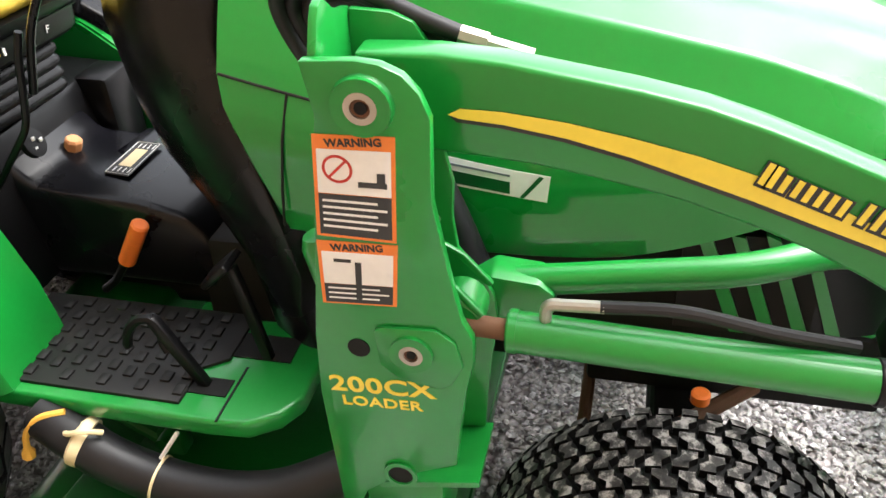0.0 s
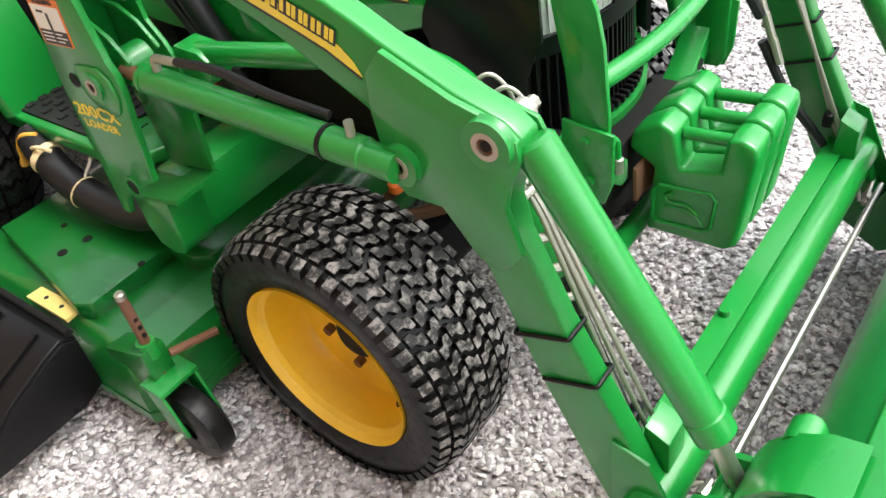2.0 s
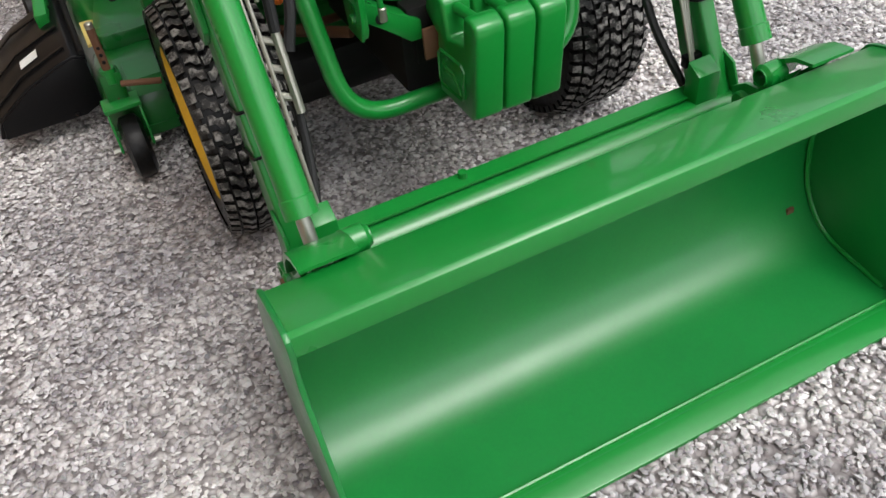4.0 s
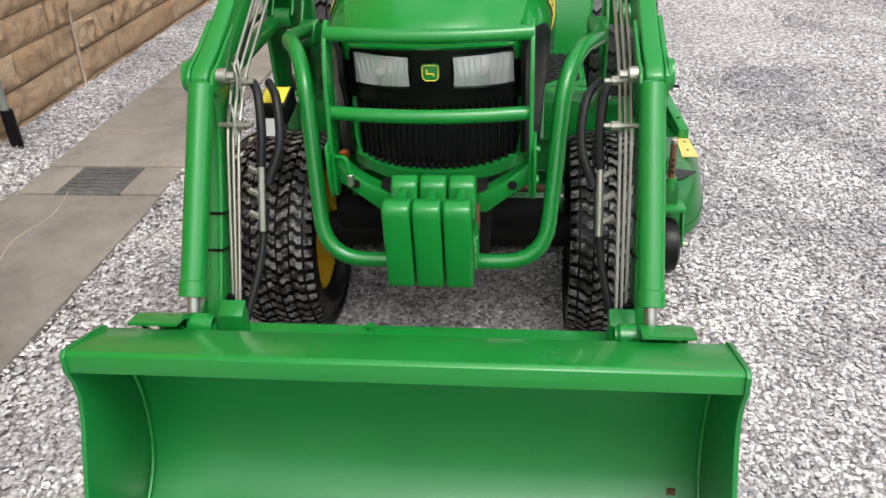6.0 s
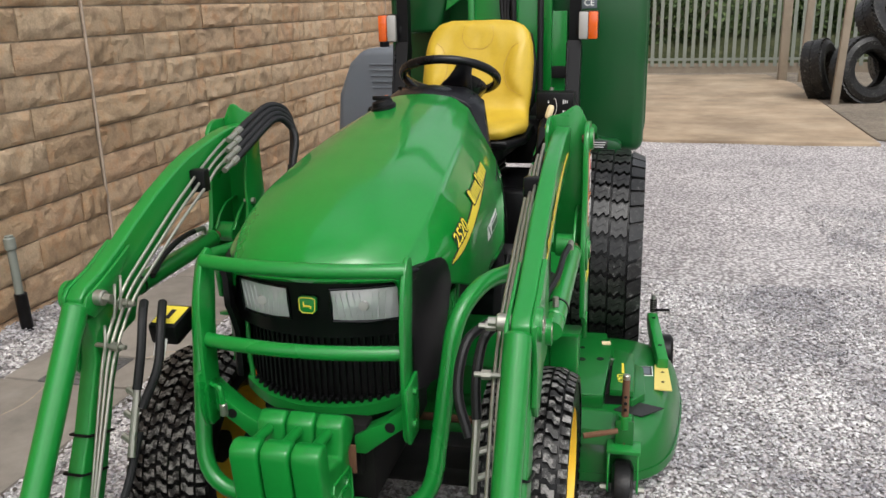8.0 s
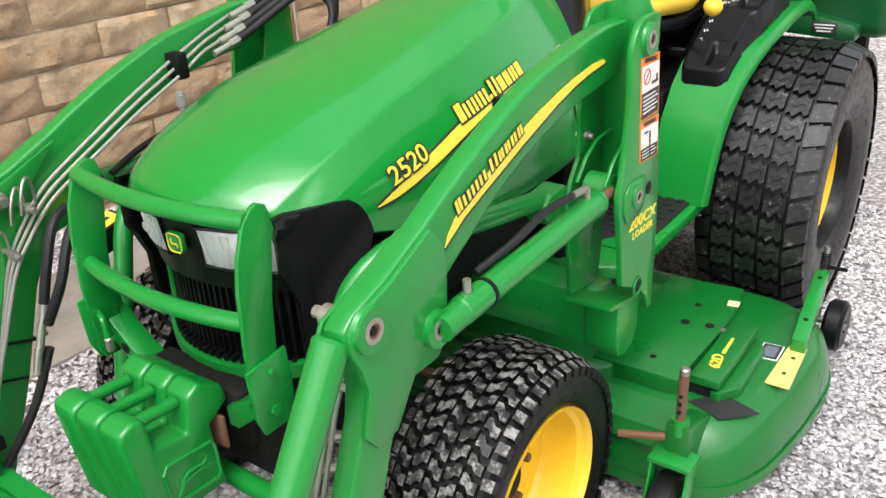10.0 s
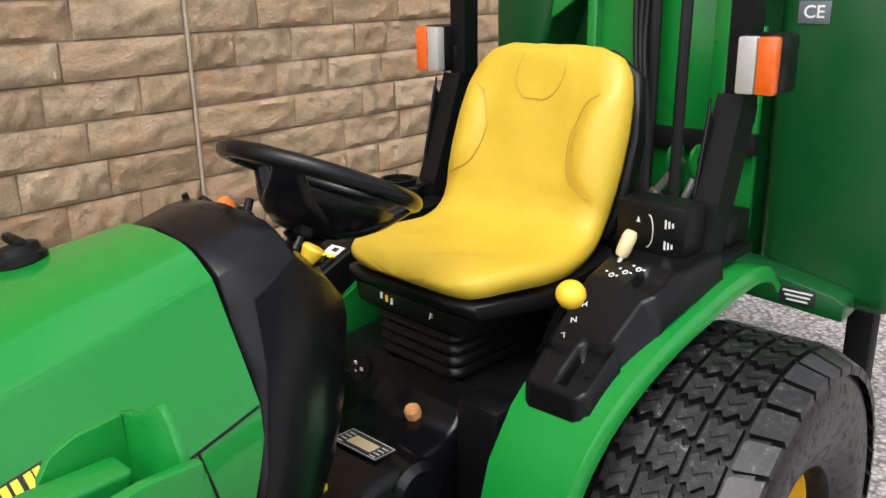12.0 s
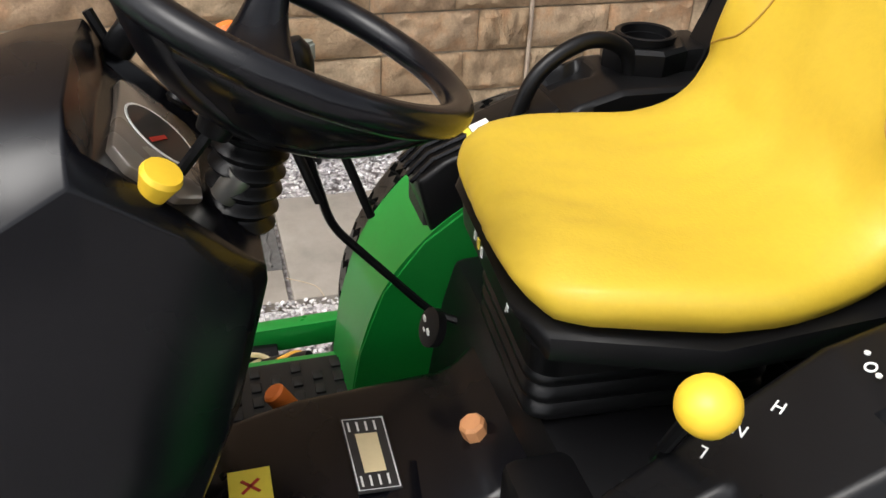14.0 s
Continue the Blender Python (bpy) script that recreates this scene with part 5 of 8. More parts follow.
for s in (-1, 1):
    part("side_plate", plate(SIDE, "x", s * 0.612, s * 0.622, 0.002), GREEN_BUCKET, bucket)
    part("weld_bead", tube(spline([(s * 0.611, -1.11, 0.465), (s * 0.611, -1.063, 0.40), (s * 0.611, -1.040, 0.32), (s * 0.611, -1.036, 0.24), (s * 0.611, -1.05, 0.155), (s * 0.611, -1.09, 0.09), (s * 0.611, -1.15, 0.052), (s * 0.611, -1.3, 0.034)], 5), 0.006, 8), GREEN, bucket)
    for x in (0.425, 0.505):
        part("hanger", plate([(-0.93, 0.40), (-0.965, 0.425), (-1.0, 0.43), (-1.09, 0.52), (-1.045, 0.43), (-1.02, 0.30), (-1.02, 0.12), (-0.95, 0.08), (-0.90, 0.11), (-0.89, 0.16), (-0.96, 0.28)], "x", s * (x + 0.03), s * (x + 0.042), 0.002), GREEN, bucket)
    part("hanger_pin", join(rod((s * 0.44, -0.968, 0.385), (s * 0.56, -0.968, 0.385), 0.022, 18, 0.004)), GREEN, bucket)
    part("pin_end", rod((s * 0.56, -0.968, 0.385), (s * 0.565, -0.968, 0.385), 0.014, 12), RUST, bucket)
    part("step_plate", plate([(-0.985, 0.435), (-1.00, 0.475), (-1.03, 0.512), (-1.075, 0.538), (-1.12, 0.545), (-1.12, 0.538), (-1.08, 0.530), (-1.037, 0.505), (-1.008, 0.47), (-0.993, 0.433)], "x", s * 0.455, s * 0.555, 0.0), GREEN, bucket)
for s in (-1, 1):
    part("pin_tube", ring((s * 0.412, -1.040, 0.490), (s, 0, 0), 0.025, 0.018, 0.050, 22), GREEN, bucket)
part("cutting_edge", plate([(-1.33, 0.03), (-1.395, 0.020), (-1.395, 0.008), (-1.33, 0.008)], "x", -0.621, 0.621, 0.002), GREEN, bucket)
part("weld_bead", tube([(-0.61, -1.332, 0.033), (0.61, -1.332, 0.033)], 0.005, 8), GREEN, bucket)
part("stain", plate([(0.545, 0.115), (0.562, 0.115), (0.564, 0.085), (0.552, 0.075), (0.543, 0.09)], "y", -1.072, -1.066), RUST, bucket)

# coupler box with labels inside the right arm
cb = part("coupler_box", box((-0.395, -0.475, 0.775), (0.075, 0.10, 0.055), 0.008, Matrix.Rotation(radians(12), 4, "X")), BLACK, loader, "black hose coupler box with a yellow label")
part("coupler_label", box((-0.395, -0.480, 0.8025), (0.060, 0.075, 0.002), 0.0, Matrix.Rotation(radians(12), 4, "X")), DECAL, cb, "yellow label with a black mark")
part("label_mark", box((-0.395, -0.480, 0.8042), (0.012, 0.04, 0.001), 0.0, Matrix.Rotation(radians(12), 4, "X")), PRINT, cb)
part("coupler_tag", box((-0.40, -0.53, 0.74), (0.03, 0.05, 0.003), 0.0, Matrix.Rotation(radians(60), 4, "X")), WHITE, cb, "white tag with red print")

# ---- front end of the tractor ----
CX = 0.008


def fascia_rows(z0, z1, dy, half, n=13, m=5, bow=0.085, drop=0.0):
    """A bowed front panel from z0 up to z1, its middle at y = dy."""
    rows = []
    for j in range(m):
        v = j / (m - 1)
        row = []
        for i in range(n):
            u = -1 + 2 * i / (n - 1)
            row.append((CX + half * u, dy + bow * abs(u) ** 2.2 + drop * (1 - v), z0 + (z1 - z0) * v))
        rows.append(row)
    return rows


def sheet(rows, off):
    """A panel from rows of points, thickened by the vector off."""
    o = Vector(off)
    return loft([[Vector(p) for p in r] + [Vector(p) + o for p in r[::-1]] for r in rows])


part("front_panel", sheet(fascia_rows(0.800, 0.945, -0.572, 0.222, drop=0.02), (0, 0.02, 0)), BLACK, tractor, "black plastic headlight panel", sharp=50)
for s in (-1, 1):
    x0, x1 = (0.050, 0.192)

    def hl(u, v, out):
        x = x0 + (x1 - x0) * u
        z = 0.845 + 0.077 * v - 0.006 * u * (1 - v)
        uu = x / 0.222
        return (CX + s * x, -0.572 + 0.085 * uu ** 2.2 + 0.02 * (1 - (z - 0.80) / 0.155) - out, z)

    lamp = part("headlight", sheet([[hl(u / 6, v / 3, 0.002 if u in (0, 6) or v in (0, 3) else 0.007) for u in range(7)] for v in range(4)], (0, 0.02, 0)), REFLECTOR, tractor, "clear rectangular headlight", sharp=30)
    for k in range(9):
        u = 0.12 + 0.095 * k
        part("flute", tube([hl(u, 0.1, 0.0072), hl(u + (0.05 if k > 4 else -0.05), 0.9, 0.0072)], 0.0016, 6), REFLECTOR, lamp)
    part("bulb_shield", lathe([(0, 0), (0.013, 0.0), (0.011, 0.006), (0, 0.008)], along(hl(0.5, 0.5, 0.006), (0, -1, 0)), 18, closed=False), LAMP_CLEAR, lamp)
    rim_pts = [hl(u, v, 0.003) for u, v in ((0.0, 0.0), (0.5, -0.02), (1.0, 0.0), (1.0, 0.5), (1.0, 1.0), (0.5, 1.02), (0.0, 1.0), (0.0, 0.5))]
    part("lamp_bezel", tube(rim_pts, 0.004, 8, closed=True), DASH, lamp)
SHIELD = [(-0.019, 0.015), (-0.012, 0.0185), (0.012, 0.0185), (0.019, 0.015), (0.0185, -0.010), (0.012, -0.0175), (-0.012, -0.0175), (-0.0185, -0.010)]
badge = part("badge", plate([(CX + 1.12 * x, 0.886 + 1.12 * z) for x, z in SHIELD], "y", -0.579, -0.568, 0.002), GREEN, tractor, "green shield badge with a yellow border")
part("badge_border", tube([(CX + 0.98 * x, -0.5795, 0.886 + 0.98 * z) for x, z in SHIELD], 0.0012, 6, closed=True), DECAL, badge)
part("badge_mark", join(box((CX - 0.001, -0.5798, 0.885), (0.016, 0.001, 0.0035), 0), box((CX - 0.008, -0.5798, 0.890), (0.003, 0.001, 0.009), 0), box((CX + 0.008, -0.5798, 0.882), (0.0025, 0.001, 0.006), 0)), DECAL, badge)
# grille
part("grille_screen", sheet(fascia_rows(0.620, 0.805, -0.528, 0.205, drop=0.012), (0, 0.02, 0)), DARK, tractor, "black ribbed radiator grille", sharp=50)
for k in range(27):
    u = -1 + 2 * k / 26
    y = -0.528 + 0.085 * abs(u) ** 2.2
    part("grille_rib", box((CX + 0.198 * u, y - 0.004, 0.71), (0.0045, 0.014, 0.175), 0.0), BLACK, tractor)
for k in range(22):
    u = -0.95 + 1.9 * k / 21
    y = -0.535 + 0.085 * abs(u) ** 2.2
    part("grille_tooth", box((CX + 0.2 * u, y - 0.012, 0.645), (0.009, 0.02, 0.014), 0.002), BLACK, tractor)
lipn = [(CX + 0.212 * (-1 + 2 * i / 16), -0.553 + 0.085 * abs(-1 + 2 * i / 16) ** 2.2, 0.620 + 0.02 * abs(-1 + 2 * i / 16) ** 3) for i in range(17)]
part("grille_lip", loft([[(x, y - 0.008, z - 0.016), (x, y - 0.010, z + 0.012), (x, y + 0.012, z + 0.016), (x, y + 0.02, z - 0.012)] for x, y, z in lipn]), GREEN, tractor, sharp=60)
part("grille_edge", tube([(CX - 0.207, -0.462, 0.81), (CX - 0.210, -0.463, 0.70), (CX - 0.200, -0.47, 0.64)], 0.006, 8), GREEN, tractor)
part("grille_edge", tube([(CX + 0.207, -0.462, 0.81), (CX + 0.210, -0.463, 0.70), (CX + 0.200, -0.47, 0.64)], 0.006, 8), GREEN, tractor)
for s in (-1, 1):
    # dark side panel under the hood's nose
    rows = []
    for z, yr in ((0.66, -0.34), (0.72, -0.345), (0.78, -0.352), (0.83, -0.366), (0.855, -0.362), (0.88, -0.352), (0.905, -0.358), (0.925, -0.367), (0.942, -0.378), (0.954, -0.393), (0.958, -0.42)):
        row = []
        for i in range(9):
            y0 = -0.497 - 0.035 * max(0, min(1, (z - 0.80) / 0.05))
            y = y0 + (yr - y0) * i / 8
            low_x = 0.222 + 0.046 * max(0, min(1, (y + 0.497) / 0.12)) ** 0.6
            row.append((0.004 + s * (max(low_x, hood_x(y, max(z, 0.88)) + 0.004) if z > 0.8 else low_x), y, z))
        rows.append(row)
    part("side_panel", sheet(rows, (-0.012 * s, 0.004, 0)), BLACK, tractor, "black plastic side panel", sharp=50)
    # louvred screen behind it
    part("engine_screen", box((s * 0.262, -0.275, 0.745), (0.006, 0.19, 0.17), 0.0), DARK, tractor)
    for k in range(4):
        y = -0.195 - 0.045 * k
        part("louvre", plate([(y, 0.83 + 0.004 * k), (y - 0.02, 0.83), (y - 0.085, 0.665), (y - 0.065, 0.665)], "x", s * 0.264, s * 0.272, 0.0), GREEN, tractor)
    # brush guard fins
    FIN = [(-0.577, 1.010), (-0.593, 1.004), (-0.612, 0.983), (-0.632, 0.93), (-0.642, 0.876), (-0.648, 0.76), (-0.644, 0.62), (-0.632, 0.600), (-0.600, 0.60), (-0.584, 0.64), (-0.583, 0.742), (-0.576, 0.83), (-0.562, 0.91), (-0.553, 0.977), (-0.560, 1.002)]
    fin = part("guard_fin", plate(FIN, "x", CX + s * 0.228, CX + s * 0.238, 0.002), GREEN, tractor, "green fin plate of the brush guard")
    part("guard_clip", plate([(-0.66, 0.735), (-0.57, 0.745), (-0.565, 0.66), (-0.575, 0.60), (-0.64, 0.60), (-0.655, 0.64)], "x", CX + s * 0.238, CX + s * 0.246, 0.002), GREEN, fin)
    part("bolt", rod((CX + s * 0.246, -0.61, 0.715), (CX + s * 0.254, -0.61, 0.715), 0.008, 6), GREEN, fin)
    part("bolt", rod((CX + s * 0.246, -0.615, 0.64), (CX + s * 0.252, -0.615, 0.64), 0.010, 6), GREEN, fin)
    # channel running down and in to the weight bracket
    ch = [(CX + s * 0.24, 0.69), (CX + s * 0.24, 0.635), (CX + s * 0.19, 0.598), (CX + s * 0.13, 0.55), (CX + s * 0.105, 0.55), (CX + s * 0.105, 0.592), (CX + s * 0.17, 0.628), (CX + s * 0.215, 0.665)]
    cha = part("guard_channel", plate(ch, "y", -0.612, -0.560, 0.003), GREEN, tractor)
    part("hole", rod((CX + s * 0.19, -0.6135, 0.622), (CX + s * 0.19, -0.6125, 0.622), 0.012, 14), DARK, cha)
bow = [(CX + 0.232 * (-1 + 2 * i / 12), -0.598 - 0.030 * (1 - (-1 + 2 * i / 12) ** 2), 0.984) for i in range(13)]
part("guard_bar", tube(bow, 0.0165, 14), GREEN, tractor, "green round bar of the brush guard")
bow = [(CX + 0.232 * (-1 + 2 * i / 12), -0.618 - 0.030 * (1 - (-1 + 2 * i / 12) ** 2), 0.806) for i in range(13)]
part("guard_bar", tube(bow, 0.0165, 14), GREEN, tractor, "green round bar of the brush guard")
lev = part("guard_latch", tube(rounded([(CX - 0.235, -0.625, 0.70), (CX - 0.20, -0.64, 0.70), (CX - 0.195, -0.64, 0.655)], 0.01), 0.006, 8), GREEN, tractor)
part("latch_grip", rod((CX - 0.195, -0.64, 0.66), (CX - 0.195, -0.64, 0.63), 0.009, 10, 0.002), ZINC, lev)
part("weight_bracket", join(box((CX, -0.575, 0.59), (0.26, 0.05, 0.05), 0.004), box((CX, -0.53, 0.53), (0.21, 0.08, 0.13), 0.006)), DARK, tractor, "dark steel weight bracket")
part("bracket_plate", box((CX, -0.628, 0.545), (0.225, 0.008, 0.07), 0.002), RUST, tractor, "rusty steel plate")
part("front_frame", join(box((CX, -0.30, 0.47), (0.26, 0.50, 0.16), 0.01), box((CX, 0.25, 0.52), (0.24, 0.9, 0.2), 0.01)), DARK, tractor)
# the axle's dark colour stands in for the shadow between the wheels
part("front_axle", join(box((0, FRONT_Y, 0.34), (0.66, 0.09, 0.10), 0.02), rod((-0.36, FRONT_Y, 0.30), (0.36, FRONT_Y, 0.30), 0.05, 18)), DARK, tractor, "cast front axle, coloured dark for the shadow it lies in")
part("tie_rod", tube([(-0.33, FRONT_Y + 0.16, 0.36), (0.33, FRONT_Y + 0.16, 0.36)], 0.012, 10), RUST, tractor)
part("steering_rod", tube([(-0.33, FRONT_Y + 0.10, 0.42), (-0.16, FRONT_Y - 0.12, 0.46)], 0.014, 10), RUST, tractor)
part("side_marker", rod((-0.291, -0.234, 0.532), (-0.291, -0.234, 0.556), 0.015, 14, 0.004), ORANGE, tractor, "small orange cap on the axle")
part("engine", join(box((0, 0.05, 0.72), (0.36, 0.75, 0.34), 0.03), rod((-0.18, 0.25, 0.64), (-0.26, 0.25, 0.64), 0.055, 18, 0.006)), DARK, tractor, "dark engine block under the hood")
part("oil_filter", rod((-0.17, 0.28, 0.60), (-0.27, 0.28, 0.60), 0.042, 20, 0.006), RED, tractor, "dull red oil filter")
part("breather_hose", tube(spline([(-0.325, 0.19, 1.05), (-0.335, 0.165, 0.95), (-0.33, 0.13, 0.85), (-0.31, 0.10, 0.74)], 6), 0.024, 16), HOSE, tractor)
part("drive_shaft", tube([(0, 0.4, 0.42), (0, 1.0, 0.40)], 0.03, 12), DARK, tractor)

# suitcase weights
WT = [(-0.640, 0.437), (-0.785, 0.437), (-0.805, 0.452), (-0.828, 0.64), (-0.824, 0.660), (-0.80, 0.670), (-0.776, 0.665), (-0.768, 0.600), (-0.70, 0.585), (-0.688, 0.655), (-0.66, 0.670), (-0.612, 0.640), (-0.605, 0.605), (-0.652, 0.575)]


def suitcase_weight(x):
    w = thing("suitcase_weight", "green cast iron suitcase weight hung on the front bracket", "tractor weight", "weights on the front", loc=(x, -0.72, 0.437))
    part("body", plate(WT, "x", x - 0.0315, x + 0.0315, 0.008, 3), GREEN, w)
    part("handle", tube([(x, -0.695, 0.640), (x, -0.775, 0.646)], 0.0115, 14), GREEN, w)
    for s in (-1, 1):
        oc = [(-0.663, 0.545), (-0.757, 0.552), (-0.766, 0.54), (-0.760, 0.48), (-0.748, 0.468), (-0.66, 0.462), (-0.652, 0.475), (-0.655, 0.535)]
        part("badge_rim", tube([(x + s * 0.032, *p) for p in oc], 0.0042, 6, closed=True), GREEN, w)
        part("badge_mark", tube(spline([(x + s * 0.032, -0.675, 0.50), (x + s * 0.032, -0.70, 0.505), (x + s * 0.032, -0.73, 0.498), (x + s * 0.032, -0.745, 0.478)], 3), 0.0036, 6), GREEN, w)
        part("badge_mark", tube(spline([(x + s * 0.032, -0.735, 0.50), (x + s * 0.032, -0.715, 0.515), (x + s * 0.032, -0.685, 0.512), (x + s * 0.032, -0.675, 0.525), (x + s * 0.032, -0.69, 0.535)], 3), 0.0036, 6), GREEN, w)
    return w


for x in (-0.052, 0.0155, 0.083):
    suitcase_weight(x)

# ---- operator's station ----
RX = 0.018

# hood decals and cap
for s in (-1, 1):
    def on_hood(y, z, lift=0.001):
        """The hood's surface at a side point, as seen from that side."""
        return s * 0.004 + hood_x(y, z) + lift

    up = [(-0.335, 0.923), (-0.28, 0.944), (-0.20, 0.970), (-0.12, 0.992), (-0.04, 1.011), (0.04, 1.027), (0.12, 1.040), (0.20, 1.051)]
    lo = [(-0.335, 0.921), (-0.28, 0.927), (-0.20, 0.946), (-0.12, 0.967), (-0.04, 0.987), (0.04, 1.006), (0.12, 1.024), (0.20, 1.040)]

    def ribbon(a, b, name, mat, lift, parent):
        a, b = ([(p.x, p.y) for p in spline([(y, z, 0) for y, z in q], 5)] for q in (a, b))
        bm = bmesh.new()
        loft([[(s * on_hood(ya + (yb - ya) * f, za + (zb - za) * f, lift), ya + (yb - ya) * f, za + (zb - za) * f) for (ya, za), (yb, zb) in zip(a, b)] for f in (0, 0.25, 0.5, 0.75, 1)], bm, False, False)
        bmesh.ops.recalc_face_normals(bm, faces=bm.faces)
        bmesh.ops.solidify(bm, geom=bm.faces[:], thickness=0.0008)
        return part(name, bm, mat, parent)

    ribbon([(y, z + 0.004) for y, z in up], [(y, z - 0.006) for y, z in lo], "stripe_edge", PRINT, 0.0015, hood)
    ribbon(up, lo, "stripe", DECAL, 0.003, hood)

    def hood_text(body, size, y, z, tilt, name):
        for dy, dz, mat, bold, lift in ((0.0012 * s, -0.0012, PRINT, 0.0034, 0.0045), (0, 0, DECAL, 0.0003, 0.0058)):
            m = side_text(s, y + dy, z + dz, tilt) @ Matrix.Diagonal((1.17, 1, 1, 1))
            obs = [lettering(name, body, size * 0.87, m, mat, hood, 0.0005, bold=bold, caps=True)] if body else list(maker_mark(name, size * 0.87, m, mat, hood, 0.0005, bold))
            for ob in obs:
                for v in ob.data.vertices:
                    v.co.x += s * on_hood(v.co.y, v.co.z, lift)

    t = 12 if s > 0 else -12
    hood_text("2520", 0.054, -0.243, 0.974, t, "model_number")
    hood_text("", 0.054, 0.064, 1.040 if s > 0 else 1.018, t * 0.7, "mark_bar")
    dl = ribbon([(0.150, 0.943), (0.08, 0.932), (0.005, 0.922)], [(0.155, 0.902), (0.08, 0.892), (0.009, 0.882)], "dealer_label", WHITE, 0.001, hood)
    tagged(dl, "white label with grey and green print")
    ribbon([(0.145, 0.924), (0.10, 0.917), (0.06, 0.911)], [(0.147, 0.905), (0.10, 0.899), (0.06, 0.893)], "label_field", GREEN_HOPPER, 0.0022, hood)
    ribbon([(0.145, 0.934), (0.10, 0.928), (0.06, 0.922)], [(0.145, 0.931), (0.10, 0.925), (0.06, 0.919)], "label_bar", GREY_COVER, 0.0022, hood)
    ribbon([(0.020, 0.922), (0.017, 0.921), (0.014, 0.920)], [(0.046, 0.889), (0.043, 0.888), (0.040, 0.888)], "label_stroke", GREEN_HOPPER, 0.0022, hood)
    # seams near the hood's rear: the fuel bay panel
    seam = [(s * on_hood(y, z, 0.0005), y, z) for y, z in ((0.497, 1.020), (0.44, 1.012), (0.38, 1.004), (0.30, 0.992))]
    part("panel_gap", tube(seam, 0.0022, 6), DARK, hood)
    seam = [(s * on_hood(y, z, 0.0005), y, z) for y, z in ((0.385, 1.004), (0.395, 0.94), (0.405, 0.86), (0.41, 0.80))]
    part("panel_gap", tube(seam, 0.0022, 6), DARK, hood)
cap = part("fuel_cap", lathe([(0, 0.0), (0.036, 0.0), (0.040, 0.006), (0.040, 0.016), (0.034, 0.020), (0.032, 0.032), (0.024, 0.036), (0, 0.037)], along((-0.075, 0.335, 1.200), (-0.25, -0.1, 1)), 20, closed=False), BLACK, tractor, "ridged black fuel cap")
part("cap_grip", box((-0.083, 0.332, 1.240), (0.058, 0.014, 0.014), 0.004), BLACK, cap)
# dash tower: one black moulding from the floor to the cowl before the wheel
DASH_W = [(0.186, 0.505), (0.207, 0.535), (0.203, 0.575), (0.192, 0.622), (0.190, 0.632), (0.168, 0.70), (0.135, 0.752), (0.105, 0.767)]


def dash_slice(z, yf, yr, k):
    right = [(RX + w * k, yf + (y - 0.505) * (yr - yf) / 0.262, z) for w, y in DASH_W]
    return [(2 * RX - x, y, zz) for x, y, zz in right] + right[::-1]


bm = loft([dash_slice(0.49, 0.40, 0.55, 1.26), dash_slice(0.58, 0.42, 0.56, 1.26), dash_slice(0.66, 0.40, 0.585, 1.30), dash_slice(0.74, 0.41, 0.63, 1.30), dash_slice(0.83, 0.43, 0.69, 1.27), dash_slice(0.92, 0.465, 0.728, 1.19), dash_slice(1.05, 0.505, 0.767, 1.0)], None, False)
bmesh.ops.contextual_create(bm, geom=[v for v in bm.verts if v.co.z < 0.495])
top = []
for (w, y), half in zip(DASH_W, (
        [(0.166, 1.148), (0.150, 1.192), (0.13, 1.208), (0.09, 1.226), (0, 1.238)], [(0.187, 1.158), (0.152, 1.203), (0.13, 1.216), (0.092, 1.234), (0, 1.246)], [(0.183, 1.177), (0.150, 1.213), (0.13, 1.226), (0.095, 1.244), (0, 1.256)], [(0.172, 1.200), (0.148, 1.224), (0.13, 1.234), (0.11, 1.244), (0, 1.254)],
        [(0.170, 1.192), (0.147, 1.212), (0.136, 1.214), (0.128, 1.188), (0, 1.198)], [(0.154, 1.134), (0.142, 1.144), (0.128, 1.147), (0.120, 1.122), (0, 1.126)], [(0.131, 1.068), (0.126, 1.085), (0.115, 1.088), (0.105, 1.072), (0, 1.074)], [(0.1045, 1.056), (0.103, 1.064), (0.098, 1.066), (0.09, 1.062), (0, 1.062)])):
    right = [(RX + w, y, 1.05)] + [(RX + x, y, z) for x, z in half]
    top.append(right + [(2 * RX - x, yy, z) for x, yy, z in right[-2::-1]])
loft(top, bm, True, False)
bmesh.ops.remove_doubles(bm, verts=bm.verts, dist=0.0005)
bmesh.ops.recalc_face_normals(bm, faces=bm.faces)
bevel_all(bm, 0.007, 3, 24)
part("dash_tower", bm, DASH, tractor, "tall black plastic dash tower", sharp=40)
face_n = Vector((0, 0.724, 0.69)).normalized()
gp = Vector((RX - 0.006, 0.680, 1.150))
fm = Matrix(((1, 0, 0, gp.x), (0, -face_n.z, face_n.y, gp.y), (0, face_n.y, face_n.z, gp.z), (0, 0, 0, 1)))
gl = [(-0.095, -0.03), (-0.085, -0.048), (0.060, -0.050), (0.092, -0.022), (0.096, 0.030), (0.080, 0.050), (-0.080, 0.050), (-0.095, 0.034)]
bm = plate(gl, "z", -0.012, 0.004, 0.003)
bm.transform(fm)
gauge = part("instrument_panel", bm, PANEL_GLASS, tractor, "instrument panel behind dusty clear glass")
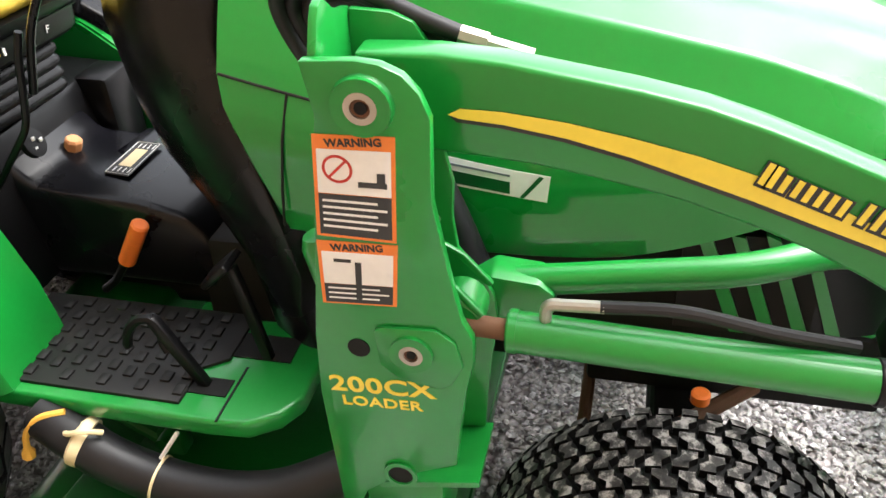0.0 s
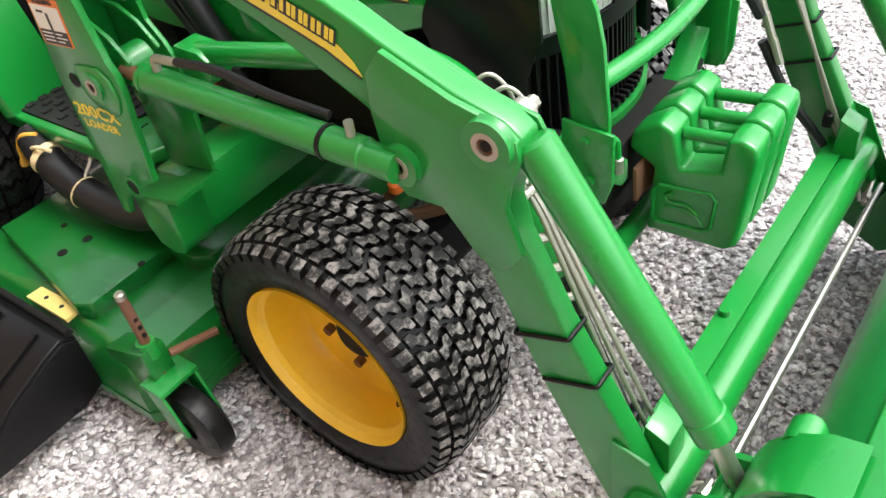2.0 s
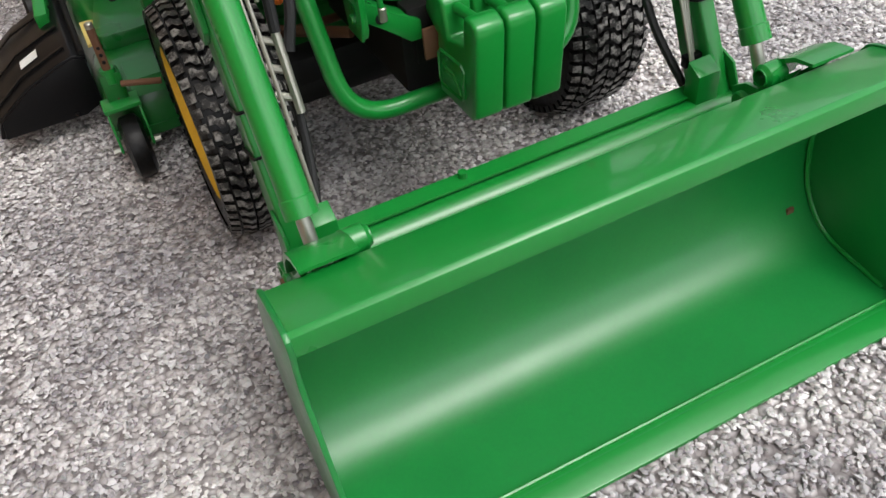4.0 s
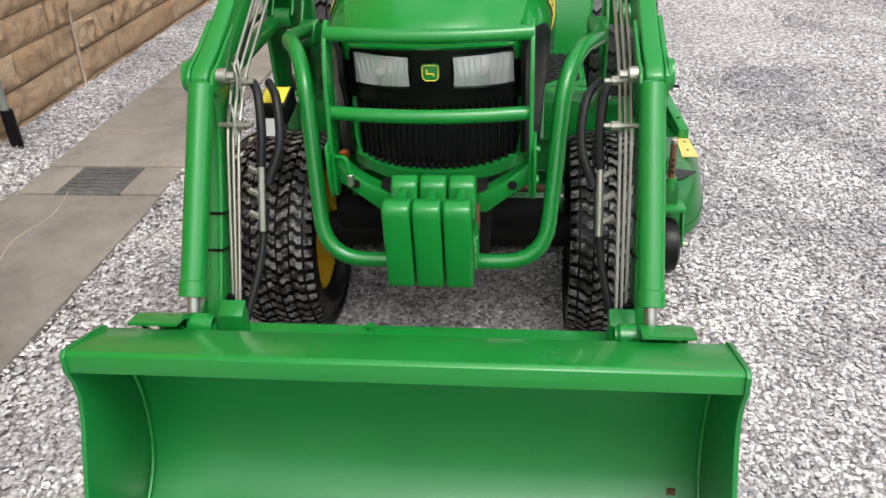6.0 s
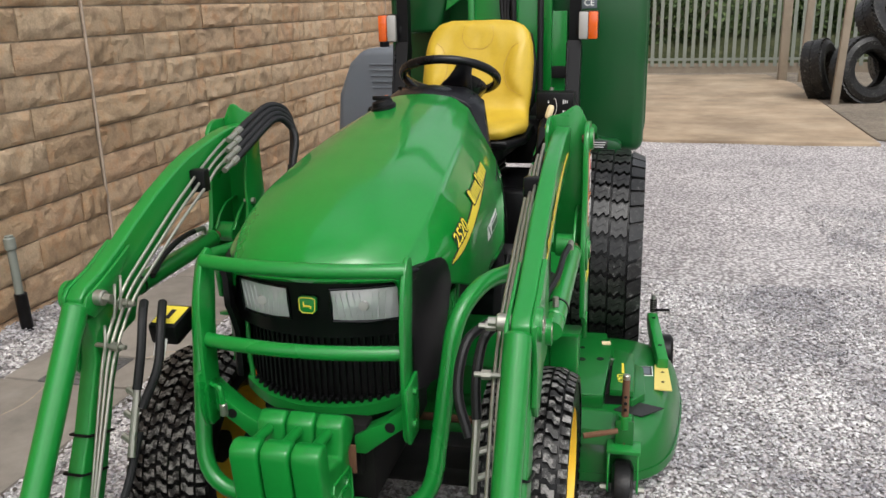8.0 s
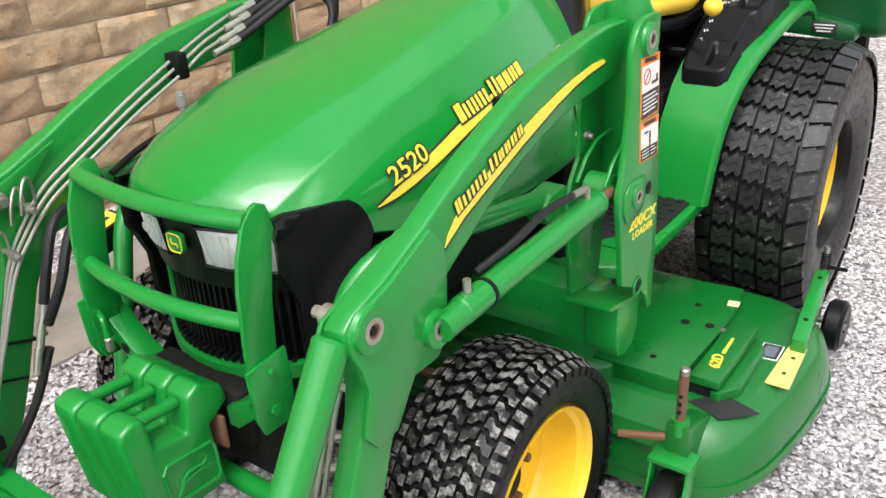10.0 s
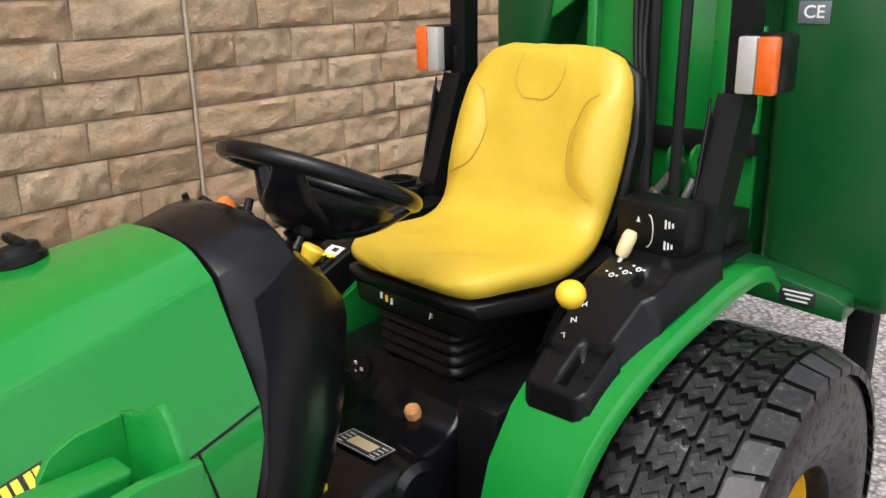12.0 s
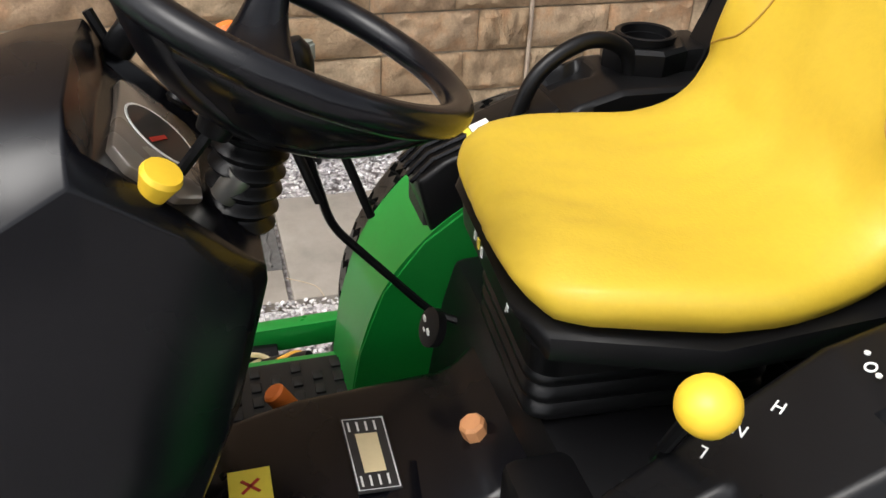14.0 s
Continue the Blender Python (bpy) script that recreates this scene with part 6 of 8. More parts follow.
for nm, rr0, rr1, mt, h0 in (("gauge_dial", 0.0, 0.040, PRINT, 0.0042), ("gauge_ring", 0.040, 0.0425, WHITE, 0.0044)):
    bm = lathe([(max(rr0, 0.0001), 0), (rr1, 0), (rr1, 0.0012), (max(rr0, 0.0001), 0.0012)], fm @ Matrix.Translation((-0.012, 0, h0)), 32)
    part(nm, bm, mt, gauge)
bm = box((0.004, 0.004, 0.0062), (0.036, 0.005, 0.001), 0, Matrix.Rotation(0.5, 4, "Z"))
bm.transform(fm)
part("gauge_needle", bm, RED, gauge)
part("light_switch", join(rod((RX - 0.085, 0.70, 1.155), (RX - 0.105, 0.735, 1.195), 0.016, 12, 0.004), rod((RX - 0.105, 0.735, 1.195), (RX - 0.115, 0.75, 1.215), 0.008, 10)), BLACK, tractor)
part("dash_switch", join(rod((RX - 0.120, 0.645, 1.205), (RX - 0.116, 0.668, 1.232), 0.017, 14, 0.004), rod((RX - 0.120, 0.640, 1.212), (RX - 0.124, 0.625, 1.248), 0.006, 8)), BLACK, tractor)
part("pto_knob", lathe([(0, 0), (0.0125, 0), (0.0115, 0.012), (0.014, 0.020), (0.0185, 0.036), (0.0165, 0.041), (0, 0.0425)], along((0.145, 0.672, 1.155), (0.25, 0.45, 0.85)), 16, closed=False), YELLOW, tractor, "yellow push-pull knob")
part("throttle_lever", join(tube([(RX + 0.06, 0.70, 1.15), (RX + 0.055, 0.735, 1.19)], 0.006, 8), lathe([(0, 0), (0.016, 0.004), (0.019, 0.02), (0.012, 0.035), (0, 0.04)], along((RX + 0.055, 0.73, 1.180), (0, 0.5, 0.85)), 14, closed=False)), BLACK, tractor)
part("key_switch", join(rod((RX + 0.03, 0.735, 1.105), (RX + 0.035, 0.755, 1.13), 0.014, 14), box((RX + 0.036, 0.765, 1.145), (0.006, 0.022, 0.02), 0.001)), STEEL, tractor)
part("key_switch", rod((RX - 0.02, 0.74, 1.10), (RX - 0.02, 0.76, 1.125), 0.013, 14), ZINC, tractor)

# steering column and wheel
SW_C, SW_N = Vector((0.030, 0.815, 1.262)), Vector((0, 0.428, 0.904)).normalized()
b0, b1 = Vector((RX + 0.008, 0.745, 1.06)), SW_C - SW_N * 0.096
hgt = (b1 - b0).length
bm = lathe([(0, 0)] + [(0.030 + 0.009 * (0.5 - 0.5 * math.cos(2 * math.pi * k / 6)), hgt * k / 36) for k in range(37)] + [(0, hgt)], along(b0, b1 - b0), 20, closed=False)
part("column_boot", bm, BLACK, tractor, "ribbed black column boot")
wheel_ob = new("steering_wheel")
wheel_ob.parent = tractor
wheel_ob.location = SW_C
tagged(wheel_ob, "black three-spoke steering wheel")
SW_V = SW_N.cross(Vector((1, 0, 0)))
mw = Matrix(((1, 0, SW_N.x, SW_C.x), (0, SW_V.y, SW_N.y, SW_C.y), (0, SW_V.z, SW_N.z, SW_C.z), (0, 0, 0, 1)))
part("wheel_rim", tube([mw @ Vector((0.170 * math.cos(a), 0.170 * math.sin(a), 0)) for a in [2 * math.pi * i / 48 for i in range(48)]], 0.0155, 12, closed=True), DASH, wheel_ob)
for a, wide in ((180, 0.75), (300, 1.0), (60, 1.0)):
    a = radians(a)
    d, sd = Vector((math.cos(a), math.sin(a), 0)), Vector((-math.sin(a), math.cos(a), 0))
    stem = spline([(0.0, -0.082, 0.066), (0.045, -0.080, 0.066), (0.085, -0.068, 0.060), (0.120, -0.048, 0.044), (0.148, -0.024, 0.032), (0.170, -0.002, 0.028)], 3)
    rows = []
    for k, p in enumerate(stem):
        q = stem[min(k + 1, len(stem) - 1)] - stem[max(k - 1, 0)]
        t = (d * q.x + Vector((0, 0, q.y))).normalized()
        out_n = t.cross(sd).normalized()
        th = 0.021 - 0.009 * k / (len(stem) - 1)
        rows.append([mw @ (d * p.x + Vector((0, 0, p.y)) + sd * (p.z * wide * math.cos(f)) + out_n * (th * math.sin(f))) for f in [2 * math.pi * i / 16 for i in range(16)]])
    part("spoke", loft(rows), DASH, wheel_ob, sharp=70)
# the dished web between the two lower spokes
web = []
for k in range(17):
    a = radians(-60 + 7.5 * k)
    rim_ = 0.134 + 0.020 * (abs(k - 8) / 8) ** 3
    prof = [(0.03, -0.086), (0.07, -0.080), (0.10, -0.064), (rim_ - 0.012, -0.042), (rim_, -0.029)]
    web.append([mw @ Vector((r * math.cos(a), r * math.sin(a), z)) for r, z in prof] + [mw @ Vector((r * math.cos(a), r * math.sin(a), z - 0.012 * (1 - 0.6 * i / 4))) for i, (r, z) in reversed(list(enumerate(prof)))])
part("wheel_web", loft(web), DASH, wheel_ob, sharp=60)
part("wheel_hub", lathe([(0, -0.100), (0.034, -0.104), (0.058, -0.099), (0.074, -0.084), (0.072, -0.072), (0.058, -0.066), (0, -0.062)], mw, 28, closed=False), DASH, wheel_ob)

# floor plates, mats and pedals
for s in (-1, 1):
    deckp = [(s * 0.18, 0.40), (s * 0.36, 0.40), (s * 0.405, 0.425), (s * 0.435, 0.47), (s * 0.44, 0.54), (s * 0.438, 0.98), (s * 0.18, 1.04)]
    fp = part("footplate", plate([(p[0], p[1]) for p in deckp], "z", 0.462, 0.500, 0.008, 3), GREEN, tractor, "green steel footplate")
    matp = [(s * 0.18, 0.56), (s * 0.30, 0.56), (s * 0.33, 0.60), (s * 0.415, 0.60), (s * 0.415, 0.96), (s * 0.18, 1.0)]
    rm = part("floor_mat", plate(matp, "z", 0.499, 0.507, 0.002), MAT_RUBBER, tractor, "black rubber mat with raised blocks")
    blk = None
    for i in range(6):
        for j in range(10):
            x = 0.20 + 0.038 * i + (0.012 if j % 2 else 0)
            y = 0.61 + 0.036 * j
            if x > 0.40:
                continue
            if blk is None:
                blk = part("mat_block", box((s * x, y, 0.509), (0.024, 0.018, 0.006), 0.002), MAT_RUBBER, rm)
                first = Vector((s * x, y, 0))
            else:
                ob = new("mat_block", blk.data)
                ob.parent = rm
                ob.location = Vector((s * x, y, 0)) - first
    part("plate_gap", box((s * 0.375, 0.522, 0.5005), (0.13, 0.004, 0.002), 0), DARK, fp)
for x0, x1, y0, y1 in ((-0.386, -0.346, 0.530, 0.622), (-0.288, -0.225, 0.452, 0.582)):
    part("pedal_slot", box(((x0 + x1) / 2, (y0 + y1) / 2, 0.5005), (x1 - x0, y1 - y0, 0.004), 0.0), DARK, tractor)
pd = part("pedal", plate([(0.552, 0.47), (0.572, 0.47), (0.622, 0.565), (0.652, 0.628), (0.645, 0.645), (0.632, 0.636), (0.600, 0.572)], "x", -0.370, -0.352, 0.004), BLACK, tractor, "black foot pedal with a forked pad")
part("pedal_tine", tube(spline([(-0.361, 0.640, 0.636), (-0.363, 0.668, 0.632), (-0.366, 0.692, 0.605), (-0.366, 0.704, 0.568)], 5), [0.009] * 15 + [0.005], 8), BLACK, pd)
part("pedal_tine", tube(spline([(-0.361, 0.622, 0.598), (-0.345, 0.645, 0.592), (-0.340, 0.655, 0.568), (-0.345, 0.645, 0.548)], 5), 0.007, 8), BLACK, pd)
pd = part("pedal", plate([(0.480, 0.47), (0.500, 0.47), (0.525, 0.62), (0.535, 0.69), (0.520, 0.70), (0.508, 0.64)], "x", -0.288, -0.270, 0.004), BLACK, tractor, "black foot pedal")
part("pedal_pad", box((-0.279, 0.548, 0.688), (0.060, 0.070, 0.014), 0.005, Matrix.Rotation(radians(-42), 4, "X")), BLACK, pd)
part("brake_pedal", join(tube(spline([(0.25, 0.52, 0.50), (0.26, 0.58, 0.58), (0.27, 0.63, 0.66)], 4), 0.012, 10), box((0.27, 0.64, 0.67), (0.09, 0.05, 0.016), 0.005, Matrix.Rotation(radians(40), 4, "X"))), BLACK, tractor)

# transmission cover under and before the seat
TC = [(0.66, 0.50), (0.66, 0.62), (0.70, 0.665), (0.80, 0.690), (0.95, 0.700), (1.02, 0.705), (1.06, 0.75), (1.10, 0.80), (1.42, 0.82), (1.42, 0.50)]
part("tunnel_cover", plate(TC, "x", RX - 0.135, RX + 0.135, 0.022, 3), DASH, tractor, "black moulded tunnel cover under the seat", sharp=40)
part("seat_box", plate([(1.02, 0.50), (1.05, 0.72), (1.07, 0.80), (1.40, 0.82), (1.40, 0.50)], "x", RX - 0.27, RX + 0.27, 0.015), BLACK, tractor)
part("tunnel_drum", rod((RX + 0.02, 0.92, 0.64), (RX + 0.155, 0.90, 0.64), 0.062, 24, 0.014), DASH, tractor)
part("seat_box_edge", box((RX + 0.205, 1.045, 0.66), (0.11, 0.09, 0.29), 0.018), BLACK, tractor)
cp = [(-0.040, 0.853), (0.093, 0.853), (0.097, 0.908), (-0.034, 0.911)]
pl = part("rating_plate", plate(cp, "z", 0.700, 0.7025), PRINT, tractor, "black and silver rating plate")
cq = [((p[0] - 0.029) * 0.52 + 0.029, (p[1] - 0.881) * 0.50 + 0.881) for p in cp]
part("plate_field", plate(cq, "z", 0.7025, 0.7032), CREAM, pl)
part("plate_border", tube([((p[0] - 0.029) * 0.95 + 0.029, (p[1] - 0.881) * 0.92 + 0.881, 0.7027) for p in cp], 0.0009, 6, closed=True), WHITE, pl)
for u0, u1 in ((0.07, 0.20), (0.80, 0.93)):
    for k in range(4):
        part("plate_bar", plate(quad(*cp, u0, u1, 0.12 + 0.2 * k, 0.17 + 0.2 * k), "z", 0.7025, 0.7031), WHITE, pl)
part("filler_plug", lathe([(0, 0), (0.018, 0), (0.018, 0.022), (0.014, 0.027), (0, 0.027)], along((0.036, 1.022, 0.708), (0, -0.35, 0.93)), 8, closed=False), PLUG, tractor, "faded orange filler plug")
part("diff_lever", rod((-0.146, 0.832, 0.575), (-0.152, 0.772, 0.672), 0.017, 16, 0.004), ORANGE, tractor, "orange hand lever grip")
part("diff_lever_stem", tube([(-0.140, 0.905, 0.495), (-0.143, 0.87, 0.525), (-0.146, 0.830, 0.580)], 0.009, 10), BLACK, tractor)
part("speed_wheel", lathe([(0, 0), (0.028, 0), (0.028, 0.012), (0, 0.014)], along((-0.095, 1.00, 0.79), (0.1, -1, 0.4)), 18, closed=False), BLACK, tractor)
for k in range(3):
    a = k * 2.1
    part("wheel_mark", box((-0.095 + 0.012 * math.cos(a), 0.9845, 0.795 + 0.012 * math.sin(a)), (0.008, 0.003, 0.008), 0.001), WHITE, tractor)
part("diff_rod", tube(rounded([(-0.216, 0.835, 1.06), (-0.22, 0.848, 1.02), (-0.22, 0.877, 0.898), (-0.20, 1.025, 0.735), (-0.15, 1.085, 0.735), (-0.11, 1.10, 0.75)], 0.03, 4), 0.0065, 8), BLACK, tractor)
part("tunnel_label", plate([(0.010, 0.700), (0.068, 0.700), (0.068, 0.753), (0.010, 0.753)], "z", 0.672, 0.690), DECAL, tractor, "small yellow warning label")
part("label_cross", join(box((0.039, 0.727, 0.6905), (0.03, 0.004, 0.001), 0, Matrix.Rotation(0.8, 4, "Z")), box((0.039, 0.727, 0.6905), (0.03, 0.004, 0.001), 0, Matrix.Rotation(-0.8, 4, "Z"))), RED, tractor)

# seat
seat = new("seat")
seat.parent = tractor
seat.location = (RX, 1.2, 0.97)
tagged(seat, "yellow vinyl high-back seat, slightly creased")


def pad(rows, n=20):
    """A cushion from stations (centre, along, up, half width, half depth, roundness)."""
    secs = []
    for c, u, v, a, b, e in rows:
        sec = []
        for i in range(n):
            t = 2 * math.pi * i / n
            ct, st = math.cos(t), math.sin(t)
            sec.append(Vector(c) + Vector(u) * a * math.copysign(abs(ct) ** e, ct) + Vector(v) * b * math.copysign(abs(st) ** e, st))
        secs.append(sec)
    return loft(secs)


X = (1, 0, 0)
U = Vector((0, -0.94, 0.34))
def seat_rows():
    """The seat's centre line from the front edge back and up: y, z, its normal (y, z), half width, half thickness."""
    raw = [(1.012, 1.010, -0.75, 0.66, 0.085, 0.010), (1.018, 1.012, -0.6, 0.8, 0.145, 0.024), (1.034, 1.017, -0.35, 0.94, 0.186, 0.034), (1.068, 1.023, -0.12, 1, 0.210, 0.038), (1.125, 1.023, 0, 1, 0.225, 0.037), (1.20, 1.018, 0.03, 1, 0.236, 0.036), (1.28, 1.017, -0.05, 1, 0.234, 0.038), (1.345, 1.025, -0.25, 0.97, 0.236, 0.042),
           (1.395, 1.048, -0.6, 0.8, 0.238, 0.045), (1.425, 1.085, -0.85, 0.53, 0.241, 0.046), (1.442, 1.13, -0.93, 0.36, 0.245, 0.046), (1.462, 1.19, -0.95, 0.31, 0.248, 0.046), (1.487, 1.265, -0.955, 0.30, 0.247, 0.045), (1.510, 1.335, -0.955, 0.30, 0.238, 0.042), (1.528, 1.385, -0.955, 0.30, 0.222, 0.038), (1.540, 1.418, -0.94, 0.33, 0.192, 0.030), (1.546, 1.436, -0.85, 0.5, 0.14, 0.014)]
    sm = spline([(a, b, 0) for a, b, *_ in raw], 3)
    out_ = []
    for k, p in enumerate(sm):
        i, f = min(k // 3, len(raw) - 2), (k - 3 * min(k // 3, len(raw) - 2)) / 3
        mix = [raw[i][q] + (raw[i + 1][q] - raw[i][q]) * f for q in range(6)]
        out_.append((p.x, p.y, mix[2], mix[3], mix[4], mix[5], k / (len(sm) - 1)))
    return out_


def back_shift(y):
    """The back stands a little to the right of the turned cushion."""
    return RX - 0.034 * max(0, min(1, (y - 1.27) / 0.15))


def seat_top(row, u):
    """The seat's upper surface at u across (-1 to 1): raised wings along the back, a shallow hollow in the cushion."""
    y, z, ny, nz, hw, hd, f = row
    n_ = Vector((0, ny, nz)).normalized()
    d = hd * max(0, 1 - abs(u) ** 4) ** 0.35
    wing = math.exp(-((f - 0.70) / 0.16) ** 2)
    g = (z - 1.045) / 0.388
    edge = 0.53 + 0.42 * ((g - 0.47) / 0.34) ** 2
    bolster = max(0, min(1, (abs(u) - edge) / 0.07)) if f > 0.52 else 0
    hollow = math.exp(-((f - 0.28) / 0.14) ** 2)
    d += wing * (0.014 * math.exp(-((abs(u) - 0.78) / 0.18) ** 2) - 0.006 * (1 - abs(u))) + 0.013 * bolster * bolster * (3 - 2 * bolster) * (1 - abs(u) ** 6)
    d += hollow * (0.012 * abs(u) ** 2 - 0.010 * (1 - u * u))
    head = math.exp(-((f - 0.90) / 0.045) ** 2) * math.exp(-(u / 0.36) ** 4)
    d += 0.006 * head
    d += (0.006 * noise.noise(Vector((u * 2.2, f * 12, 1.7))) + 0.0025 * noise.noise(Vector((u * 6, f * 30, 4.2)))) * (1 - abs(u) ** 4)
    return Vector((back_shift(y) + hw * u, y, z)) + n_ * d


rows = seat_rows()
secs = []
us = [-1 + 2 * i / 56 for i in range(57)]
for row in rows:
    n_ = Vector((0, row[2], row[3])).normalized()
    upper = [seat_top(row, u) for u in us]
    lower = [Vector((back_shift(row[0]) + row[4] * u, row[0], row[1])) - n_ * row[5] * 0.7 * max(0, 1 - abs(u) ** 6) ** 0.35 for u in us[-2:0:-1]]
    secs.append(upper + lower)
cushion = part("cushion", loft(secs), SEAT, seat, "yellow vinyl one-piece seat cushion", sharp=80)


def back_point(x, f, out=0.0):
    k = min(range(len(rows)), key=lambda i: abs(rows[i][1] - (1.045 + 0.388 * f)) + (5 if rows[i][6] < 0.52 else 0))
    return seat_top(rows[k], x / rows[k][4]) + Vector((0, -0.0008 - out * 0.3, 0.0003))


backrest = cushion
for s in (-1, 1):
    arc = [back_point(s * x, f, 0.0015) for x, f in ((0.214, 0.17), (0.183, 0.205), (0.153, 0.27), (0.133, 0.36), (0.126, 0.47), (0.133, 0.58), (0.153, 0.68), (0.183, 0.76))]
    part("seam", tube(spline(arc, 5), 0.0013, 6), SEAT_SEAM, backrest)
arc = [back_point(x, f, 0.0015) for x, f in ((-0.062, 0.93), (-0.070, 0.82), (-0.058, 0.735), (-0.03, 0.695), (0, 0.685), (0.03, 0.695), (0.058, 0.735), (0.070, 0.82), (0.062, 0.93))]
part("seam", tube(spline(arc, 5), 0.0010, 6), SEAT_SEAM, backrest)
part("seat_pan", pad([((RX, 1.010, 0.985), X, (0, -0.4, 0.9), 0.14, 0.012, 0.5), ((RX, 1.032, 0.978), X, (0, 0, 1), 0.198, 0.022, 0.4), ((RX, 1.20, 0.972), X, (0, 0, 1), 0.240, 0.024, 0.4), ((RX, 1.44, 0.985), X, (0, 0, 1), 0.225, 0.03, 0.4), ((RX, 1.46, 1.0), X, (0, 0.4, 1), 0.2, 0.02, 0.5)]), BLACK, seat, "black seat pan edge", sharp=50)
BX = back_shift(1.5)
part("back_shell", pad([((BX, 1.465, 1.03), X, U, 0.225, 0.02, 0.5), ((BX, 1.49, 1.10), X, U, 0.252, 0.03, 0.45), ((BX, 1.535, 1.25), X, U, 0.252, 0.03, 0.45), ((BX, 1.57, 1.38), X, U, 0.225, 0.025, 0.5), ((BX, 1.585, 1.43), X, U, 0.14, 0.012, 0.6)], 24), BLACK, seat, sharp=50)
def soft_rect(cx_, cy_, a, b, z, r=0.03, n=5):
    out_ = []
    for sx, sy, a0 in ((1, 1, 0), (-1, 1, 90), (-1, -1, 180), (1, -1, 270)):
        for i in range(n + 1):
            t = radians(a0 + 90 * i / n)
            out_.append((cx_ + sx * (a - r) + r * math.cos(t), cy_ + sy * (b - r) + r * math.sin(t), z))
    return out_


part("bellows", loft([soft_rect(RX, 1.20, 0.118 + 0.010 * math.sin(k * math.pi / 3) ** 2, 0.150 + 0.010 * math.sin(k * math.pi / 3) ** 2, 0.805 + 0.0085 * k) for k in range(14)]), BLACK, seat, "ribbed black suspension bellows", sharp=60)
part("seat_frame", loft([soft_rect(RX, 1.205, 0.165, 0.172, 0.915), soft_rect(RX, 1.205, 0.178, 0.180, 0.925), soft_rect(RX, 1.205, 0.182, 0.182, 0.960), soft_rect(RX, 1.205, 0.19, 0.186, 0.968)]), BLACK, seat, sharp=50)
lettering("mark", "F", 0.022, Matrix.Translation((RX + 0.078, 1.0222, 0.944)) @ Matrix.Rotation(radians(90), 4, "X") @ Matrix.Rotation(radians(-14), 4, "Z"), WHITE, seat, 0.0006)
for k, (dx, w_, mt) in enumerate(((-0.075, 0.006, WHITE), (-0.058, 0.008, DECAL), (-0.042, 0.006, WHITE))):
    part("mark_bar", box((RX + dx, 1.0222, 0.952 - 0.003 * k), (w_, 0.002, 0.014), 0), mt, seat)

seat.rotation_euler = (0, 0, radians(-4))
seat.location.y += 0.012

# fenders
ARC = [(0.905, 0.50), (0.925, 0.62), (0.965, 0.735), (1.03, 0.82), (1.11, 0.880), (1.22, 0.928), (1.34, 0.960), (1.47, 0.980), (1.59, 0.985), (1.68, 0.967), (1.735, 0.922)]
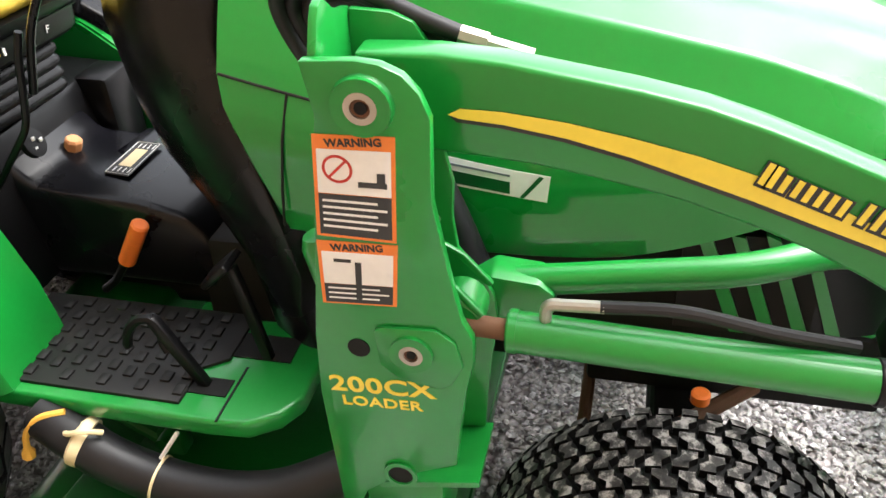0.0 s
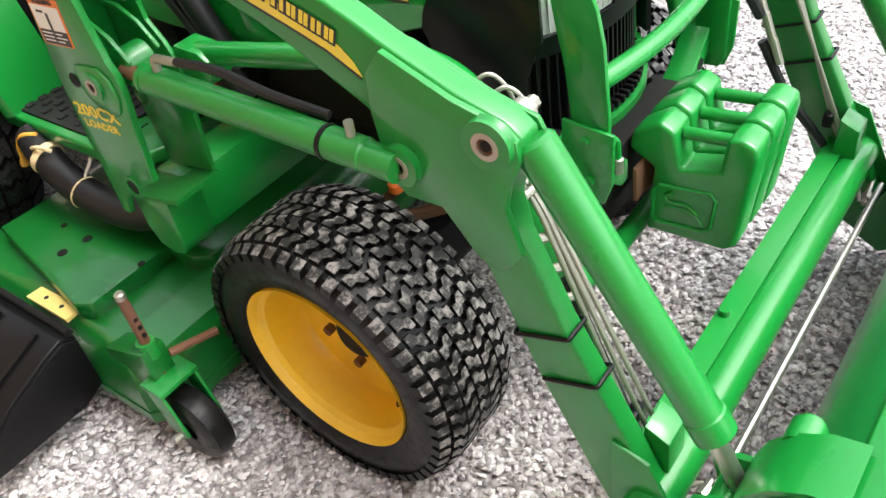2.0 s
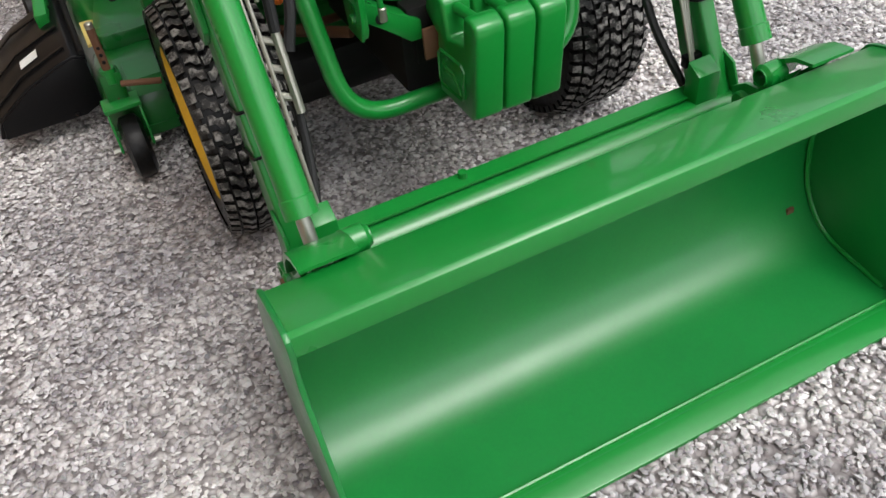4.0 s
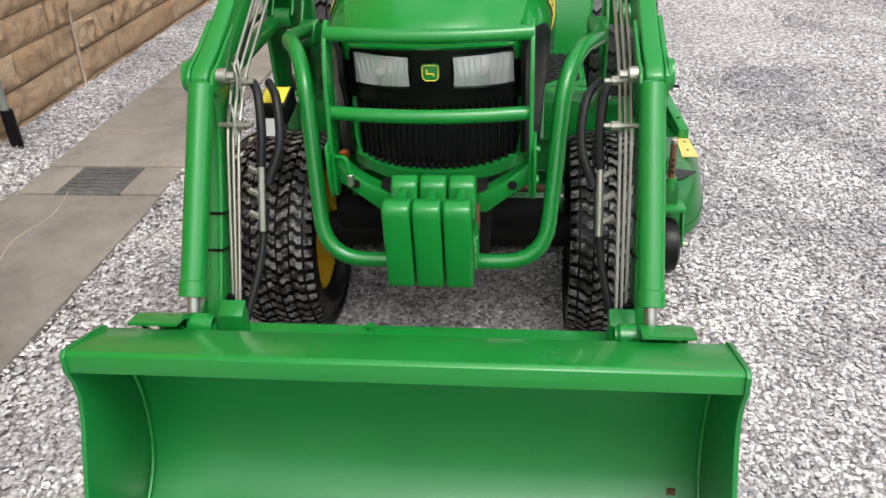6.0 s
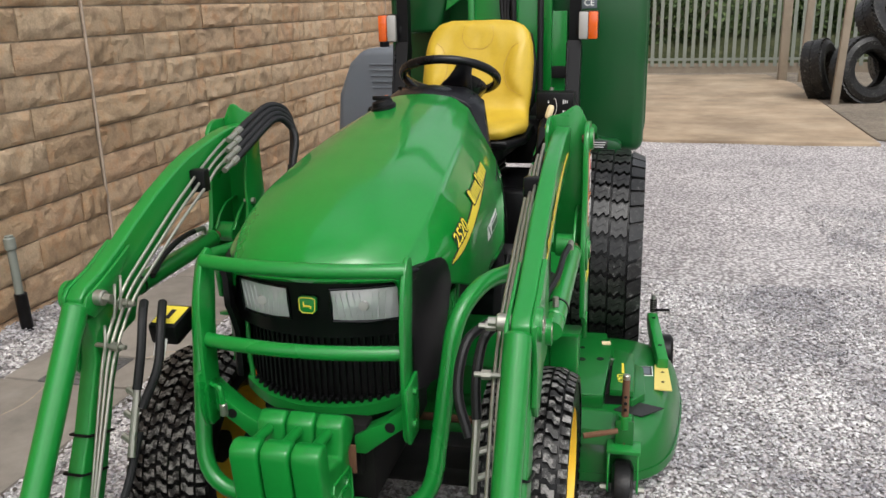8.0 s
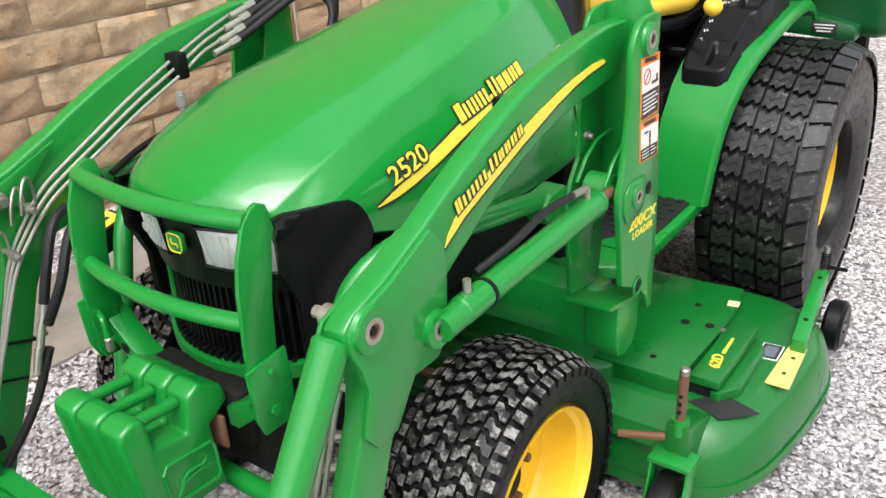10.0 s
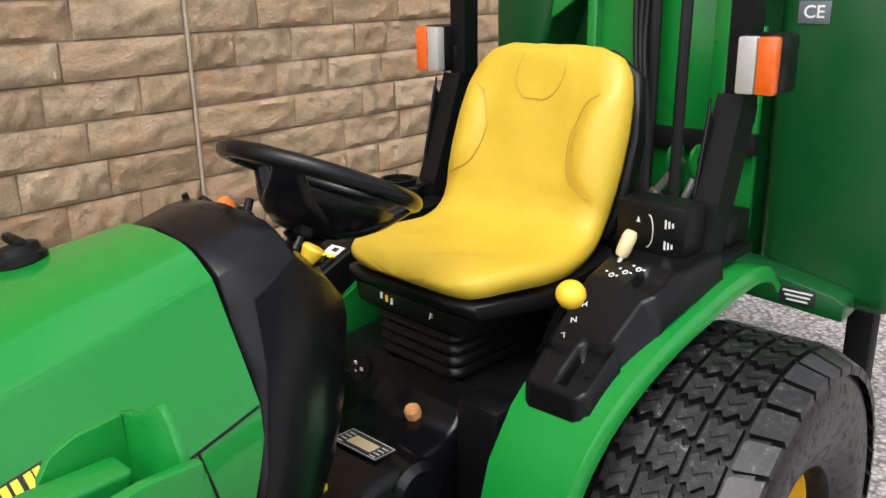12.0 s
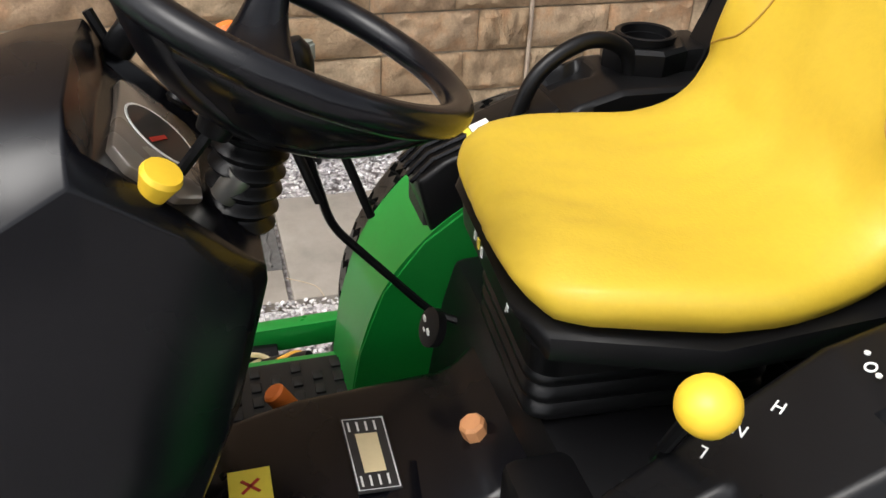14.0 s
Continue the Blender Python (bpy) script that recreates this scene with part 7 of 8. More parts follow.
for s in (-1, 1):
    fx = 0.006
    pts = spline([(0, y, z) for y, z in ARC], 5)
    outer = []
    for i, p in enumerate(pts):
        t = (pts[min(i + 1, len(pts) - 1)] - pts[max(i - 1, 0)]).normalized()
        nn = Vector((0, -t.z, t.y))
        nn = nn if nn.z > 0 or nn.y < 0 else -nn
        f = i / (len(pts) - 1)
        w = 0.455 + 0.055 * min(1, f * 1.6)
        inn = 0.285
        outer.append([(fx + s * inn, p.y, p.z), (fx + s * (w - 0.055), p.y, p.z), (fx + s * (w - 0.012), p.y + nn.y * 0.003, p.z + nn.z * 0.003), (fx + s * w, p.y - nn.y * 0.010, p.z - nn.z * 0.010), (fx + s * w, p.y - nn.y * 0.030, p.z - nn.z * 0.030), (fx + s * (w - 0.012), p.y - nn.y * 0.030, p.z - nn.z * 0.030), (fx + s * (w - 0.02), p.y - nn.y * 0.012, p.z - nn.z * 0.012), (fx + s * inn, p.y - nn.y * 0.012, p.z - nn.z * 0.012)])
    fd = part("fender", loft(outer), GREEN, tractor, "green steel fender over the rear wheel", sharp=45)
    side = [(y, z - 0.004) for y, z in ARC] + [(1.60, 0.60), (1.30, 0.50)]
    part("fender_side", plate(side, "x", fx + s * 0.280, fx + s * 0.290, 0.0), GREEN, fd)
    # black moulded tray on the fender, with two pockets
    def lerp_at(tab, v):
        for (a, p), (b, q) in zip(tab, tab[1:]):
            if v <= b:
                return p + (q - p) * max(0, (v - a) / (b - a))
        return tab[-1][1]

    def top_z(y):
        return 0.873 + 0.62 * (y - 1.036) if y < 1.27 else 1.018 + 0.28 * (y - 1.27) if y < 1.34 else 1.0376

    def sink(x, y):
        z_ = 0.0
        for x0, x1, y0, y1, d in ((0.366, 0.431, 1.052, 1.138, 0.030), (0.380, 0.444, 1.258, 1.332, 0.022)):
            e = min(x - x0, x1 - x, y - y0, y1 - y)
            z_ = max(z_, d * min(1, max(0, e / 0.007)))
        return z_

    out_edge = [(1.036, 0.414), (1.042, 0.428), (1.055, 0.436), (1.142, 0.440), (1.150, 0.426), (1.245, 0.434), (1.256, 0.452), (1.35, 0.462), (1.50, 0.464)]
    in_edge = [(1.036, 0.318), (1.042, 0.306), (1.055, 0.300), (1.12, 0.296), (1.25, 0.290), (1.50, 0.288)]
    bm = bmesh.new()
    ys = [1.036, 1.039, 1.042, 1.047] + [1.052 + 0.0064 * j for j in range(71)]
    grid = []
    for y in ys:
        xa, xb = lerp_at(in_edge, y), lerp_at(out_edge, y)
        col = []
        for i in range(25):
            x = xa + (xb - xa) * i / 24
            e = min(x - xa, xb - x, y - 1.036)
            col.append(bm.verts.new((fx + s * x, y, top_z(y) - sink(x, y) - 0.006 * max(0, 1 - e / 0.006) ** 2)))
        grid.append(col)
    for u, v in zip(grid, grid[1:]):
        for i in range(24):
            bm.faces.new((u[i], u[i + 1], v[i + 1], v[i]))
    rim_e = [e for e in bm.edges if len(e.link_faces) == 1]
    low = bmesh.ops.extrude_edge_only(bm, edges=rim_e)
    for v in [v for v in low["geom"] if isinstance(v, bmesh.types.BMVert)]:
        v.co.z -= 0.062
        if abs(v.co.x - fx) > 0.40 and v.co.y > 1.05:
            v.co.x = fx + s * max(abs(v.co.x - fx), min(0.474, 0.444 + 0.11 * (v.co.y - 1.05)))
    tray = part("tray", bm, BLACK, tractor, "black plastic lever tray on the fender", sharp=50)
    part("tray_screw", rod((fx + s * 0.400, 1.105, 0.884), (fx + s * 0.400, 1.105, 0.8885), 0.006, 10), DARK, tray)
# marks on the near tray
for txt, x, y, z in (("L", 0.328, 1.138, 0.9380), ("N", 0.329, 1.172, 0.9590), ("H", 0.330, 1.207, 0.9808)):
    lettering("gear_letter", txt, 0.018, Matrix.Translation((x, y, z)) @ Matrix.Rotation(radians(31.8), 4, "X") @ Matrix.Rotation(radians(205), 4, "Z"), WHITE, tractor, 0.0006)
for k in range(3):
    p = Vector((0.342 + 0.020 * k, 1.283 + 0.018 * k, 1.0225 + 0.0050 * k))
    part("tray_mark", ring(p, (0, -0.4, 0.9), 0.006, 0.004, 0.0012, 14), WHITE, tractor)
    for off in ((-0.016, 0.008, 0.002), (0.014, -0.004, 0.002)):
        part("tray_mark", rod(p + Vector(off), p + Vector(off) + Vector((0, 0, 0.002)), 0.003, 10), WHITE, tractor)
part("range_lever", tube([(0.292, 1.115, 0.90), (0.345, 1.098, 1.00), (0.366, 1.096, 1.03)], 0.007, 10), BLACK, tractor)
part("range_knob", lathe([(0, -0.026), (0.013, -0.024), (0.023, -0.015), (0.028, -0.002), (0.027, 0.008), (0.021, 0.018), (0.011, 0.024), (0, 0.025)], along((0.372, 1.094, 1.043), (0.2, -0.3, 0.9)), 20, closed=False), YELLOW, tractor, "round yellow lever knob")
part("hitch_lever", join(tube([(0.325, 1.32, 1.01), (0.330, 1.345, 1.05)], 0.006, 8)), STEEL, tractor)
part("hitch_knob", lathe([(0, 0), (0.012, 0), (0.015, 0.01), (0.015, 0.045), (0.011, 0.055), (0, 0.057)], along((0.327, 1.342, 1.045), (0.25, 0.25, 0.9)), 16, closed=False), CREAM, tractor, "cream ribbed lever grip")
part("hitch_slot", box((0.315, 1.30, 0.995), (0.02, 0.16, 0.03), 0.004, Matrix.Rotation(radians(25), 4, "X")), DARK, tractor)
qb = part("lever_box", box((0.348, 1.4605, 1.085), (0.160, 0.09, 0.118), 0.008), BLACK, tractor, "black lever quadrant with white marks")
for k in range(2):
    for i in range(3):
        part("quadrant_mark", box((0.385 + 0.008 * i, 1.4135, 1.06 + 0.045 * k), (0.004, 0.001, 0.018 - 0.004 * i), 0.0), WHITE, qb)
part("quadrant_arc", tube([(0.345 + 0.012 * math.sin(a), 1.4138, 1.085 + 0.035 * math.cos(a)) for a in [i * 0.35 for i in range(10)]], 0.0012, 6), WHITE, qb)
part("quadrant_arrow", plate([(0.318, 1.10), (0.326, 1.10), (0.322, 1.112)], "y", 1.4135, 1.4150), WHITE, qb)
# right tray: cup holder and loader joystick
cup = part("cup_holder", lathe([(0.036, 0), (0.048, 0), (0.050, 0.012), (0.046, 0.014), (0.041, 0.012), (0.038, -0.03), (0.034, -0.03)], along((-0.40, 1.425, 1.078), (0, 0, 1)), 28), BLACK, tractor, "black plastic cup holder")
part("cup_base", lathe([(0.040, 0.0), (0.066, 0.0), (0.072, 0.012), (0.072, 0.044), (0.064, 0.050), (0.042, 0.048)], along((-0.40, 1.425, 1.028), (0, 0, 1)), 8), BLACK, cup, sharp=25)
part("cup_bracket", box((-0.40, 1.50, 1.045), (0.10, 0.07, 0.06), 0.010), BLACK, cup)
part("grab_handle", tube(spline([(-0.33, 1.18, 0.98), (-0.335, 1.22, 1.06), (-0.345, 1.30, 1.10), (-0.355, 1.37, 1.075), (-0.36, 1.39, 1.0)], 6), 0.013, 12), BLACK, tractor)
tb = part("side_console", plate([(1.018, 0.918), (1.052, 0.790), (1.13, 0.800), (1.24, 0.90), (1.24, 1.020), (1.13, 0.976), (1.06, 0.948)], "x", -0.392, -0.282, 0.008, 3), BLACK, tractor, "ribbed black side console")
for k in range(4):
    part("console_rib", tube([(-0.372 + 0.024 * k, 1.012, 0.912), (-0.372 + 0.024 * k, 1.045, 0.946), (-0.372 + 0.024 * k, 1.105, 0.970)], 0.0042, 6), DASH, tb)
lbm = part("console_label", box((-0.322, 1.128, 0.9795), (0.046, 0.030, 0.003), 0.0, Matrix.Rotation(radians(22), 4, "X")), WHITE, tractor, "small white and yellow label")
part("label_field", box((-0.322, 1.108, 0.9715), (0.046, 0.010, 0.003), 0.0, Matrix.Rotation(radians(22), 4, "X")), DECAL, tractor)
part("label_mark", box((-0.318, 1.128, 0.9815), (0.018, 0.014, 0.001), 0.0, Matrix.Rotation(radians(22), 4, "X")), PRINT, tractor)
part("loader_lever", tube(spline([(-0.20, 0.86, 0.95), (-0.205, 0.82, 1.06), (-0.198, 0.775, 1.14)], 5), 0.007, 10), BLACK, tractor)
part("loader_grip", lathe([(0, 0), (0.014, 0.0), (0.018, 0.03), (0.017, 0.055), (0.010, 0.066), (0, 0.068)], along((-0.198, 0.777, 1.135), (-0.03, -0.25, 0.95)), 16, closed=False), ORANGE, tractor, "orange lever grip")
part("stick_lever", tube(spline([(-0.30, 0.95, 0.86), (-0.30, 0.90, 1.0), (-0.285, 0.86, 1.10)], 5), 0.007, 10), BLACK, tractor)
part("stick_knob", lathe([(0, 0), (0.012, 0.0), (0.018, 0.02), (0.019, 0.04), (0.012, 0.055), (0, 0.058)], along((-0.285, 0.862, 1.095), (0.05, -0.3, 0.95)), 16, closed=False), BLACK, tractor)

# roll bar with lamps
for s in (-1, 1):
    c = RX + s * 0.392
    path = [(c, 1.40, 1.00), (c, 1.50, 1.03), (c, 1.655, 1.31), (c, 1.665, 2.30)]

    def bar(p0, p1, w, d, nm, mat, parent, bev=0.006):
        p0, p1 = Vector(p0), Vector(p1)
        t = (p1 - p0).normalized()
        sd = Vector((1, 0, 0))
        up = t.cross(sd)
        secs = [[p + sd * (a * w / 2) + up * (b * d / 2) for a, b in ((-1, -1), (1, -1), (1, 1), (-1, 1))] for p in (p0, p1)]
        return part(nm, bevel_all(loft(secs), bev), mat, parent)

    rp = bar((c, 1.668, 1.28), (c, 1.675, 2.32), 0.050, 0.055, "roll_bar_post", BLACK, tractor)
    rl = bar((c, 1.520, 0.995), (c, 1.655, 1.335), 0.060, 0.080, "roll_bar_base", BLACK, tractor)
    part("base_web", plate([(1.50, 1.02), (1.545, 1.02), (1.590, 1.30), (1.575, 1.32)], "x", c - 0.030, c - 0.022, 0.002), DASH, rl)
    part("base_lug", box((c, 1.66, 1.05), (0.05, 0.12, 0.07), 0.006), BLACK, rl)
    part("base_foot", box((c, 1.56, 1.005), (0.10, 0.26, 0.02), 0.004), BLACK, rl)
    part("edge_strip", tube([(c - 0.030, 1.527, 1.02), (c - 0.030, 1.588, 1.34)], 0.003, 8), DASH, rl)
    lx = RX + s * 0.452
    lamp = part("marker_lamp", box((lx, 1.658, 1.412), (0.084, 0.10, 0.122), 0.012), BLACK, tractor, "amber and clear marker lamp on the roll bar")
    part("amber_lens", box((lx + s * 0.0205, 1.598, 1.412), (0.040, 0.030, 0.116), 0.006), AMBER, lamp)
    part("clear_lens", box((lx - s * 0.0205, 1.598, 1.412), (0.040, 0.030, 0.116), 0.006), LAMP_CLEAR, lamp)
    part("lamp_arm", box((RX + s * 0.42, 1.655, 1.395), (0.05, 0.03, 0.05), 0.004), BLACK, lamp)
part("roll_bar_top", box((RX, 1.66, 2.33), (0.835, 0.055, 0.06), 0.01), BLACK, tractor)
# hydraulics and posts behind the seat
part("rear_frame", join(box((RX, 1.56, 0.92), (0.56, 0.12, 0.20), 0.01), box((RX, 1.45, 0.62), (0.5, 0.5, 0.30), 0.02)), DARK, tractor)
part("lift_lever", join(tube([(0.27, 1.66, 1.02), (0.31, 1.68, 1.14)], 0.009, 10), rod((0.26, 1.655, 0.99), (0.275, 1.662, 1.04), 0.015, 12)), STEEL, tractor)
part("rear_strut", tube([(0.25, 1.70, 0.95), (0.25, 1.72, 1.8)], 0.014, 10), HOSE, tractor)

# ---- mower deck ----
deck = thing("mower_deck", "green pressed steel mower deck with caster wheels under the tractor", "mower")
SHELL = [(0.50, 0.165), (0.66, 0.165), (0.78, 0.22), (0.845, 0.333), (0.875, 0.50), (0.89, 0.68), (0.885, 0.80), (0.85, 0.90), (0.786, 0.965), (0.68, 1.0), (0.50, 1.005), (0.30, 1.005), (0.0, 1.005)]
out = SHELL + [(-x, y) for x, y in SHELL[-2::-1]]
out = [(max(p.x, -0.745), p.y) for p in spline([(x, y, 0) for x, y in out], 4)]
cx, cy = 0.0, 0.58


def shrink(pts, k, z):
    res = []
    for x, y in pts:
        dx = x - math.copysign(min(abs(x), 0.55), x)
        dy = y - cy
        L = math.hypot(dx, dy) or 1
        res.append((x - dx / L * k, y - dy / L * k, z))
    return res


bm = loft([shrink(out, 0.0, 0.075), shrink(out, 0.0, 0.105), shrink(out, 0.004, 0.15), shrink(out, 0.025, 0.205), shrink(out, 0.06, 0.236), shrink(out, 0.09, 0.244)], None, True, True)
part("shell", bm, GREEN_DECK, deck, "green mower deck shell, dusty and scuffed", sharp=40)
part("skirt", loft([shrink(out, -0.006, 0.07), shrink(out, -0.006, 0.10), shrink(out, -0.001, 0.10), shrink(out, -0.001, 0.07)], None, False, True), GREEN_DECK, deck)
part("centre_cover", bevel_all(plate([(-0.43, 0.26), (0.43, 0.26), (0.46, 0.30), (0.46, 0.78), (-0.46, 0.78), (-0.46, 0.30)], "z", 0.24, 0.285), 0.008), GREEN_DECK, deck)
for s in (-1, 1):
    cover = [(0.40, 0.31), (0.628, 0.318), (0.640, 0.66), (0.615, 0.86), (0.40, 0.84)] if s > 0 else [(-0.40, 0.38), (-0.68, 0.38), (-0.70, 0.42), (-0.62, 0.86), (-0.40, 0.84)]
    part("spindle_cover", bevel_all(plate(cover, "z", 0.243, 0.292), 0.006), GREEN_DECK, deck)
    if s > 0:
        # solid dark block stands in for the shaded opening under the channel
        part("belt_slot", plate([(0.632, 0.352), (0.714, 0.354), (0.712, 0.62), (0.642, 0.60)], "z", 0.243, 0.280), DARK, deck)
        part("raised_channel", plate([(0.647, 0.340), (0.722, 0.340), (0.722, 0.640), (0.650, 0.690)], "z", 0.280, 0.303, 0.003), GREEN_DECK, deck)
        part("channel_side", plate([(0.700, 0.345), (0.7225, 0.343), (0.760, 0.40), (0.755, 0.60), (0.722, 0.640), (0.700, 0.60)], "z", 0.240, 0.270, 0.003), GREEN_DECK, deck)
        part("cover_bolt", rod((0.648, 0.585, 0.28), (0.648, 0.585, 0.303), 0.009, 8), ZINC, deck)
    else:
        part("cover_gap", plate([(-0.685, 0.42), (-0.692, 0.42), (-0.628, 0.80), (-0.620, 0.80)], "z", 0.246, 0.288), DARK, deck)
    for x, y, r in ((0.54, 0.591, 0.013), (0.603, 0.604, 0.013), (0.535, 0.697, 0.009), (0.535, 0.385, 0.009)):
        part("deck_hole", rod((s * x, y, 0.292), (s * x, y, 0.2935), r, 12), DARK, deck)
    q = [(0.791, 0.485), (0.850, 0.486), (0.839, 0.692), (0.794, 0.690)] if s > 0 else [(-0.680, 0.445), (-0.724, 0.441), (-0.724, 0.605), (-0.684, 0.601)]
    part("deck_sticker", plate(q, "z", 0.243, 0.2470 if s > 0 else 0.252), WORN_LABEL, deck, "faded yellow label strip")
    for f in (0.3, 0.7):
        x, y = q[0][0] * 0.5 + q[1][0] * 0.5, q[0][1] + (q[3][1] - q[0][1]) * f
        part("sticker_hole", rod((x, y, 0.2465), (x, y, 0.2478 if s > 0 else 0.2528), 0.006, 10), DARK, deck)
    # front caster
    x, y = s * 0.70, 0.115
    cst = new("caster_wheel")
    cst.parent = deck
    cst.location = (x, y, 0)
    tagged(cst, "small black caster wheel in a green fork")
    part("tyre", lathe([(0.028, -0.030), (0.070, -0.032), (0.088, -0.022), (0.091, 0), (0.088, 0.022), (0.070, 0.032), (0.028, 0.030)], along((x, y - 0.02, 0.091), (1, 0, 0)), 32), TYRE_SIDE, cst)
    for k in (-1, 1):
        part("fork_leg", plate([(y - 0.05, 0.10), (y - 0.02, 0.075), (y + 0.015, 0.10), (y + 0.04, 0.215), (y - 0.015, 0.215)], "x", x + k * 0.040, x + k * 0.047, 0.002), GREEN, cst)
        part("axle_bolt", rod((x + k * 0.045, y - 0.02, 0.095), (x + k * 0.066, y - 0.02, 0.095), 0.009, 6), ZINC, cst)
    part("fork_top", box((x, y + 0.012, 0.215), (0.10, 0.07, 0.012), 0.002), GREEN, cst)
    part("spindle", rod((x, y + 0.03, 0.21), (x, y + 0.04, 0.435), 0.011, 14), RUST, cst)
    part("spindle_tip", rod((x, y + 0.0395, 0.425), (x, y + 0.040, 0.443), 0.0112, 14, 0.003), ZINC, cst)
    for k in range(5):
        part("pin_hole", rod((x, y + 0.020 + 0.003 * k, 0.335 + 0.02 * k), (x, y + 0.028 + 0.003 * k, 0.335 + 0.02 * k), 0.005, 8), DARK, cst)
    part("sleeve", ring((x, y + 0.036, 0.26), (0, 0.03, 1), 0.020, 0.0115, 0.05, 18), GREEN, cst)
    part("lock_pin", tube([(x - s * 0.02, y + 0.0, 0.275), (x - s * 0.12, y - 0.03, 0.265)], 0.009, 10), RUST, cst)
    part("caster_arm", plate([(y + 0.02, 0.30), (y + 0.02, 0.20), (0.30, 0.13), (0.30, 0.24)], "x", s * 0.672, s * 0.728, 0.004), GREEN_DECK, deck)
    part("front_fold", plate([(0.155, 0.20), (0.17, 0.245), (0.26, 0.262), (0.26, 0.25), (0.18, 0.235), (0.165, 0.195)], "x", s * 0.36, s * 0.66, 0.0), GREEN_DECK, deck)
    # rear gauge wheel
    x, y = s * 0.842, 1.03
    gw = new("gauge_wheel")
    gw.parent = deck
    gw.location = (x, y, 0)
    tagged(gw, "black plastic gauge wheel on a green arm")
    part("tyre", lathe([(0.02, -0.026), (0.065, -0.028), (0.078, -0.018), (0.078, 0.018), (0.065, 0.028), (0.02, 0.026)], along((x, y, 0.150), (1, 0, 0)), 28), BLACK, gw)
    bm = plate([(0.66, 0.285), (0.665, 0.235), (0.70, 0.222), (1.00, 0.255), (1.035, 0.275), (1.035, 0.318), (1.02, 0.322)], "x", s * 0.768, s * 0.806, 0.003)
    bmesh.ops.transform(bm, verts=bm.verts, matrix=Matrix(((1, -0.10 * s, 0, 0.10 * s * 1.0), (0, 1, 0, 0), (0, 0, 1, 0), (0, 0, 0, 1))))
    part("gauge_arm", bm, GREEN, gw)
    for yy in (0.76, 0.98):
        zz = 0.285 + 0.037 * (yy - 0.66) / 0.36
        part("hole", rod((s * (0.787 + 0.1 * (1 - yy)), yy, zz - 0.001), (s * (0.787 + 0.1 * (1 - yy)), yy, zz + 0.0015), 0.007, 10), DARK, gw)
    part("gauge_post", rod((s * 0.787, 1.035, 0.20), (s * 0.787, 1.035, 0.395), 0.008, 12), STEEL, gw)
    part("spring", tube([(s * (0.787 + 0.0125 * math.cos(k * 0.9)), 1.035 + 0.0125 * math.sin(k * 0.9), 0.322 + 0.0011 * k) for k in range(50)], 0.0022, 5), DARK, gw)
    part("axle", rod((s * 0.787, 1.035, 0.20), (s * 0.787, 1.035, 0.15), 0.010, 12), ZINC, gw)
    part("axle", rod((s * 0.787, 1.035, 0.155), (s * 0.87, 1.03, 0.15), 0.010, 12), ZINC, gw)
    part("pin_handle", tube([(s * 0.78, 1.035, 0.33), (s * 0.85, 1.03, 0.335)], 0.006, 8), BLACK, gw)
s = 1
part("dark_patch", plate([(s * 0.66, 0.31), (s * 0.75, 0.28), (s * 0.82, 0.35), (s * 0.72, 0.385)], "z", 0.243, 0.2465), PRINT, deck)
part("data_label", plate([(0.735, 0.590), (0.788, 0.597), (0.786, 0.675), (0.733, 0.671)], "z", 0.243, 0.2460), WHITE, deck, "small black and blue data label with a white edge")
part("label_frame", plate([(0.738, 0.593), (0.785, 0.600), (0.783, 0.672), (0.736, 0.668)], "z", 0.2460, 0.2466), PRINT, deck)
part("label_field", plate([(0.745, 0.603), (0.778, 0.608), (0.776, 0.662), (0.744, 0.658)], "z", 0.2466, 0.2472), GREY_COVER, deck)
lettering("deck_letters", "62D", 0.038, Matrix.Translation((0.684, 0.430, 0.3035)) @ Matrix.Rotation(radians(98), 4, "Z"), DECAL, deck, 0.0005, bold=0.001)
part("deck_word", plate([(0.681, 0.472), (0.690, 0.472), (0.686, 0.555), (0.679, 0.555)], "z", 0.303, 0.3038), DECAL, deck)
part("white_tag", plate([(0.605, 0.735), (0.636, 0.740), (0.631, 0.772), (0.600, 0.766)], "z", 0.292, 0.2935), CREAM, deck)
CHUTE = [(-0.742, 0.248), (-0.775, 0.262), (-0.82, 0.250), (-0.93, 0.205), (-1.03, 0.135), (-1.05, 0.075), (-1.035, 0.072), (-1.00, 0.12), (-0.92, 0.180), (-0.742, 0.225)]
chute = part("discharge_chute", plate(CHUTE, "y", 0.385, 0.82, 0.004, 2), BLACK, deck, "black plastic discharge chute, sloping and dusty", sharp=50)
part("chute_end", plate([(-0.745, 0.240), (-0.775, 0.255), (-0.82, 0.243), (-0.93, 0.198), (-1.025, 0.130), (-1.035, 0.075), (-0.80, 0.075), (-0.745, 0.10)], "y", 0.376, 0.386, 0.002), BLACK, chute)
part("chute_hinge", rod((-0.748, 0.39, 0.258), (-0.748, 0.80, 0.258), 0.009, 12), DARK, chute)
for y_ in (0.45, 0.60, 0.75):
    part("chute_rib", plate([(-0.79, 0.262), (-0.93, 0.209), (-1.03, 0.138), (-1.03, 0.144), (-0.93, 0.216), (-0.79, 0.269)], "y", y_ - 0.006, y_ + 0.006), BLACK, chute)
part("chute_label", plate([(-0.868, 0.2345), (-0.925, 0.2105), (-0.925, 0.2120), (-0.868, 0.2360)], "y", 0.50, 0.55), WHITE, chute)
part("drive_guard", join(box((0, 0.95, 0.36), (0.22, 0.25, 0.12), 0.02)), GREEN_DECK, deck)
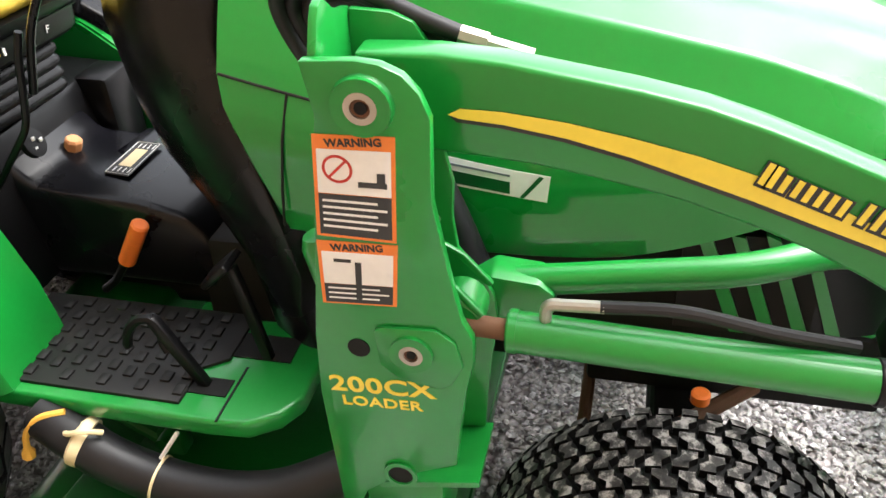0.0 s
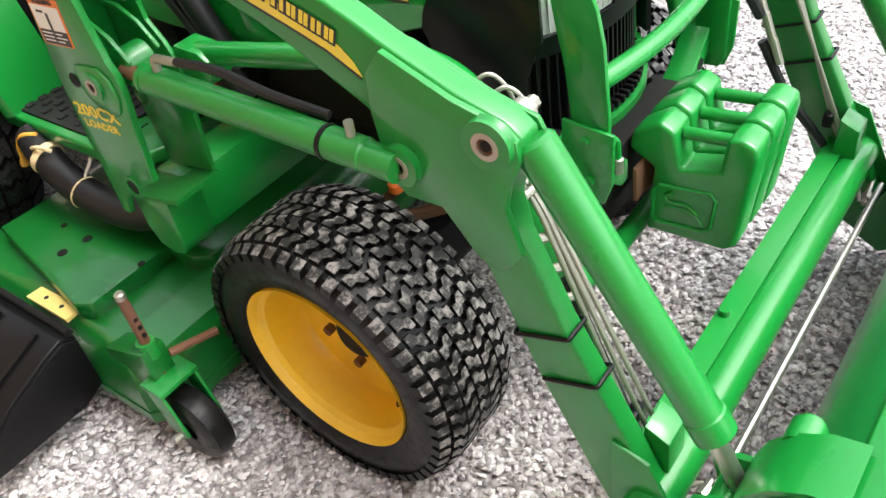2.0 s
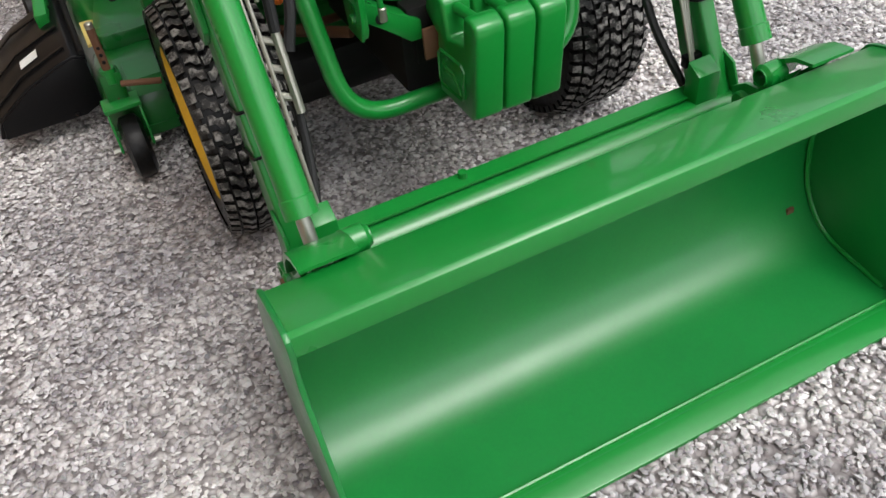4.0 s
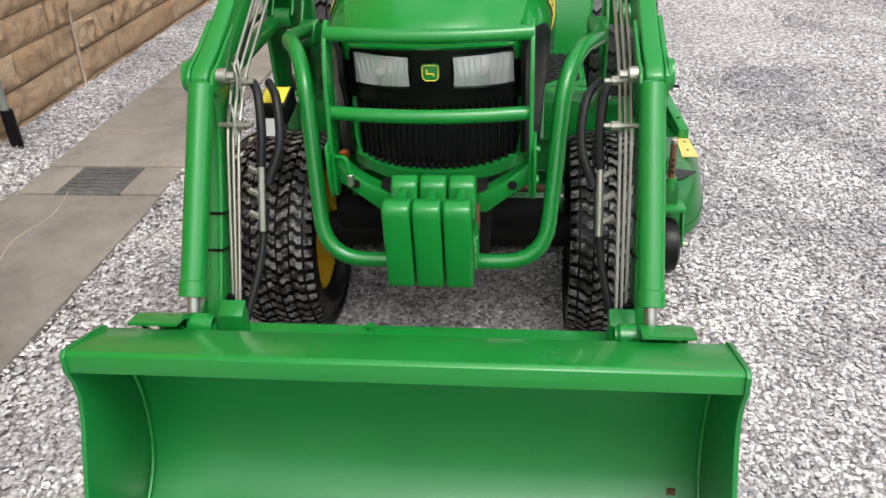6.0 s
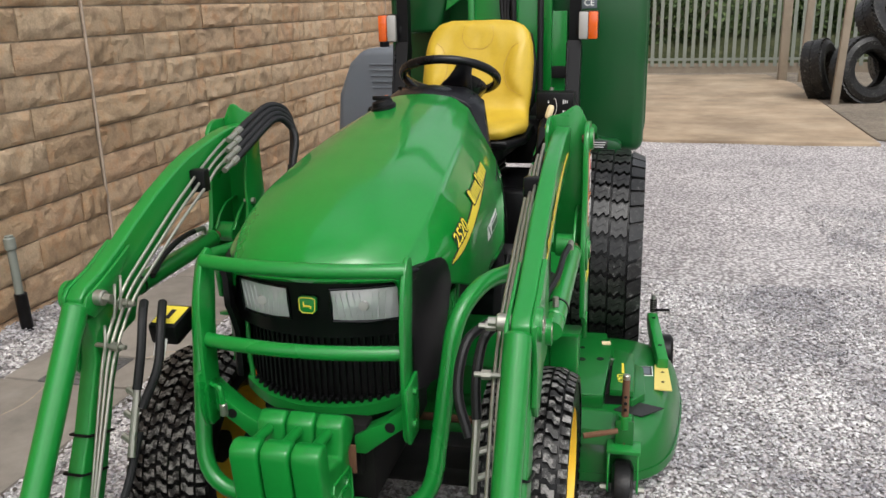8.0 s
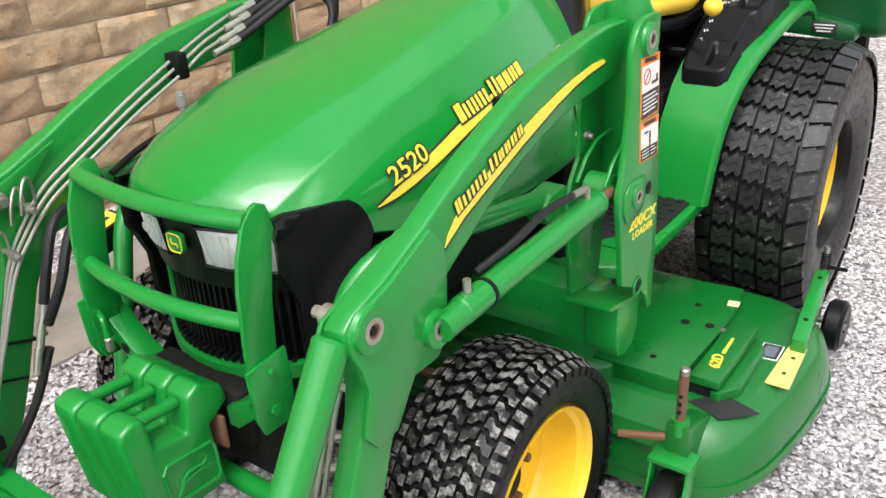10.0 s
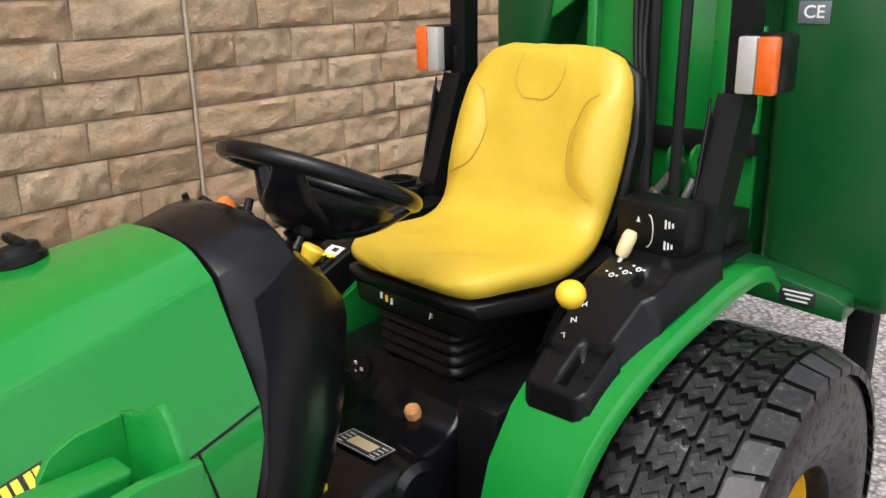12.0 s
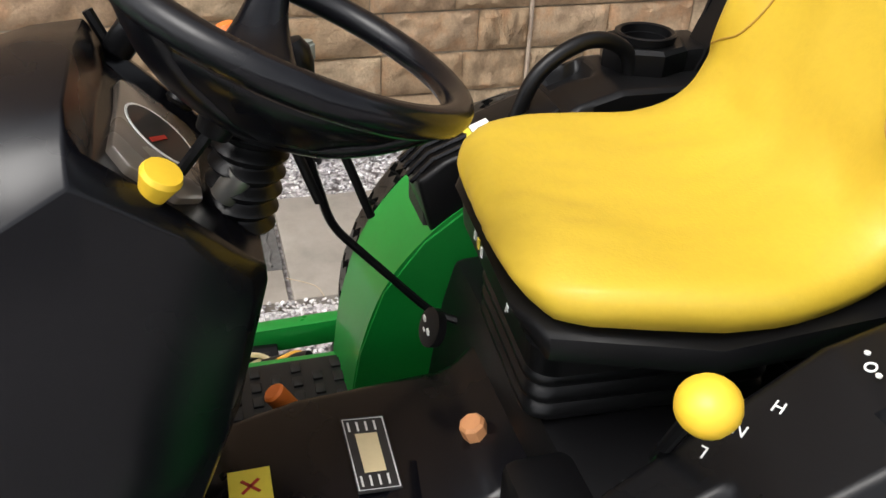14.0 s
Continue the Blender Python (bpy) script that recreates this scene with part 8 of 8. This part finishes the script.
for s in (-1, 1):
    part("lift_arm", tube([(s * 0.30, 0.95, 0.40), (s * 0.33, 0.72, 0.30)], 0.016, 10), GREEN_DECK, deck)
    part("lift_link", join(box((s * 0.33, 0.70, 0.31), (0.04, 0.05, 0.06), 0.006), rod((s * 0.29, 0.70, 0.33), (s * 0.37, 0.70, 0.33), 0.014, 12)), GREEN_DECK, deck)
suction = part("suction_hose", tube(spline([(-0.44, 0.86, 0.455), (-0.46, 0.79, 0.435), (-0.47, 0.73, 0.405), (-0.472, 0.64, 0.372), (-0.470, 0.53, 0.358), (-0.455, 0.42, 0.368), (-0.42, 0.29, 0.42)], 6), 0.040, 16), HOSE, tractor, "thick ribbed dark hose under the footplate")
part("hose_tie", ring((-0.472, 0.640, 0.372), (0, -1, -0.25), 0.0425, 0.040, 0.005, 20), CREAM, suction)
part("hose_tape", ring((-0.463, 0.785, 0.433), (0, -1, -0.45), 0.044, 0.039, 0.022, 14), CREAM, suction)
part("loose_cord", tube(spline([(-0.45, 0.80, 0.482), (-0.47, 0.84, 0.478), (-0.478, 0.872, 0.440), (-0.478, 0.886, 0.385)], 5), [0.006] * 14 + [0.012, 0.012], 8), ORANGE_CORD, tractor, "faded yellow cord end")
part("loose_cord", tube(spline([(-0.47, 0.800, 0.455), (-0.485, 0.775, 0.470), (-0.482, 0.745, 0.478), (-0.465, 0.725, 0.462)], 5), 0.005, 8), CREAM, tractor, "faded cream tape end")
part("loose_wire", tube(spline([(-0.44, 0.60, 0.46), (-0.46, 0.64, 0.40), (-0.47, 0.66, 0.36)], 4), 0.004, 6), WHITE, tractor)

# ---- grass collector behind the tractor ----
hop = thing("grass_collector", "tall dark green grass collector mounted behind the seat", "grass collector")
HX0, HX1, HY, HZ = -0.55, 0.70, 2.02, 1.88


def rrect(x0, x1, z0, z1, r, y, n=6):
    out_ = []
    for cx_, cz_, a0 in ((x1 - r, z1 - r, 0), (x0 + r, z1 - r, 90), (x0 + r, z0 + r, 180), (x1 - r, z0 + r, 270)):
        for i in range(n + 1):
            a = radians(a0 + 90 * i / n)
            out_.append((cx_ + r * math.cos(a), y, cz_ + r * math.sin(a)))
    return out_


body = loft([rrect(HX0 + 0.10, HX1 - 0.10, 0.86, HZ - 0.05, 0.10, HY), rrect(HX0 + 0.03, HX1 - 0.04, 0.82, HZ - 0.02, 0.12, HY + 0.05), rrect(HX0, HX1, 0.80, HZ, 0.13, HY + 0.14), rrect(HX0, HX1, 0.80, HZ, 0.13, HY + 0.95), rrect(HX0 + 0.06, HX1 - 0.06, 0.86, HZ - 0.05, 0.10, HY + 1.02)])
part("hopper", body, GREEN_HOPPER, hop, "dark green moulded hopper with rounded corners", sharp=40)
part("hopper_rim", tube([(p[0], HY + 0.15, p[2]) for p in rrect(HX0 - 0.006, HX1 + 0.006, 0.795, HZ + 0.006, 0.13, 0)], 0.022, 10, closed=True), GREEN_HOPPER, hop)
part("hopper_bulge", bevel_all(box((0.54, HY - 0.01, 1.31), (0.36, 0.14, 1.02), 0.0), 0.055, 3), GREEN_HOPPER, hop)
part("top_drum", rod((-0.16, HY - 0.06, 1.72), (0.22, HY - 0.06, 1.72), 0.085, 24, 0.02), GREEN_HOPPER, hop)
# chute on the right side of the seat
ch = [(-0.42, 1.83), (-0.22, 1.83), (-0.19, 1.70), (-0.19, 1.62), (-0.24, 1.44), (-0.26, 1.38), (-0.42, 1.38)]
part("blower_chute", plate(ch, "y", HY - 0.16, HY + 0.02, 0.02, 3), GREEN_HOPPER, hop, "green sheet metal chute")
part("chute_flange", plate([(-0.20, 1.60), (-0.13, 1.57), (-0.13, 1.54), (-0.22, 1.48)], "y", HY - 0.17, HY - 0.15, 0.004), GREEN, hop)
# frame with the lifting ram
fr = part("lift_frame", join(box((-0.10, HY - 0.13, 1.25), (0.03, 0.04, 0.75), 0.004), box((0.265, HY - 0.13, 1.42), (0.038, 0.05, 1.0), 0.004), box((0.08, HY - 0.13, 1.615), (0.36, 0.03, 0.03), 0.004), box((0.08, HY - 0.115, 1.30), (0.34, 0.01, 0.62), 0.002)), GREEN, hop, "green upright lifting frame")
for x, z in ((-0.075, 1.57), (0.225, 1.57), (-0.12, 1.60), (0.31, 1.60), (0.31, 1.75), (0.43, 1.76), (0.33, 1.70)):
    part("bolt", rod((x, HY - 0.155, z), (x, HY - 0.135, z), 0.010, 8), ZINC, fr)
part("lift_ram", tube([(0.08, HY - 0.16, 1.35), (0.08, HY - 0.16, 1.90)], 0.02, 12), HOSE, hop)
part("ram_rod", rod((0.08, HY - 0.16, 1.80), (0.08, HY - 0.16, 2.0), 0.012, 12), STEEL, hop)
vb = part("valve_block", box((0.10, HY - 0.16, 1.72), (0.06, 0.05, 0.09), 0.006), ZINC, hop)
part("valve_lever", tube([(0.09, HY - 0.19, 1.70), (0.05, HY - 0.20, 1.66)], 0.006, 8), STEEL, vb)
for k in range(3):
    part("hose", tube(spline([(0.06 + 0.03 * k, HY - 0.17, 1.68), (0.05 + 0.02 * k, HY - 0.18, 1.58), (0.06 + 0.012 * k, HY - 0.19, 1.42), (0.10 + 0.01 * k, HY - 0.22, 1.20), (0.14, HY - 0.25, 1.02)], 5), 0.009, 8), HOSE, hop)
part("yellow_label", box((0.385, HY - 0.082, 1.68), (0.03, 0.004, 0.13), 0.0), DECAL, hop, "narrow yellow label")
part("yellow_label", box((0.702, HY + 0.20, 1.60), (0.004, 0.10, 0.09), 0.0), DECAL, hop, "narrow yellow label")
cl = part("conformity_label", bevel_all(box((0.450, HY - 0.081, 1.503), (0.072, 0.003, 0.050), 0.0), 0.0012), GREY_COVER, hop, "small grey conformity label with white letters")
lettering("label_letters", "CE", 0.040, Matrix.Translation((0.450, HY - 0.0832, 1.503)) @ Matrix.Rotation(radians(90), 4, "X"), WHITE, cl, 0.0005, bold=0.0005)
part("top_beam", box((0.08, HY - 0.02, 1.90), (1.0, 0.08, 0.04), 0.01), GREEN, hop)
# inner frame standing beside the seat, with the hitch
part("hitch_frame", join(box((0.08, 1.86, 1.0), (0.34, 0.06, 0.10), 0.006), box((-0.28, 1.86, 1.05), (0.05, 0.08, 0.45), 0.006)), DARK, hop)
part("back_panel", box((0.12, 1.93, 1.22), (0.46, 0.02, 0.50), 0.004), GREEN, hop)
for x in (-0.02, 0.24):
    part("panel_screw", rod((x, 1.921, 1.33), (x, 1.917, 1.33), 0.008, 8), ZINC, hop)
for x in (0.175, 0.235):
    part("eye_plate", join(ring((x, 1.84, 1.148), (1, 0, 0), 0.042, 0.014, 0.010, 20), box((x + 0.005, 1.86, 1.075), (0.010, 0.055, 0.12), 0.003)), GREEN, hop)
part("spring_catch", join(rod((0.13, 1.80, 1.035), (0.205, 1.83, 1.150), 0.010, 12), rod((0.125, 1.80, 1.025), (0.15, 1.81, 1.065), 0.018, 12)), STEEL, hop)
part("hose", tube(spline([(0.11, 1.82, 1.02), (0.112, 1.83, 1.3), (0.105, 1.84, 1.6), (0.09, 1.86, 1.9)], 5), 0.014, 10), HOSE, hop)
part("cross_beam", box((0.12, 1.90, 1.19), (0.48, 0.03, 0.055), 0.004), DARK, hop)
part("rear_bumper", plate([(0.20, 0.93), (0.40, 0.905), (0.60, 0.868), (0.62, 0.855), (0.62, 0.81), (0.20, 0.84)], "y", 1.85, 1.94, 0.006), GREEN_HOPPER, hop)
bl = part("data_plate", box((0.515, 1.849, 0.853), (0.085, 0.004, 0.040), 0.001), PRINT, hop, "small black data plate")
for k in range(3):
    part("text_bar", box((0.515, 1.8465, 0.864 - 0.011 * k), (0.07 - 0.01 * k, 0.002, 0.004), 0.0), WHITE, bl)
for x in (0.55, -0.40):
    part("stand", join(box((x, 2.3, 0.40), (0.07, 0.07, 0.80), 0.006), box((x, 2.3, 0.01), (0.16, 0.16, 0.02), 0.004)), DARK, hop)
part("drawbar", box((0.05, 1.75, 0.55), (0.10, 0.50, 0.08), 0.01), DARK, hop)

# ---- the wall's blocks ----
stone_kinds = [stone_mesh(100 + i) for i in range(18)]
far_verts, far_faces = [], []
rng = random.Random(5)
for course in range(-1, 38):
    z = Z_LINE + (course - 7.5) * PITCH
    for a, b in ((-3.6, SEAMS[0]), (SEAMS[0], SEAMS[1]), (SEAMS[1], 13.0)):
        y = a + 0.008
        while y < b - 0.02:
            ln = rng.choice((0.24, 0.33, 0.38, 0.42, 0.47, 0.56))
            if b - (y + ln) < 0.2:
                ln = b - 0.008 - y
            me = rng.choice(stone_kinds)
            m = Matrix.Translation((WALL_X - 0.018 + rng.uniform(-0.006, 0.006), y + ln / 2, z)) @ Matrix.Diagonal((1, ln / 0.42 * (-1 if rng.random() < 0.0 else 1), 1, 1))
            if 0.2 < y < 7.4 and -1 < course < 12:
                ob = new("stone", me)
                ob.parent = wall
                ob.matrix_world = m
            else:
                k = len(far_verts)
                far_verts += [tuple(m @ v.co) for v in me.vertices]
                far_faces += [[k + i for i in p.vertices] for p in me.polygons]
            y += ln
me = bpy.data.meshes.new("stones")
me.from_pydata(far_verts, [], far_faces)
me.polygons.foreach_set("use_smooth", [True] * len(me.polygons))
me.set_sharp_from_angle(angle=radians(38))
me.materials.append(STONE)
far = tagged(new("far_stones", me), kind="stuff")
far.parent = wall
for y in SEAMS:
    strip = part("expansion_joint", tube([(WALL_X + 0.002, y, 0), (WALL_X + 0.002, y, 2.4)], 0.009, 8), JOINT, wall)
